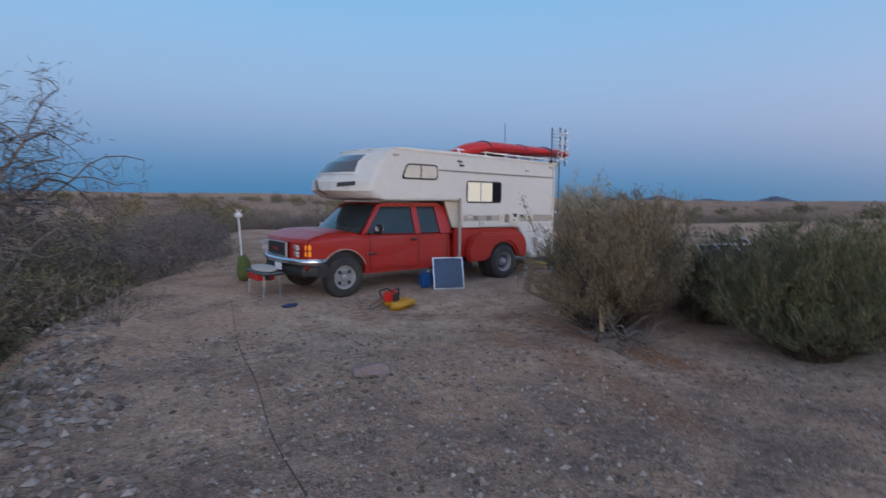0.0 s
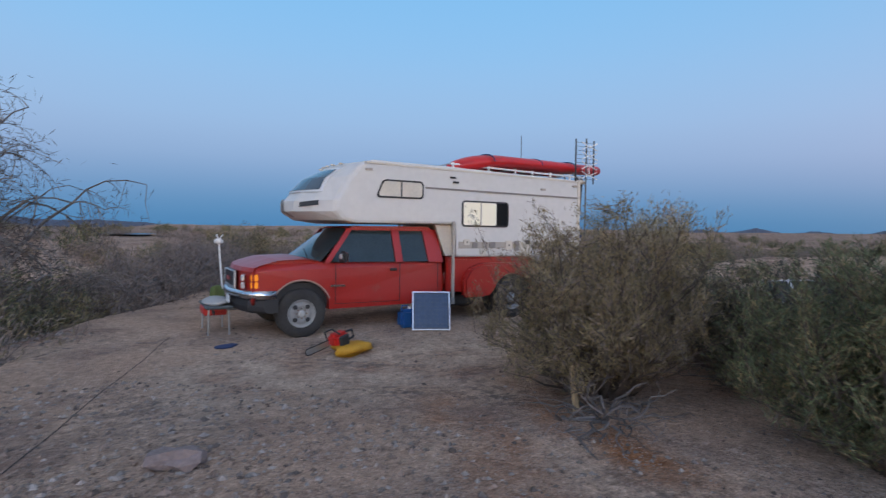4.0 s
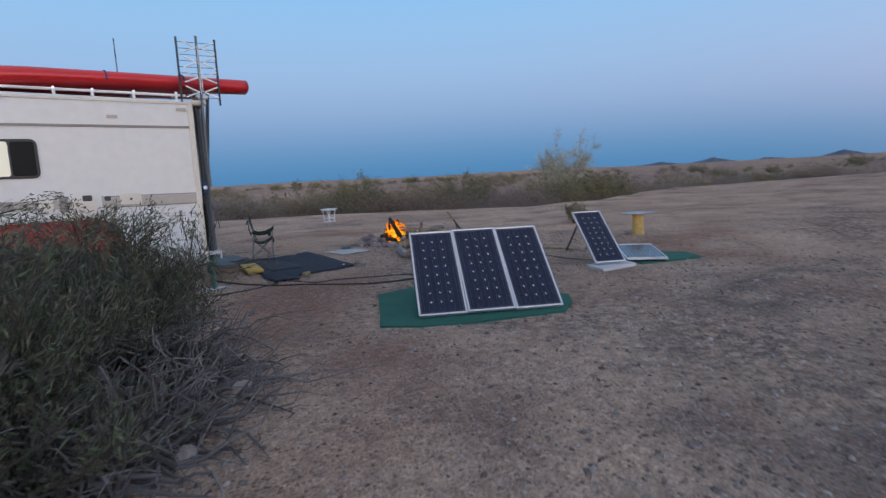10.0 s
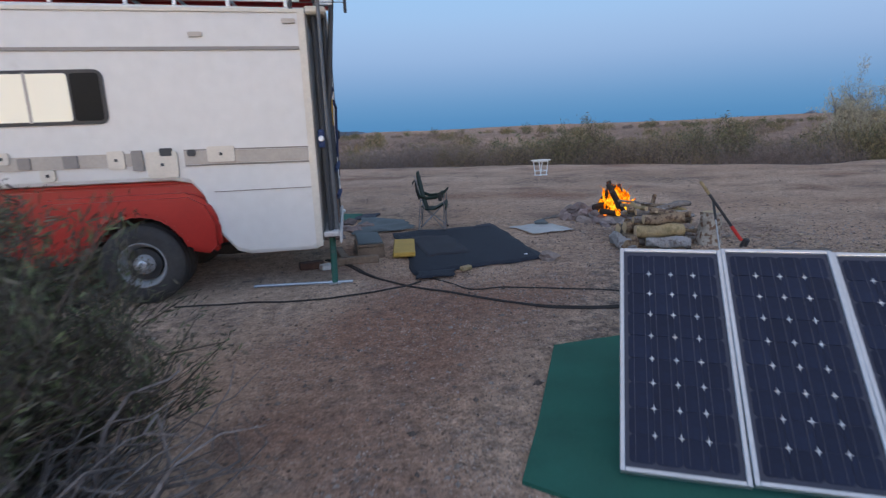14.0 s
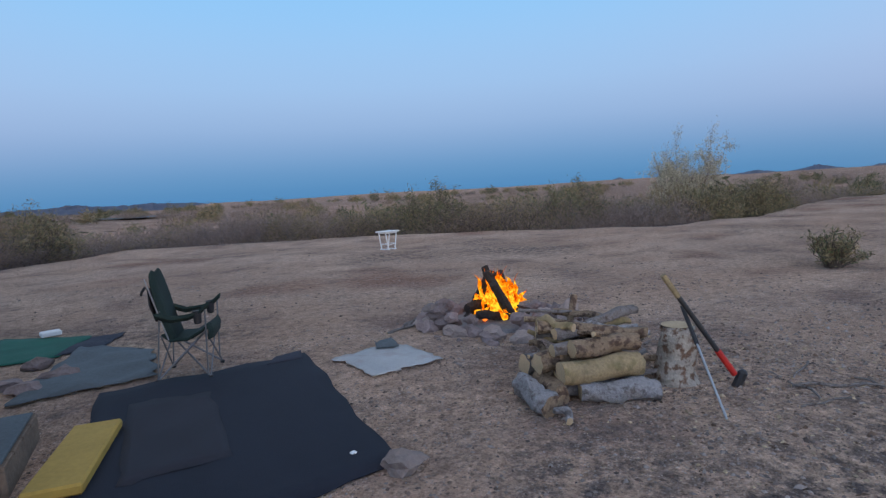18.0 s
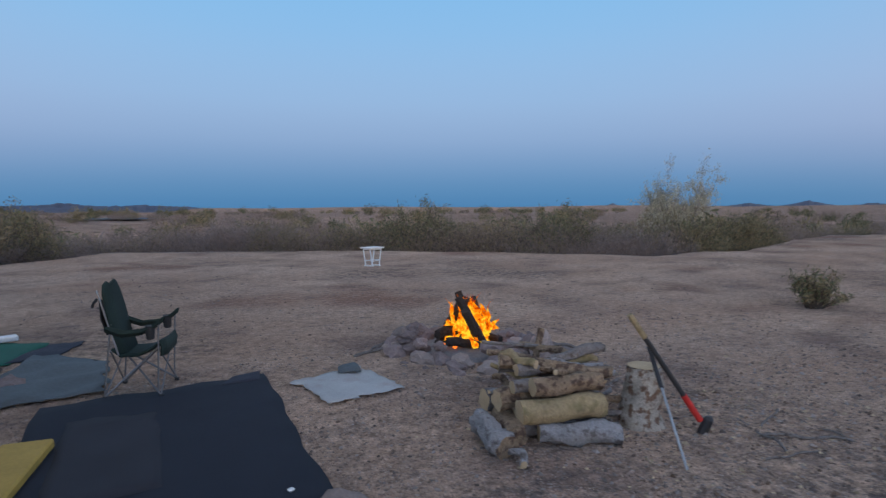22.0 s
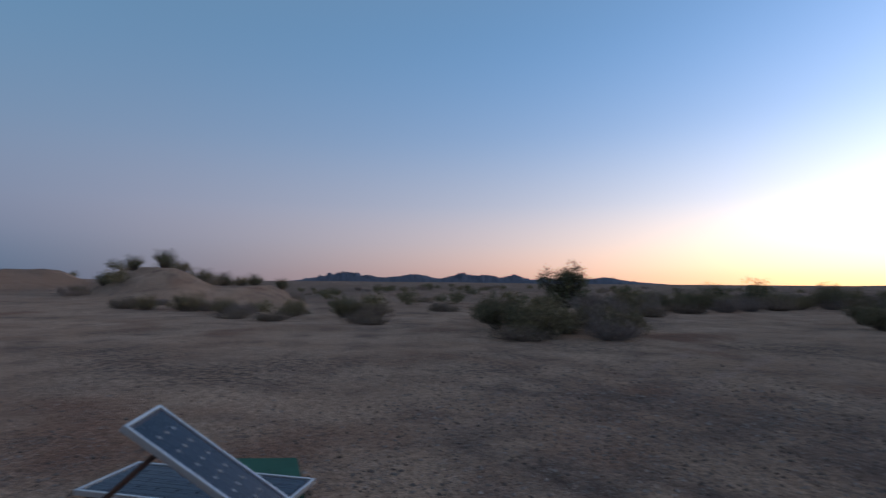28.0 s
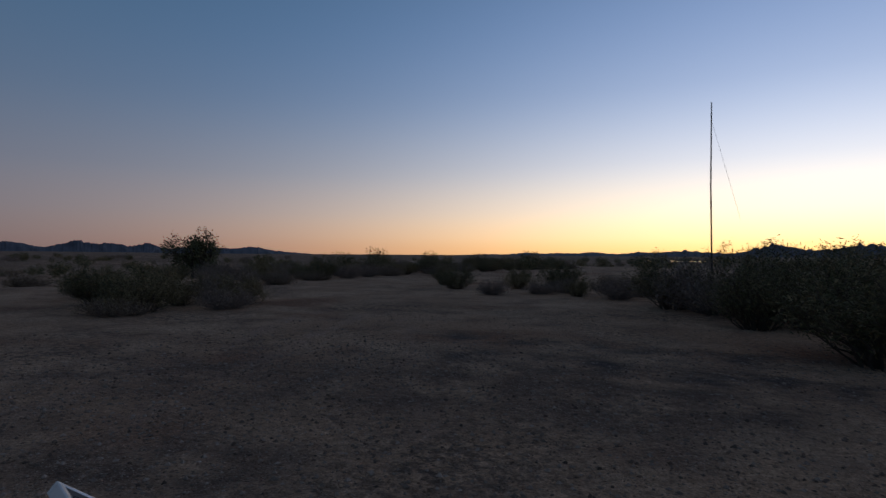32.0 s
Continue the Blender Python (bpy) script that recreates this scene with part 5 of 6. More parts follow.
def kayak_hull():
    bm = bmesh.new()
    rows = []
    L = 3.8
    n = 26
    for i in range(n + 1):
        f = i / n
        x = (f - .5) * L
        w = .34 * max(.02, math.sin(math.pi * min(1, max(0, f * .93 + .035))) ** .55) * (1 if f < .93 else 1 - (f - .93) * 4)
        if f > .5:
            w = max(w, .17)
        top = .15 - .03 * f - .07 * max(0, (.16 - f) / .16) ** 1.6
        bot = -.12 + .04 * f
        if f < .2:
            bot = -.12 - .02 + .03 * f
        rows.append([bm.verts.new((x, math.cos(a) * w, (top if math.sin(a) > 0 else -bot) * math.sin(a) * (1 if f > .02 else .4) - .19 * (max(0, .32 - f) / .32) ** 2.0)) for a in (2 * math.pi * k / 14 for k in range(14))])
    for a, b in zip(rows, rows[1:]):
        for k in range(14):
            bm.faces.new((a[k], a[(k + 1) % 14], b[(k + 1) % 14], b[k]))
    bm.faces.new(rows[0][::-1])
    bm.faces.new(rows[-1])
    bmesh.ops.recalc_face_normals(bm, faces=bm.faces)
    return bm


part("hull", kayak_hull(), KAYAK, kay, "", True)
for x in (-1.05, .1, 1.0):
    part("strap", tube([(x, .345 * math.cos(a), .148 * math.sin(a) - .012) for a in (math.pi * k / 10 for k in range(11))], .012, 6), STRAP, kay, "dark blue tie-down strap")
kb = thing("kayak", "second red kayak hull lying under the first", "kayak", pose(4.5, .76, 2.82, 0, -.3, 3.0))
kb.scale = (.72, .8, .7)
part("hull", kayak_hull(), KAYAK, kb, "", True)


def antenna(name, at, label):
    ob = thing(name, label, "antenna", pose(*at))
    part("mast", tube([(.05, 0, -1.15), (.05, 0, .84)], .016, 8), POLEGREY, ob)
    part("reflector", join(*[tube([(.09, y, -.05), (.09, y, .82)], .015, 6) for y in (-.24, .24)] + [tube([(.09, -.24, .04 + .08 * k), (.09, .24, .04 + .08 * k)], .004, 4) for k in range(10)]), TRIM, ob, "black wire mesh reflector")
    for k in range(4):
        z = .10 + .19 * k
        part("bow_tie", join(*[tube([(-.02, s * .03, z), (-.05, s * .20, z + u * .070)], .010, 5) for s in (-1, 1) for u in (-1, 1)]), PWHITE, ob, "white bow-tie dipole")
    part("feed_line", join(tube([(-.03, -.012, .08), (-.03, -.012, .70)], .005, 4), tube([(-.03, .012, .08), (-.03, .012, .70)], .005, 4)), PWHITE, ob)
    return ob


antenna("tv_antenna", (5.79, -.10, 2.62, 0, 0, 90), "bow-tie television antenna with mesh reflector on a mast")
wa = thing("whip_antenna", "thin whip antenna on the camper roof", "antenna", pose(4.9, .9, 2.62))
part("whip", tube([(0, 0, 0), (0, 0, .95)], .007, 5), TRIM, wa)


# ---------------------------------------------------------------- solar panels
def solar_panel(name, label, m, cols=4, rows=9, w=.56, h=1.22, group="", legs=None, marks=True, cells=None):
    """A framed photovoltaic panel; its lower edge lies on the x axis, the glass faces +z."""
    ob = thing(name, label, "solar panel", m, group)
    part("backsheet", box((w - .03, h - .03, .012), (0, h / 2, .012), .002), BACKSHEET, ob)
    for sx in (-1, 1):
        part("frame_rail", box((.020, h, .038), (sx * (w / 2 - .010), h / 2, .012), .003), ALU, ob)
    for y in (.010, h - .010):
        part("frame_rail", box((w - .042, .020, .038), (0, y, .012), .003), ALU, ob)
    cw, ch = (w - .075) / cols, (h - .085) / rows
    c = min(cw, ch) * .11
    gx, gy = cw / 2 - .0012, ch / 2 - .0014
    out = [(gx - c, -gy), (gx, -gy + c), (gx, gy - c), (gx - c, gy), (-gx + c, gy), (-gx, gy - c), (-gx, -gy + c), (-gx + c, -gy)]
    cell = bpy.data.meshes.get("cell_%d_%d_%d" % (cols, rows, w * 1000)) or mesh_of("cell_%d_%d_%d" % (cols, rows, w * 1000), [(x, y, .0) for x, y in out] + [(x, y, .003) for x, y in out], [tuple(range(8))[::-1], tuple(range(8, 16))] + [(k, (k + 1) % 8, 8 + (k + 1) % 8, 8 + k) for k in range(8)], cells or CELL)
    for i in range(cols):
        for j in range(rows):
            o = part("cell", cell, None, ob)
            o.location = ((i - (cols - 1) / 2) * cw, .0425 + (j + .5) * ch, .0185)
    gaps = []
    key = "busbar_%d_%d" % (w * 1000, h * 1000)
    bar = bpy.data.meshes.get(key) or mesh_of(key, [(x, y, z) for x in (-.0011, .0011) for y in (.05, h - .05) for z in (0, .001)], [(0, 1, 3, 2), (4, 6, 7, 5), (0, 4, 5, 1), (2, 3, 7, 6), (0, 2, 6, 4), (1, 5, 7, 3)], BUSBAR)
    for i in range(cols):
        for k in (-.25, .25):
            part("busbar", bar, None, ob).location = ((i - (cols - 1) / 2 + k) * cw, 0, .0217)
    if marks:
        for i in range(cols - 1):
            for j in range(rows - 1):
                gaps.append(plate([(cw * .13, 0), (cw * .03, ch * .025), (0, ch * .17), (-cw * .03, ch * .025), (-cw * .13, 0), (-cw * .03, -ch * .025), (0, -ch * .17), (cw * .03, -ch * .025)], .002, "z", .0215))
                bmesh.ops.translate(gaps[-1], vec=((i - cols / 2 + 1) * cw, .0425 + (j + 1) * ch, 0), verts=gaps[-1].verts)
        tagged(part("gap_pattern", join(*gaps), PALEGAP, ob), "pale diamond gaps between the dark cells", kind="stuff")
    if legs:
        for sx in (-1, 1):
            x = sx * (w / 2 - .06)
            part("leg", tube([(x, h * .82, -.01), (x, legs[0], legs[1])], .014, 6), legs[2], ob)
    return ob


P0, PA = Vector((7.68, -3.79, .02)), -25.5
wdir = Vector((math.cos(radians(PA)), math.sin(radians(PA)), 0))
for k in (-1, 0, 1):
    p = P0 + wdir * (.506 * k)
    solar_panel("solar_panel", "tilted solar panel in an aluminium frame on green carpet", pose(p.x, p.y, .035 + .008 * (k == 0), 39.5, 0, PA + .5 * k), w=.50, h=1.19, group="row of three solar panels", legs=(1.02, -.80, ALU))
solar_panel("solar_panel", "tilted dark blue solar panel propped on a wooden leg", pose(10.73, -2.76, .055, 37, 0, -25.5), w=.475, h=1.16, legs=(1.10, -.78, RUST))
solar_panel("solar_panel", "solar panel lying flat and mirroring the sky", pose(11.40, -2.90, .042, 1.0, 0, -44), w=.60, h=1.46, marks=False)
for nm, lab, pts, mt, th in (
        ("green_carpet", "dark green carpet under the solar panels", [(6.59, -3.40), (6.82, -2.95), (7.26, -2.02), (7.95, -1.95), (8.75, -2.5), (8.86, -3.72), (8.66, -3.96), (8.30, -4.20), (7.86, -4.06), (7.2, -3.86), (6.85, -3.66)], GREEN_MAT, .012),
        ("ground_mat", "dark green mat sticking out under the flat solar panel", [(11.25, -2.92), (11.9, -3.10), (12.34, -3.22), (12.62, -2.75), (12.3, -2.2), (11.5, -2.25)], GREEN_MAT, .012),
        ("white_board", "white board lying under the solar panel's foot", [(10.50, -2.50), (10.34, -2.96), (11.08, -2.94), (11.15, -2.72), (10.9, -2.48)], PALEBOARD, .03)):
    z = max(zg(*p) for p in pts) + .004
    bm = plate(pts, th, "z", z - .02, 0)
    for v in bm.verts:
        v.co.z += .02 if v.co.z > z - .01 else 0
    tagged(part(nm, bm, mt), lab, "mat" if "board" not in nm else "board")

# small framed panel leaning by the truck, with its blue jug
sm = solar_panel("small_solar_panel", "small framed solar panel leaning on edge beside the truck", pose(2.02, -.62, .01, 72, 0, -24), 6, 8, .60, .62, legs=(.50, -.16, ALU), marks=False, cells=SKYCELL)
jug = thing("water_jug", "blue plastic water jug standing beside the small panel", "jug", pose(1.80, -.16, 0))
part("body", box((.26, .20, .30), (0, 0, .155), .05, seg=2), BLUEP, jug)
part("cap", disc_stack([(.30, .035), (.34, .035)], "z", 12, (.05, 0, 0)), PWHITE, jug)
part("handle", tube([(-.08, 0, .30), (-.08, 0, .36), (.02, 0, .36), (.02, 0, .30)], .012, 6), BLUEP, jug)

# chainsaw on its yellow cloth
saw = thing("chainsaw", "red and black chainsaw lying on the ground", "chainsaw", pose(.30, -1.24, zg(.30, -1.24) + .11, 0, 10, 205) @ Matrix.Diagonal((.86, .86, .86, 1)))
part("engine", box((.30, .22, .20), (0, 0, .13), .05, seg=2), REDP, saw)
part("starter_cover", box((.20, .05, .17), (0, .13, .12), .03), BLACK, saw)
part("front_handle", tube([(.10, -.13, .08), (.12, -.15, .25), (.10, 0, .31), (.08, .14, .24)], .014, 8), BLACK, saw)
part("rear_handle", tube([(-.12, 0, .20), (-.30, 0, .18), (-.32, 0, .06), (-.14, 0, .05)], .020, 8), BLACK, saw)
part("guide_bar", plate(rounded(.12, .60, .06, .14, .039), .012, "y", -.06), STEEL, saw, "grey guide bar")
part("chain", tube([(p[0], -.054, p[1]) for p in rounded(.12, .608, .052, .148, .046)], .008, 5), BLACK, saw)
cl = lumpy((.62, .46, .20), 3, 3, .42)
ob = part("yellow_bag", cl, SAWYEL, None, "", True)
ob.matrix_world = pose(.46, -1.26, zg(.46, -1.26) + .06, 0, 0, 25)
tagged(ob, "crumpled yellow bag under the chainsaw", "bag")
ob = part("blue_rag", lumpy((.34, .20, .06), 8, 2), STRAP)
ob.matrix_world = pose(-.95, -.1, zg(-.95, -.1) + .02, 0, 0, 20)
tagged(ob, "dark blue rag on the gravel", "rag")

# cargo tray on the front hitch, lamp post and bag
tray = thing("hitch_tray", "grey cargo tray with red tool box before the front bumper", "cargo tray", pose(-.93, 1.12, zg(-.93, 1.12)))
part("arm", box((.5, .08, .08), (.25, .2, .34), .01), STEEL, tray)
part("deck", box((.40, .92, .05), (0, 0, .43), .02), GREYCLOTH, tray)
part("tool_box", box((.34, .50, .13), (-.02, .10, .34), .02), REDP, tray, "red tool box under the deck")
part("lettered_bar", box((.012, .26, .07), (-.08, -.40, .36), .003), BLACK, tray, "dark lettered strip")
for x in (-.14, .14):
    for y in (-.38, .38):
        part("leg", tube([(x, y, .42), (x * 1.1, y, .0)], .013, 8), STEEL, tray)
part("cover", lumpy((.40, .90, .12), 31, 3, .18), RUG, tray, "folded pale cloth cover", True).location = (0, 0, .49)
lp = thing("white_post", "white pole with a small lamp head standing beyond the bumper", "post", pose(-.52, 3.75, zg(-.52, 3.75)))
part("pole", tube([(.08, 0, 0), (-.02, 0, 1.36)], .020, 10), PWHITE, lp)
part("head", disc_stack([(1.34, .03), (1.36, .085), (1.41, .09), (1.45, .05)], "z", 14, (-.02, 0, 0)), PWHITE, lp)
for k in range(3):
    part("prong", tube([(-.02, 0, 1.43), (-.02 + .08 * math.cos(2.1 * k), .08 * math.sin(2.1 * k), 1.53)], .011, 6), PWHITE, lp)
bag = part("olive_bag", lumpy((.28, .26, .62), 12, 3, .22), OLIVE, None, "", True)
bag.matrix_world = pose(-.66, 3.1, zg(-.66, 3.1) + .28)
tagged(bag, "olive green stuffed bag near the white post", "bag")

# ---------------------------------------------------------------- rear of the camper
mast = thing("antenna_mast", "weathered green antenna mast standing behind the camper", "mast", pose(5.74, .14, 0))
part("lower_tube", tube([(0, 0, .02), (.02, .02, 1.30)], .032, 10), GREENP, mast)
part("upper_tube", tube([(.02, .02, 1.28), (.10, .03, 2.0), (.17, .04, 2.74)], .024, 10), TRIM, mast, "dark upper tube")
part("side_tube", tube([(.06, .05, .95), (.09, .06, 2.70)], .020, 8), TRIM, mast, "dark side tube")
part("top_bracket", box((.16, .05, .06), (.10, .04, 2.70), .008), STEEL, mast)
part("collar", disc_stack([(1.24, .042), (1.34, .042)], "z", 12, (.02, .02, 0)), STEEL, mast)
part("foot", box((.12, .12, .02), (0, 0, .012), .004), STEEL, mast)
bar = part("steel_bar", tube([(4.93, .22, .022), (5.92, .12, .022)], .016, 8), STEEL)
tagged(bar, "galvanised steel bar lying on the ground", "bar")


def slab(name, label, cat, size, at, turn, mat, z=0.0, tilt=(0, 0), bevel=.012):
    ob = part(name, box(size, (0, 0, size[2] / 2), bevel), mat)
    ob.matrix_world = pose(at[0], at[1], z, tilt[0], tilt[1], turn)
    return tagged(ob, label, cat)


crate = thing("step_crate", "weathered wooden step box with a grey pad on top", "step", pose(6.14, 1.58, 0, 0, 0, 2))
for sx in (-.15, .15):
    part("side_board", box((.03, .80, .15), (sx, 0, .075), .005), LUMBER, crate)
for k in range(4):
    part("slat", box((.33, .19, .025), (0, -.305 + .205 * k, .165), .004), LUMBER, crate)
part("end_board", box((.27, .025, .14), (0, -.385, .075), .004), LUMBER, crate)
part("pad", box((.30, .76, .02), (0, 0, .190), .006), GREYCLOTH, crate, "grey step pad")
slab("lumber_block", "short weathered lumber block under the step", "lumber", (.10, .70, .09), (5.80, 1.30), 8, LUMBER)
slab("lumber_block", "short weathered lumber block under the step", "lumber", (.50, .10, .09), (5.98, .98), 3, LUMBER)
slab("yellow_pad", "yellow foam pad lying beside the step", "pad", (.27, .88, .06), (6.58, 1.42), -6, YELLOW, .035)
slab("rusty_block", "rusty red steel block under the camper", "block", (.28, .13, .08), (5.46, .92), 10, RUST)
slab("white_box", "small dirty white box under the camper", "box", (.12, .10, .07), (5.62, .80), 24, PALEBOARD)


def cloth(name, label, cat, pts, mat, thick=.012, z=.006, wrinkle=.006, seed=1, n=10, ragged=.05):
    """A lying cloth: a quad of corners, given folds and ragged edges."""
    a, b, c, d = [Vector((*p, 0)) for p in pts]
    bm = bmesh.new()
    rows = []
    for i in range(n + 1):
        row = []
        for j in range(n + 1):
            u, v = i / n, j / n
            p = (a * (1 - u) + b * u) * (1 - v) + (d * (1 - u) + c * u) * v
            e = 1 if 0 < i < n and 0 < j < n else 0
            p += Vector((noise.noise(Vector((u * 5, v * 5, seed))), noise.noise(Vector((u * 5, v * 5, seed + 9))), 0)) * (ragged if not e else .01)
            p.z = zg(p.x, p.y) + z + thick * (1 if e else .4) + wrinkle * noise.noise(Vector((p.x * 4, p.y * 4, seed))) * e
            row.append(bm.verts.new(p))
        rows.append(row)
    for r, s in zip(rows, rows[1:]):
        for k in range(n):
            bm.faces.new((r[k], s[k], s[k + 1], r[k + 1]))
    bmesh.ops.recalc_face_normals(bm, faces=bm.faces)
    if bm.faces[0].normal.z < 0:
        bmesh.ops.reverse_faces(bm, faces=bm.faces)
    ex = bmesh.ops.extrude_face_region(bm, geom=bm.faces[:])
    for v in [g for g in ex["geom"] if isinstance(g, bmesh.types.BMVert)]:
        v.co.z += thick * .5
    bmesh.ops.recalc_face_normals(bm, faces=bm.faces)
    return tagged(part(name, bm, mat, None, "", True), label, cat)


cloth("outdoor_rug", "large dark navy outdoor rug on the ground", "rug", [(6.57, .22), (8.16, .50), (8.10, 2.80), (6.53, 2.68)], NAVY, seed=2, n=16)
cloth("door_mat", "dark grey mat lying on the navy rug", "mat", [(6.80, .98), (7.36, 1.02), (7.30, 2.24), (6.76, 2.26)], MATGREY, .006, .022, seed=3, wrinkle=.002)
cloth("blue_rag", "dark blue rag at the corner of the rug", "rag", [(6.55, .02), (6.95, .0), (7.02, .30), (6.62, .30)], NAVY, z=.022, seed=4, n=6, wrinkle=.02)
cloth("canvas_sheet", "pale grey canvas sheet on the ground", "cloth", [(8.42, 1.83), (9.05, 1.88), (8.92, 2.62), (8.30, 2.46)], RUG, .006, .020, seed=5, wrinkle=.025, n=14, ragged=.12)
cloth("grey_bag", "dark grey crumpled bag on the canvas sheet", "bag", [(8.66, 2.42), (8.86, 2.40), (8.88, 2.56), (8.70, 2.58)], GREYCLOTH, .03, .03, .03, 6, 5)
cloth("dark_fold", "folded blue corner of the rug", "cloth", [(7.75, 2.62), (8.05, 2.62), (8.08, 2.86), (7.85, 2.82)], NAVY2, .006, .022, .008, 16, 5)
cloth("grey_tarp", "dusty grey tarp lying behind the chair", "tarp", [(5.92, 2.78), (6.92, 2.86), (6.85, 3.9), (6.15, 4.6)], GREYCLOTH, z=.022, seed=7, wrinkle=.035, n=14, ragged=.14)
cloth("green_carpet", "dark green carpet on the sand", "carpet", [(4.4, 4.3), (6.0, 4.25), (6.15, 5.2), (5.2, 5.8)], GREEN_MAT, seed=8, wrinkle=.012)
cloth("blue_tarp", "dark blue grey tarp fold beside the green carpet", "tarp", [(5.95, 4.3), (6.35, 4.45), (6.5, 5.15), (6.05, 5.1)], NAVY2, seed=9, wrinkle=.03)
slab("white_box", "small white box on the green carpet", "box", (.20, .13, .06), (5.72, 5.42), 20, PWHITE, .03)
slab("wooden_plank", "short weathered wooden plank on the gravel", "plank", (.70, .07, .035), (11.66, -.72), -68, YWOOD, zg(11.66, -.72))
slab("white_chip", "small white chip lying on the navy rug", "chip", (.035, .03, .012), (7.95, .69), 20, PWHITE, .03)
slab("yellow_block", "small wood block at the edge of the rug", "block", (.14, .07, .05), (7.12, .20), 30, YWOOD, .02)


def rock(at, size, seed, mat, label, group="", z=0.0, name="stone", turn=0.0):
    ob = part(name, lumpy(size, seed, 2, .46), mat, None, "", False)
    ob.matrix_world = pose(at[0], at[1], zg(*at) + z + size[2] * .32, 0, 0, turn)
    return tagged(ob, label, "stone", group)


STAKE = (1.30, -4.62)
stake = thing("wooden_stake", "pale split stake standing at the foot of the bush", "stake", pose(STAKE[0], STAKE[1], zg(*STAKE)))
part("post", tube([(0, 0, -.02), (-.03, .01, .20), (-.05, .02, .40)], .035, 6, True, .018), CUTWOOD, stake)
rock((8.14, .44), (.23, .17, .13), 5, STONE2, "pale stone holding down the rug's corner")
rock((-1.84, -4.2), (.36, .26, .16), 6, STONE, "flat stone half sunk in the gravel")
for x, y, sz in ((5.04, -4.30, .17), (4.62, -4.62, .12), (4.60, -5.02, .14), (4.86, -4.86, .09)):
    rock((x, y), (sz, sz * .8, sz * .65), int(x * 100), STONE2, "pale grey stone at the foot of the bush", "stones at the foot of the bush")
for i, (x, y) in enumerate(((5.9, 3.9), (6.15, 3.45), (5.75, 3.3), (5.5, 3.7), (6.0, 3.1), (5.7, 2.6))):
    rock((x, y), (.22 + .05 * (i % 3), .18, .12), 40 + i, STONE, "dusty stone beside the tarp", "stones by the tarp")

# ---------------------------------------------------------------- folding chair
ch = thing("camp_chair", "dark green canvas folding camp chair with cup holder", "camp chair", pose(7.16, 2.85, .03, 0, 0, -15) @ Matrix.Diagonal((.66, .70, .93, 1)))


def sling(pts0, pts1, thick=.012):
    """Canvas between two rows of points."""
    bm = bmesh.new()
    a = [bm.verts.new(p) for p in pts0]
    mid = [bm.verts.new((Vector(p) + Vector(q)) / 2 + Vector((-.01, 0, -.03))) for p, q in zip(pts0, pts1)]
    b = [bm.verts.new(p) for p in pts1]
    for r, s in ((a, mid), (mid, b)):
        for k in range(len(r) - 1):
            bm.faces.new((r[k], s[k], s[k + 1], r[k + 1]))
    bmesh.ops.recalc_face_normals(bm, faces=bm.faces)
    bmesh.ops.solidify(bm, geom=bm.faces[:], thickness=thick)
    return bm


W = .27
part("seat", sling([(.33, -W, .47), (.26, -W, .43), (.08, -W, .36), (-.10, -W, .36), (-.19, -W, .42)], [(.33, W, .47), (.26, W, .43), (.08, W, .36), (-.10, W, .36), (-.19, W, .42)], .018), FABRIC, ch, "", True)
part("seat_front", sling([(.33, -W - .02, .475), (.36, -W - .02, .42), (.345, -W - .02, .34)], [(.33, W + .02, .475), (.36, W + .02, .42), (.345, W + .02, .34)], .016), FABRIC, ch, "hanging canvas seat flap", True)
part("backrest", sling([(-.12, -W + .01, .36), (-.19, -W, .52), (-.245, -W + .01, .72), (-.285, -.235, .86), (-.30, -.18, .935), (-.29, -.11, .965)], [(-.12, W - .01, .36), (-.19, W, .52), (-.245, W - .01, .72), (-.285, .235, .86), (-.30, .18, .935), (-.29, .11, .965)], .022), FABRIC, ch, "", True)
part("back_pocket", sling([(-.27, -.19, .52), (-.33, -.19, .66), (-.335, -.19, .82)], [(-.27, .19, .52), (-.33, .19, .66), (-.335, .19, .82)], .012), BLACK, ch, "black mesh back pocket", True)
part("toggle_strap", tube([(-.33, -.24, .83), (-.37, -.25, .79), (-.38, -.25, .76)], .014, 6), BLACK, ch, "black storage strap end")
for s in (-1, 1):
    part("arm_rest", sling([(-.23, s * (W - .005), .61), (-.06, s * (W - .005), .565), (.14, s * (W - .005), .575), (.27, s * (W - .005), .61), (.37, s * W, .67)], [(-.23, s * (W + .065), .61), (-.06, s * (W + .075), .56), (.14, s * (W + .08), .57), (.27, s * (W + .08), .605), (.37, s * (W + .06), .67)], .016), FABRIC, ch)
    part("back_tube", tube([(-.12, s * W, .36), (-.33, s * (W - .02), .90)], .010, 8), CHAIRTUBE, ch)
    part("arm_post", tube([(.30, s * (W + .03), .06), (.33, s * (W + .04), .61)], .010, 8), CHAIRTUBE, ch)
    part("leg", tube([(.33, s * (W + .04), .02), (-.22, -s * .02 + s * .0, .40)], .010, 8), CHAIRTUBE, ch)
    part("leg", tube([(-.28, s * (W + .02), .02), (.30, s * .06, .42)], .010, 8), CHAIRTUBE, ch)
    part("leg", tube([(.33, s * (W + .04), .02), (.30, -s * W, .42)], .009, 8), CHAIRTUBE, ch)
    part("leg", tube([(-.28, s * (W + .02), .02), (-.20, -s * W, .40)], .009, 8), CHAIRTUBE, ch)
    part("leg", tube([(-.28, s * (W + .02), .02), (-.20, s * (W - .02), .62)], .010, 8), CHAIRTUBE, ch)
    for x in (.33, -.28):
        part("foot", box((.05, .04, .03), (x, s * (W + .03), .015), .008), BLACK, ch)
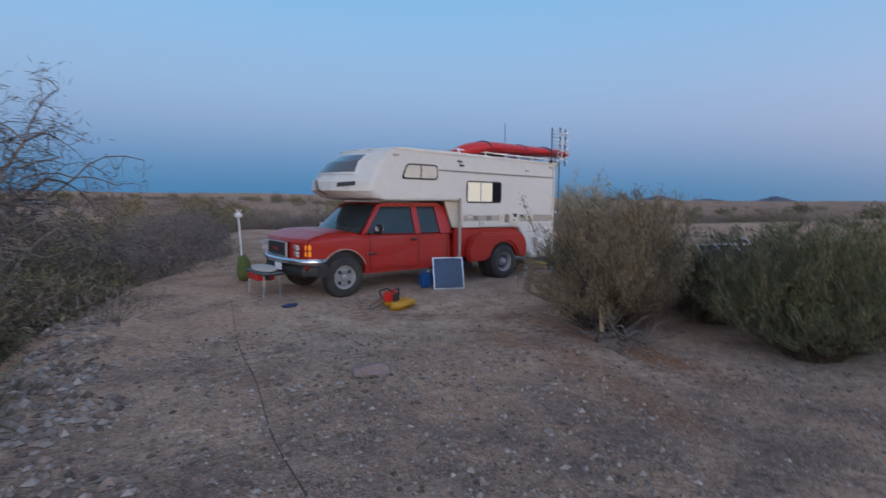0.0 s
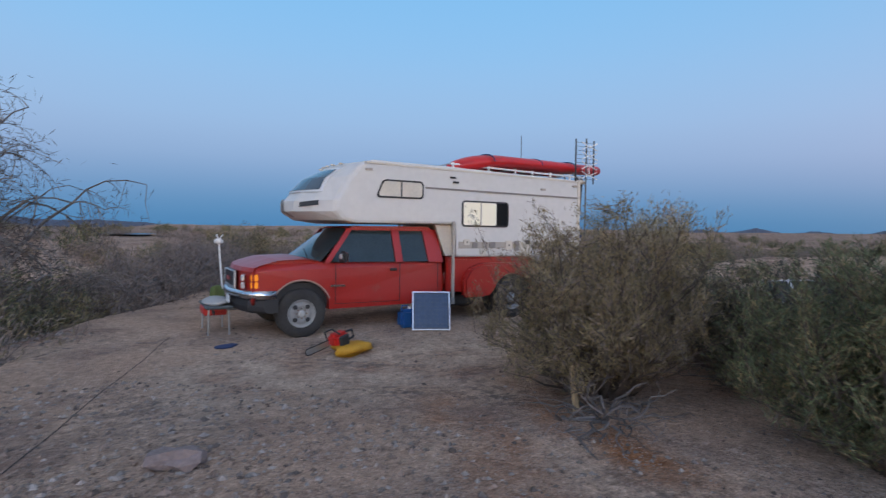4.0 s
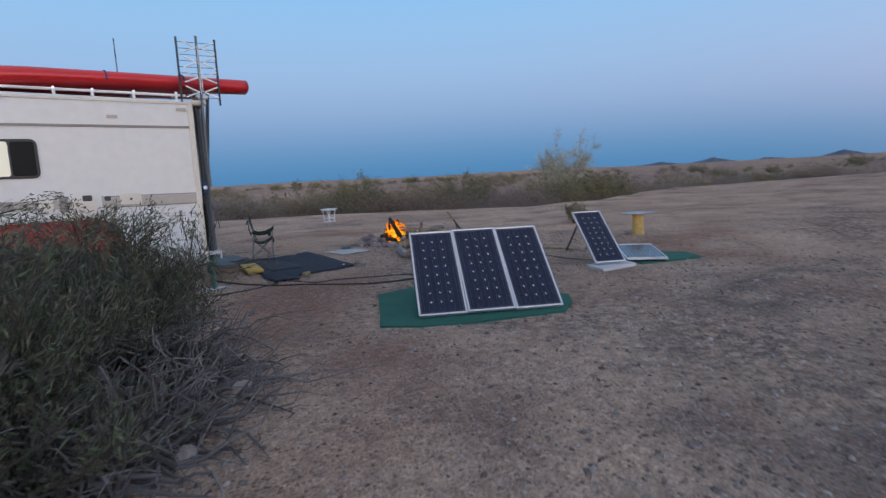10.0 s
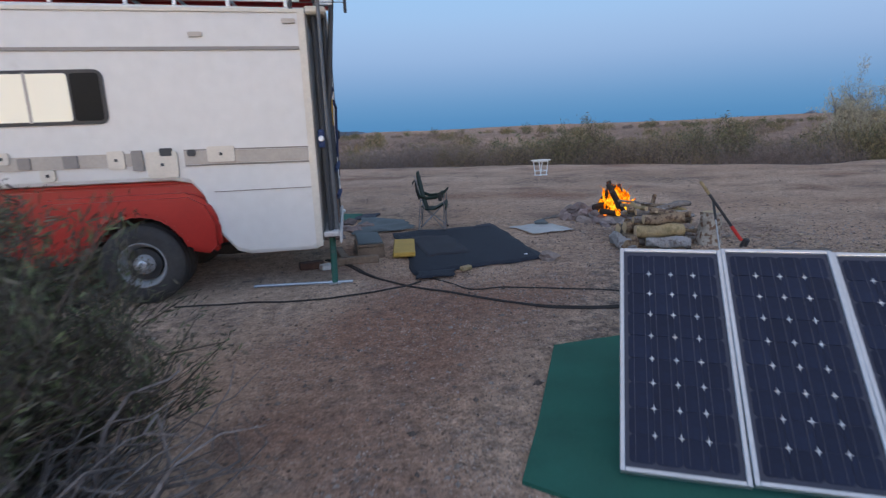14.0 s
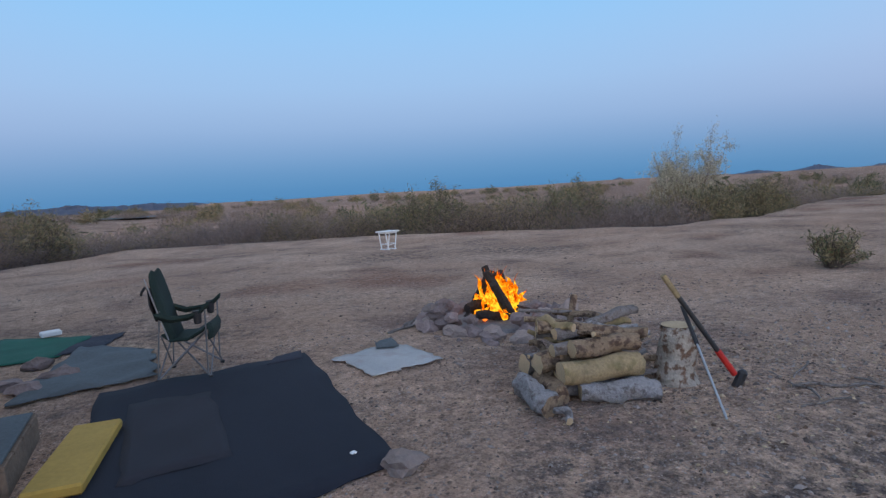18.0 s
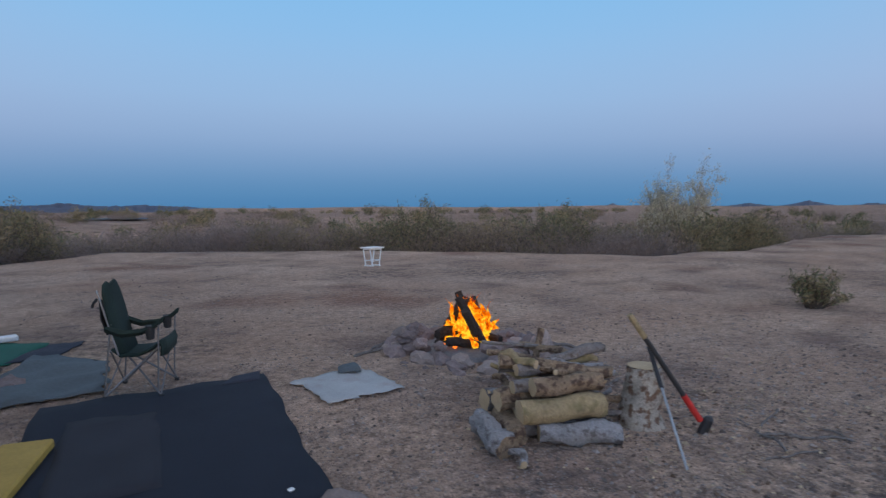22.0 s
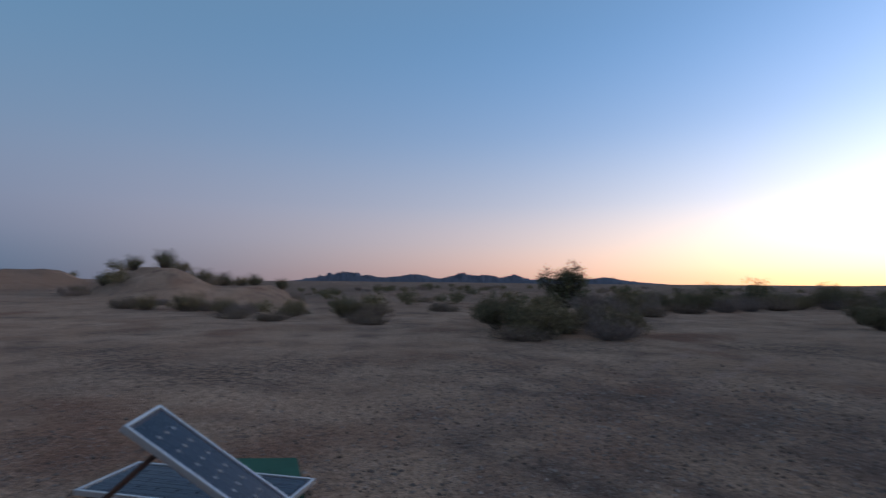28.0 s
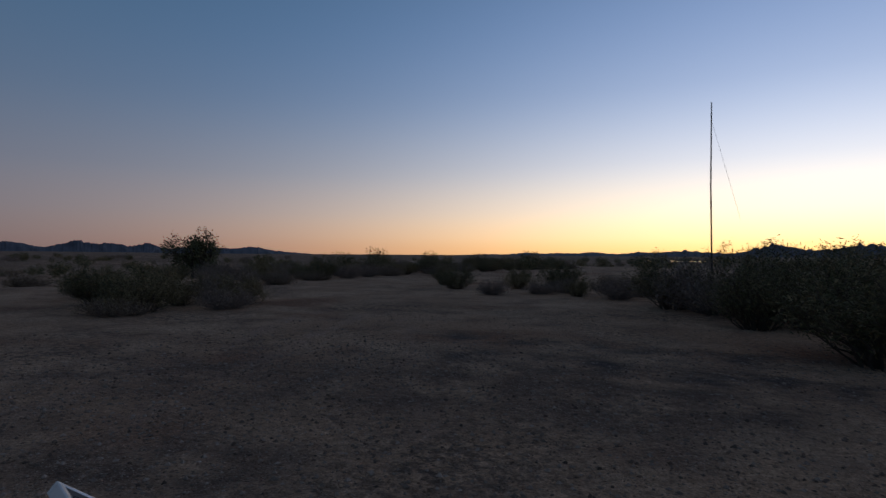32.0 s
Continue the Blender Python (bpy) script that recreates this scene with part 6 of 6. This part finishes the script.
for s in (-1, 1):
    part("cup_holder", disc_stack([(.49, .034), (.50, .044), (.60, .052), (.605, .056), (.60, .046)], "z", 14, (.24, s * (W + .038), 0)), BLACK, ch, "black mesh cup holder")

# ---------------------------------------------------------------- camp fire
FC = (10.17, 2.96)
fz = zg(*FC)
rng = np.random.RandomState(5)
for ringn, (rad, n, smin, smax, z) in enumerate(((.63, 19, .16, .36, -.02), (.56, 11, .12, .26, .10), (.84, 24, .07, .24, -.02))):
    for k in range(n):
        a = 6.283 * (k + rng.uniform(-.45, .45)) / n
        s = rng.uniform(smin, smax)
        r = rad + rng.uniform(-.07, .10 + .08 * (ringn == 2))
        rock((FC[0] + math.cos(a) * r, FC[1] + math.sin(a) * r), (s, s * rng.uniform(.65, .95), s * rng.uniform(.5, .75)), 100 + 40 * ringn + k, STONE if rng.uniform() < .62 else STONE2, "sooty stone of the fire ring", "fire ring stones", z, turn=rng.uniform(0, 360))
for k, (x, y, sx, sy, sz, mt) in enumerate(((10.66, 2.30, .20, .16, .34, STONE2), (10.80, 2.42, .24, .18, .22, STONE), (10.86, 2.20, .20, .17, .15, STONE), (10.60, 2.12, .17, .13, .12, STONE2), (9.62, 3.42, .24, .20, .24, STONE2), (9.46, 3.22, .20, .17, .16, STONE), (9.70, 2.24, .24, .17, .10, STONE), (11.15, 3.0, .16, .12, .10, STONE2))):
    rock((x, y), (sx, sy, sz), 400 + k, mt, "pinkish grey stone beside the fire ring", "fire ring stones", turn=k * 47)
ash = part("ash_bed", disc_stack([(0, .58), (.05, .50), (.09, .25), (.10, .02)], "z", 20), ASH)
ash.matrix_world = pose(FC[0], FC[1], fz - .01)
tagged(ash, "grey ash bed inside the fire ring", "ash")


def log_mesh(L, r, seed, sides=14, knots=.22, segs=16, crook=.5):
    """A round of wood: bent, knotted and grooved along its length."""
    bm = bmesh.new()
    rows = []
    for i in range(segs + 1):
        f = i / segs
        off = Vector((0, noise.noise(Vector((f * 2, seed, 0))) * r * crook, noise.noise(Vector((f * 2, seed + 7, 0))) * r * crook))
        row = []
        for k in range(sides):
            a = 6.283 * k / sides
            c, d = math.cos(a), math.sin(a)
            rr = r * (1 + knots * noise.noise(Vector((f * L * 7, c * 1.5 + seed, d * 1.5))) + knots * .55 * noise.noise(Vector((f * L * 22, c * 4 + seed, d * 4))) + knots * .3 * noise.noise(Vector((f * 1.5, c * 7 + seed, d * 7))))
            end = .06 * r * noise.noise(Vector((c * 3 + seed, d * 3, i))) if i in (0, segs) else 0
            row.append(bm.verts.new(Vector(((f - .5) * L + end, c * rr, d * rr)) + off))
        rows.append(row)
    for a, b in zip(rows, rows[1:]):
        for k in range(sides):
            bm.faces.new((a[k], b[k], b[(k + 1) % sides], a[(k + 1) % sides]))
    bmesh.ops.recalc_face_normals(bm, faces=bm.faces)
    return bm, [v.co.copy() for v in rows[0]], [v.co.copy() for v in rows[-1]]


def log(name, label, L, r, seed, bark, cut, m, group="", knots=.22, crook=.5):
    bm, e0, e1 = log_mesh(L, r, seed, knots=knots, crook=crook)
    ob = thing(name, label, "log", m, group)
    part("bark", bm, bark, ob, "", True)
    for e, s in ((e0, -1), (e1, 1)):
        c = sum(e, Vector()) / len(e)
        vs = [p + Vector((s * .001, 0, 0)) for p in e] + [c + Vector((s * .006, 0, 0))]
        n = len(e)
        part("cut_end", mesh_of("cut", vs, [((k, (k + 1) % n, n) if s > 0 else ((k + 1) % n, k, n)) for k in range(n)], cut), None, ob, "sawn log end")
    return ob


for k, (az, tilt, L, r, dx, dy, dz) in enumerate(((150, -60, .66, .040, -.02, -.24, .30), (214, -50, .60, .036, -.04, -.26, .26), (118, -66, .56, .040, .06, .06, .34), (-16, -60, .54, .050, -.15, .04, .30), (-100, -62, .52, .045, .05, .17, .30), (200, -64, .52, .050, .21, .05, .30), (170, -8, .34, .045, -.14, -.22, .13), (110, -4, .36, .042, .24, -.06, .13), (20, -3, .34, .045, -.20, -.02, .22))):
    log("fire_log", "charred log burning in the camp fire", L, r, 20 + k, CHAR, CHAR, pose(FC[0] + dx, FC[1] + dy, fz + dz, 0, tilt, az), "burning logs")

FLAME = bpy.data.materials.new("flame")
FLAME.use_nodes = True
ft = FLAME.node_tree
fb = ft.nodes["Principled BSDF"]
fb.inputs["Base Color"].default_value = (0, 0, 0, 1)
fb.inputs["Specular IOR Level"].default_value = 0
fb.inputs["Roughness"].default_value = 1
fn = ft.nodes.new("ShaderNodeTexNoise")
fn.inputs["Scale"].default_value = 19
fn.inputs["Detail"].default_value = 3
ftc = ft.nodes.new("ShaderNodeTexCoord")
ft.links.new(ftc.outputs["Object"], fn.inputs["Vector"])
fz_ = ft.nodes.new("ShaderNodeSeparateXYZ")
ft.links.new(ftc.outputs["Object"], fz_.inputs[0])
fm_ = ft.nodes.new("ShaderNodeMath")
fm_.operation = "MULTIPLY_ADD"
ft.links.new(fn.outputs["Fac"], fm_.inputs[0])
fm_.inputs[1].default_value = -3.4
ft.links.new(fz_.outputs[2], fm_.inputs[2])
fr = ft.nodes.new("ShaderNodeValToRGB")
fr.color_ramp.elements.new(.5)
for e, (p, c) in zip(fr.color_ramp.elements, ((.02, (1, .60, .03, 1)), (.40, (1, .24, .004, 1)), (.95, (.48, .035, .0, 1)))):
    e.position, e.color = p, c
fa_ = ft.nodes.new("ShaderNodeMath")
fa_.operation = "ADD"
ft.links.new(fm_.outputs[0], fa_.inputs[0])
fa_.inputs[1].default_value = 1.86
ft.links.new(fa_.outputs[0], fr.inputs[0])
ft.links.new(fr.outputs[0], fb.inputs["Emission Color"])
fb.inputs["Emission Strength"].default_value = 1.25
fire = thing("camp_fire", "orange flames licking round the charred logs", "fire", pose(FC[0], FC[1], fz + .06))
rng = np.random.RandomState(9)
for k in range(104):
    a, r = rng.uniform(0, 6.28), rng.uniform(.02, .27)
    h = rng.uniform(.08, .33) * (1.25 - r * 1.6) * (1.15 if k % 9 == 0 else .9)
    x, y = .04 + math.cos(a) * r * 1.1, -.10 + math.sin(a) * r
    w = rng.uniform(.018, .046)
    sway = rng.normal(.03, .08, 2)
    bm = bmesh.new()
    rows = []
    z0 = rng.uniform(.0, .26)
    ph, tw = rng.uniform(0, 6.28), rng.uniform(-3, 3)
    for i in range(11):
        f = i / 10
        ww = w * math.sin(math.pi * min(1, .2 + f * .8)) * (1 - f * f) ** .8 * (1 + .45 * math.sin(f * 9 + ph)) + .001
        cx = x * (1 - .4 * f) + sway[0] * f * f + .03 * f * math.sin(f * 9 + ph)
        cy = y * (1 - .4 * f) + sway[1] * f * f + .03 * f * math.cos(f * 8 + ph)
        rows.append([bm.verts.new((cx + ww * math.cos(q + f * tw), cy + ww * .32 * math.sin(q + f * tw), z0 + h * f)) for q in (0, 1.26, 2.51, 3.77, 5.03)])
    for p, q in zip(rows, rows[1:]):
        for j in range(5):
            bm.faces.new((p[j], p[(j + 1) % 5], q[(j + 1) % 5], q[j]))
    part("flame", bm, FLAME, fire, "", True)
EMBER = glow("embers", (1.0, .22, .02), 1.2)
for k in range(9):
    a, r = rng.uniform(0, 6.28), rng.uniform(.05, .3)
    e = part("ember", lumpy((.06, .05, .04), 200 + k, 1), EMBER, fire)
    e.location = (math.cos(a) * r, math.sin(a) * r, .04)
fl = new("fire_light", bpy.data.lights.new("fire_light", "POINT"))
fl.data.energy, fl.data.color, fl.data.shadow_soft_size = 5.0, (1, .42, .10), .16
fl.location = (FC[0], FC[1], fz + .42)

# ---------------------------------------------------------------- firewood
UA = -13.0                     # the way the logs lie
ux, un = Vector((math.cos(radians(UA)), math.sin(radians(UA)), 0)), Vector((-math.sin(radians(UA)), math.cos(radians(UA)), 0))
LC = Vector((9.62, .64, 0))


def wood(du, dv, z, L, r, seed, bark, turn, label, name="firewood_log", tip=0.0, end=None, knots=.22, crook=.5):
    p = LC + ux * du + un * dv
    log(name, label, L, r, seed, bark, end or CUTWOOD, pose(p.x, p.y, zg(p.x, p.y) + z, 0, tip, UA + turn), "woodpile", knots, crook)


wood(.07, -.12, .070, .50, .066, 60, GREYWOOD, -14, "pale grey weathered log at the bottom of the woodpile", knots=.4, crook=.9)
wood(.02, .08, .088, .58, .085, 61, BARK, -3, "grey barked log in the woodpile")
wood(-.01, -.03, .205, .56, .076, 62, YWOOD, 0, "peeled yellow log with a pale sawn end", knots=.15)
wood(.05, .03, .335, .48, .060, 63, BARK2, 3, "reddish brown log with peeling bark and a sawn end", knots=.34)
wood(-.07, .12, .325, .44, .044, 64, BARK, 6, "thin grey log with a pale sawn end")
wood(.04, .18, .41, .74, .040, 65, BARK2, -16, "brown log laid across the pile", tip=4, knots=.4, crook=1.6)
wood(.12, .26, .44, .74, .036, 66, BARK, 14, "thin grey log on the pile", tip=-5, knots=.4, crook=2.0)
wood(-.06, .20, .23, .64, .070, 67, BARK2, 9, "brown log at the back of the pile", knots=.35)
wood(.10, .34, .34, .76, .050, 68, BARK, -16, "grey log at the back of the pile", tip=3, knots=.35, crook=1.2)
wood(-.08, .38, .17, .68, .070, 69, BARK, 12, "grey log at the back of the pile", knots=.35)
wood(-.46, -.02, .085, .36, .074, 80, GREYWOOD, -78, "grey weathered log lying beside the woodpile", tip=5, end=BARK2, knots=.42, crook=.6)
wood(-.33, .04, .105, .30, .066, 81, BARK2, -90, "brown log end leaning on the pile", tip=8, end=BARK2, knots=.4)
wood(-.40, -.20, .045, .30, .024, 83, GREYWOOD, -84, "thin grey branch with a pale cut end", "firewood_stick", 6, crook=2.0)
rng = np.random.RandomState(44)
for k in range(30):
    wood(rng.uniform(-.22, .40), rng.uniform(.14, .58), .10 + .030 * (k % 13), rng.uniform(.25, .60), rng.uniform(.012, .030), 300 + k, (BARK, BARK2, YWOOD, GREYWOOD, BARK2)[k % 5], rng.uniform(-62, 58), "crooked dry stick heaped behind the logs", "firewood_stick", rng.uniform(-16, 16), knots=.45, crook=rng.uniform(2, 5))
log("firewood_stick", "splintered pale stick standing up from the pile", .22, .024, 82, BARK2, CUTWOOD, pose(9.86, 1.22, .47, 0, -70, 20))
for k, (x, y, a, L, r) in enumerate(((10.15, 1.35, 30, .9, .016), (9.75, 1.55, 60, .6, .014), (10.45, 1.0, -20, .7, .014), (10.9, 2.6, -40, .8, .016), (10.35, 1.12, -48, .75, .022), (10.5, 1.3, 12, .6, .012), (10.2, 1.05, 70, .5, .011), (9.35, 3.35, 38, .9, .015), (9.3, 3.2, 24, .7, .012), (9.45, 3.5, 50, .8, .012), (11.0, -.05, -35, .55, .008), (11.1, .25, 20, .45, .007), (10.8, .1, 65, .5, .007), (10.7, -.15, -10, .4, .006), (11.25, -.02, 80, .35, .006))):
    log("firewood_stick", "thin dry branch on the ground", L, r, 90 + k, BARK, CUTWOOD, pose(x, y, zg(x, y) + r * 1.5, 0, 0, a), "branches by the fire", .4, 6.0)
bm, e0, e1 = log_mesh(.42, .125, 99, 20, .22)
st = thing("chopping_stump", "upright chopping block with peeling spotted bark", "stump", pose(10.26, .58, zg(10.26, .58) + .195, 4, -90, 0) @ Matrix.Diagonal((.95, .86, .86, 1)))
for v in bm.verts:
    f = 1.06 + .36 * max(0, (.21 - v.co.x) / .42) ** 1.5
    v.co.y *= f
    v.co.z *= f
STUMPBARK = material("spotted_peeling_bark", (.36, .32, .27), .95, vary=.35, bump=.9, scale=11, fine=60, second=(.150, .090, .058), second_at=.485, dist=.02)
part("bark", bm, STUMPBARK, st, "", True)
c = disc_stack([(.212, .124), (.216, .02)], "x", 16)
part("cut_top", c, CUTWOOD, st, "pale sawn top")
maul = thing("splitting_maul", "black and red handled splitting maul leaning at the stump", "maul")
A, B = Vector((10.52, .30, .04)), Vector((10.03, .47, .78))
d = (B - A).normalized()
part("handle", tube([A + d * .26, A + d * .74], .017, 8), BLACK, maul, "black fibreglass handle")
part("grip", tube([A + d * .06, A + d * .27], .021, 8), REDP, maul, "red collar")
part("pole_end", tube([A + d * .74, B + d * .02], .019, 8), YWOOD, maul, "yellow worn end")
part("head", box((.09, .06, .16), A, .02, rot=(20, 10, 30)), BLACK, maul, "dark steel head")
rod = thing("steel_rod", "blue grey metal rod with a black grip leaning at the stump", "rod")
A, B = Vector((9.98, -.02, .01)), Vector((10.22, .50, .56))
d = (B - A).normalized()
part("rod", tube([A, A + d * .52], .008, 8), STEEL, rod)
part("grip", tube([A + d * .50, B], .014, 8), BLACK, rod, "black grip")

# ---------------------------------------------------------------- stool, stump table
sto = thing("folding_table", "small white folding camp table far out on the gravel", "table", pose(12.05, 11.65, zg(12.05, 11.65), 0, 0, 24))
part("top", box((.52, .40, .035), (0, 0, .485), .012), PWHITE, sto)
part("apron", box((.40, .30, .04), (0, 0, .452), .008), PWHITE, sto)
for s in (-1, 1):
    for q in (-1, 1):
        part("leg", box((.035, .022, .47), (s * .155, q * .13, .225), .005, rot=(0, s * 10, 0)), PWHITE, sto)
    part("foot", box((.05, .34, .03), (s * .120, 0, .015), .006), PWHITE, sto)
    part("rail", tube([(s * .165, -.13, .16), (s * .165, .13, .16)], .011, 6), PWHITE, sto)
for q in (-1, 1):
    part("stretcher", tube([(-.16, q * .13, .13), (.16, q * .13, .16)], .011, 6), PWHITE, sto)
tb = thing("stump_table", "worn grey board on an upright yellow log as a table", "table", pose(14.15, -.64, zg(14.15, -.64) - .02))
bm = disc_stack([(0, .118), (.02, .126), (.2, .118), (.45, .120), (.47, .112)], "z", 16)
part("log", bm, WOODPOST, tb, "yellow log stump", True)
part("board", box((.66, .50, .018), (0, 0, .479), .005), TABLETOP, tb, "worn grey table board")


# ---------------------------------------------------------------- cables on the ground
def cable(name, pts, label, r=.012):
    fine = []
    P = [Vector((*p, 0)) for p in pts]
    for i in range(len(P) - 1):
        p0, p1, p2, p3 = P[max(i - 1, 0)], P[i], P[i + 1], P[min(i + 2, len(P) - 1)]
        for k in range(6):
            t = k / 6
            q = .5 * ((2 * p1) + (p2 - p0) * t + (2 * p0 - 5 * p1 + 4 * p2 - p3) * t * t + (3 * p1 - p0 - 3 * p2 + p3) * t ** 3)
            fine.append((q.x, q.y, zg(q.x, q.y) + r * .9))
    q = P[-1]
    fine.append((q.x, q.y, zg(q.x, q.y) + r * .9))
    return tagged(part(name, tube(fine, r, 6), CABLE), label, "cable")


cable("power_cable", [(5.6, 1.25), (5.85, .9), (6.1, .3), (6.57, -.29), (7.15, -.88), (7.62, -1.24), (8.11, -1.37), (8.5, -1.45), (8.62, -1.7), (8.5, -2.1), (8.35, -2.6)], "black power cable running from the camper to the panels", .011)
cable("power_cable", [(5.62, 1.3), (5.9, .88), (6.16, .24), (6.62, -.34), (7.2, -.93), (7.7, -1.22), (8.15, -1.33), (8.55, -1.40), (8.68, -1.75), (8.7, -2.4)], "black power cable running from the camper to the panels", .009)
cable("power_cable", [(6.7, .1), (6.89, -.21), (7.03, -.46), (7.46, -.53), (8.25, -.85), (8.45, -1.12), (8.86, -1.06), (9.32, -1.18), (10.0, -1.12), (10.5, -.92), (10.86, -.84), (11.02, -1.1), (11.0, -1.6), (11.1, -2.1)], "black cable winding to the single panel", .008)
cable("power_cable", [(6.6, .0), (6.37, -.18), (5.93, -.34), (5.47, -.42), (4.89, -.3), (4.3, -.25)], "thin black cable towards the rear wheel", .009)
cable("ground_rope", [(-3.6, -6.9), (-3.3, -6.2), (-3.1, -5.0), (-2.75, -3.6), (-2.4, -2.0), (-1.9, -.2), (-1.6, .9)], "dark thin hose lying across the gravel", .004)

# ---------------------------------------------------------------- mast and pond to the south
pw = zg(-2.7, -170) + .35
pond = part("water", disc_stack([(0, 12.0), (.05, 11.8)], "z", 32), WATER)
pond.matrix_world = pose(-2.7, -170, pw)
far_water = part("water", disc_stack([(0, 20.0), (.05, 19.6)], "z", 40), WATER)
far_water.matrix_world = pose(-12, 158, zg(-12, 158) + .05) @ Matrix.Diagonal((1.0, .8, 1, 1))
tagged(far_water, "pale still water beyond the wash", "water", kind="structure")
tagged(pond, "small still pond far out on the plain", "water", kind="structure")
ma = thing("radio_mast", "tall thin radio mast standing far out on the plain", "mast", pose(1.95, -58, zg(1.95, -58)))
part("pole", tube([(0, 0, 0), (.1, 0, 8.0), (.05, 0, 15.7)], .085, 8, True, .05), BLACK, ma)
part("guy_wire", tube([(.05, 0, 14), (-2.6, -2, 5)], .012, 4), STEEL, ma)


# ---------------------------------------------------------------- gravel
def gravel(name, label, zones, seed, mats):
    """Small stones, joined: zones of (x, y, radius, count, smallest, largest)."""
    rng = np.random.RandomState(seed)
    base = np.array([(1, 0, 0), (-1, 0, 0), (0, 1, 0), (0, -1, 0), (0, 0, 1), (0, 0, -1)], float)
    tri = np.array([(0, 2, 4), (2, 1, 4), (1, 3, 4), (3, 0, 4), (2, 0, 5), (1, 2, 5), (3, 1, 5), (0, 3, 5)])
    V, Fc, MI = [], [], []
    n0 = 0
    for cx, cy, rad, count, s0, s1 in zones:
        a = rng.uniform(0, 6.283, count)
        r = rad * np.sqrt(rng.uniform(0, 1, count))
        x, y = cx + r * np.cos(a), cy + r * np.sin(a)
        z = ground_height(x, y)
        s = s0 + (s1 - s0) * rng.uniform(0, 1, count) ** 4
        for i in range(count):
            k = base * (1 + rng.uniform(-.35, .35, (6, 1))) * s[i] * np.array([1, rng.uniform(.6, 1), rng.uniform(.4, .8)])
            t = rng.uniform(0, 6.28)
            c_, s_ = math.cos(t), math.sin(t)
            k = np.stack([k[:, 0] * c_ - k[:, 1] * s_, k[:, 0] * s_ + k[:, 1] * c_, k[:, 2]], 1)
            V.append(k + (x[i], y[i], z[i] + s[i] * .15))
            Fc.append(tri + n0)
            MI += [int(rng.randint(0, len(mats)))] * 8
            n0 += 6
    ob = new(name, mesh_of(name, np.concatenate(V), np.concatenate(Fc).tolist(), mats, index=MI))
    return tagged(ob, label, "gravel", kind="stuff")


PEB = [material("pebble_grey", (.25, .212, .19), .9, spec=.05, vary=.3, bump=0, island=.45, scale=3), material("pebble_brown", (.225, .165, .135), .9, spec=.05, vary=.3, bump=0, island=.45, scale=3), material("pebble_dark", (.150, .122, .108), .9, spec=.05, vary=.3, bump=0, island=.4, scale=3), material("pebble_pale", (.29, .25, .225), .9, spec=.05, vary=.25, bump=0, island=.35, scale=3)]
gravel("gravel", "scattered grey and brown desert gravel", [(-4.35, -3.6, .55, 420, .012, .075), (-4.25, -2.4, .55, 420, .012, .075), (-4.05, -1.1, .5, 320, .012, .065), (-3.85, .1, .5, 260, .012, .06), (-3.2, 1.6, .6, 200, .012, .06), (-4.7, -5.0, .7, 420, .012, .07), (-3.4, -4.6, 3.4, 9000, .004, .040), (-1.5, -6.8, 3.0, 6000, .004, .032), (3.5, -9.2, 4.0, 6000, .004, .026), (7.5, -7.5, 4.5, 7000, .004, .028), (12, -5, 6.5, 6000, .006, .030), (9.5, -10.5, 6, 6000, .005, .028), (9.5, 3, 5.5, 3500, .004, .020), (12, 8, 6, 1800, .006, .026), (5.5, -1.5, 3.5, 2400, .004, .022), (3, 10, 6, 900, .008, .03), (0, -2, 3.5, 1800, .005, .032), (9.6, -.4, 2.6, 5000, .004, .016), (8.4, 1.2, 2.2, 2200, .004, .018), (12.0, .8, 3.2, 5000, .005, .022), (11.0, -4.5, 3.0, 4000, .004, .020), (7.2, -1.2, 1.8, 2600, .004, .014), (-3.4, -6.6, 1.8, 3500, .004, .022), (10.5, -6.8, 3.6, 6500, .005, .030), (12.5, -7.5, 3.0, 3000, .006, .030), (11.8, -1.2, 2.6, 4500, .004, .024)], 3, PEB)
CHIP = [material("wood_chip", (.42, .33, .22), .9, spec=.05, vary=.3, bump=0, island=.4, scale=3), material("bark_chip", (.16, .11, .08), .9, spec=.05, vary=.3, bump=0, island=.4, scale=3)]
gravel("wood_chips", "pale wood chips and bark scattered round the chopping block", [(10.9, -.1, 1.1, 420, .006, .024), (11.6, .9, 1.0, 260, .006, .022), (10.0, -.2, .8, 200, .006, .020), (9.4, .6, .8, 160, .006, .020)], 5, CHIP)
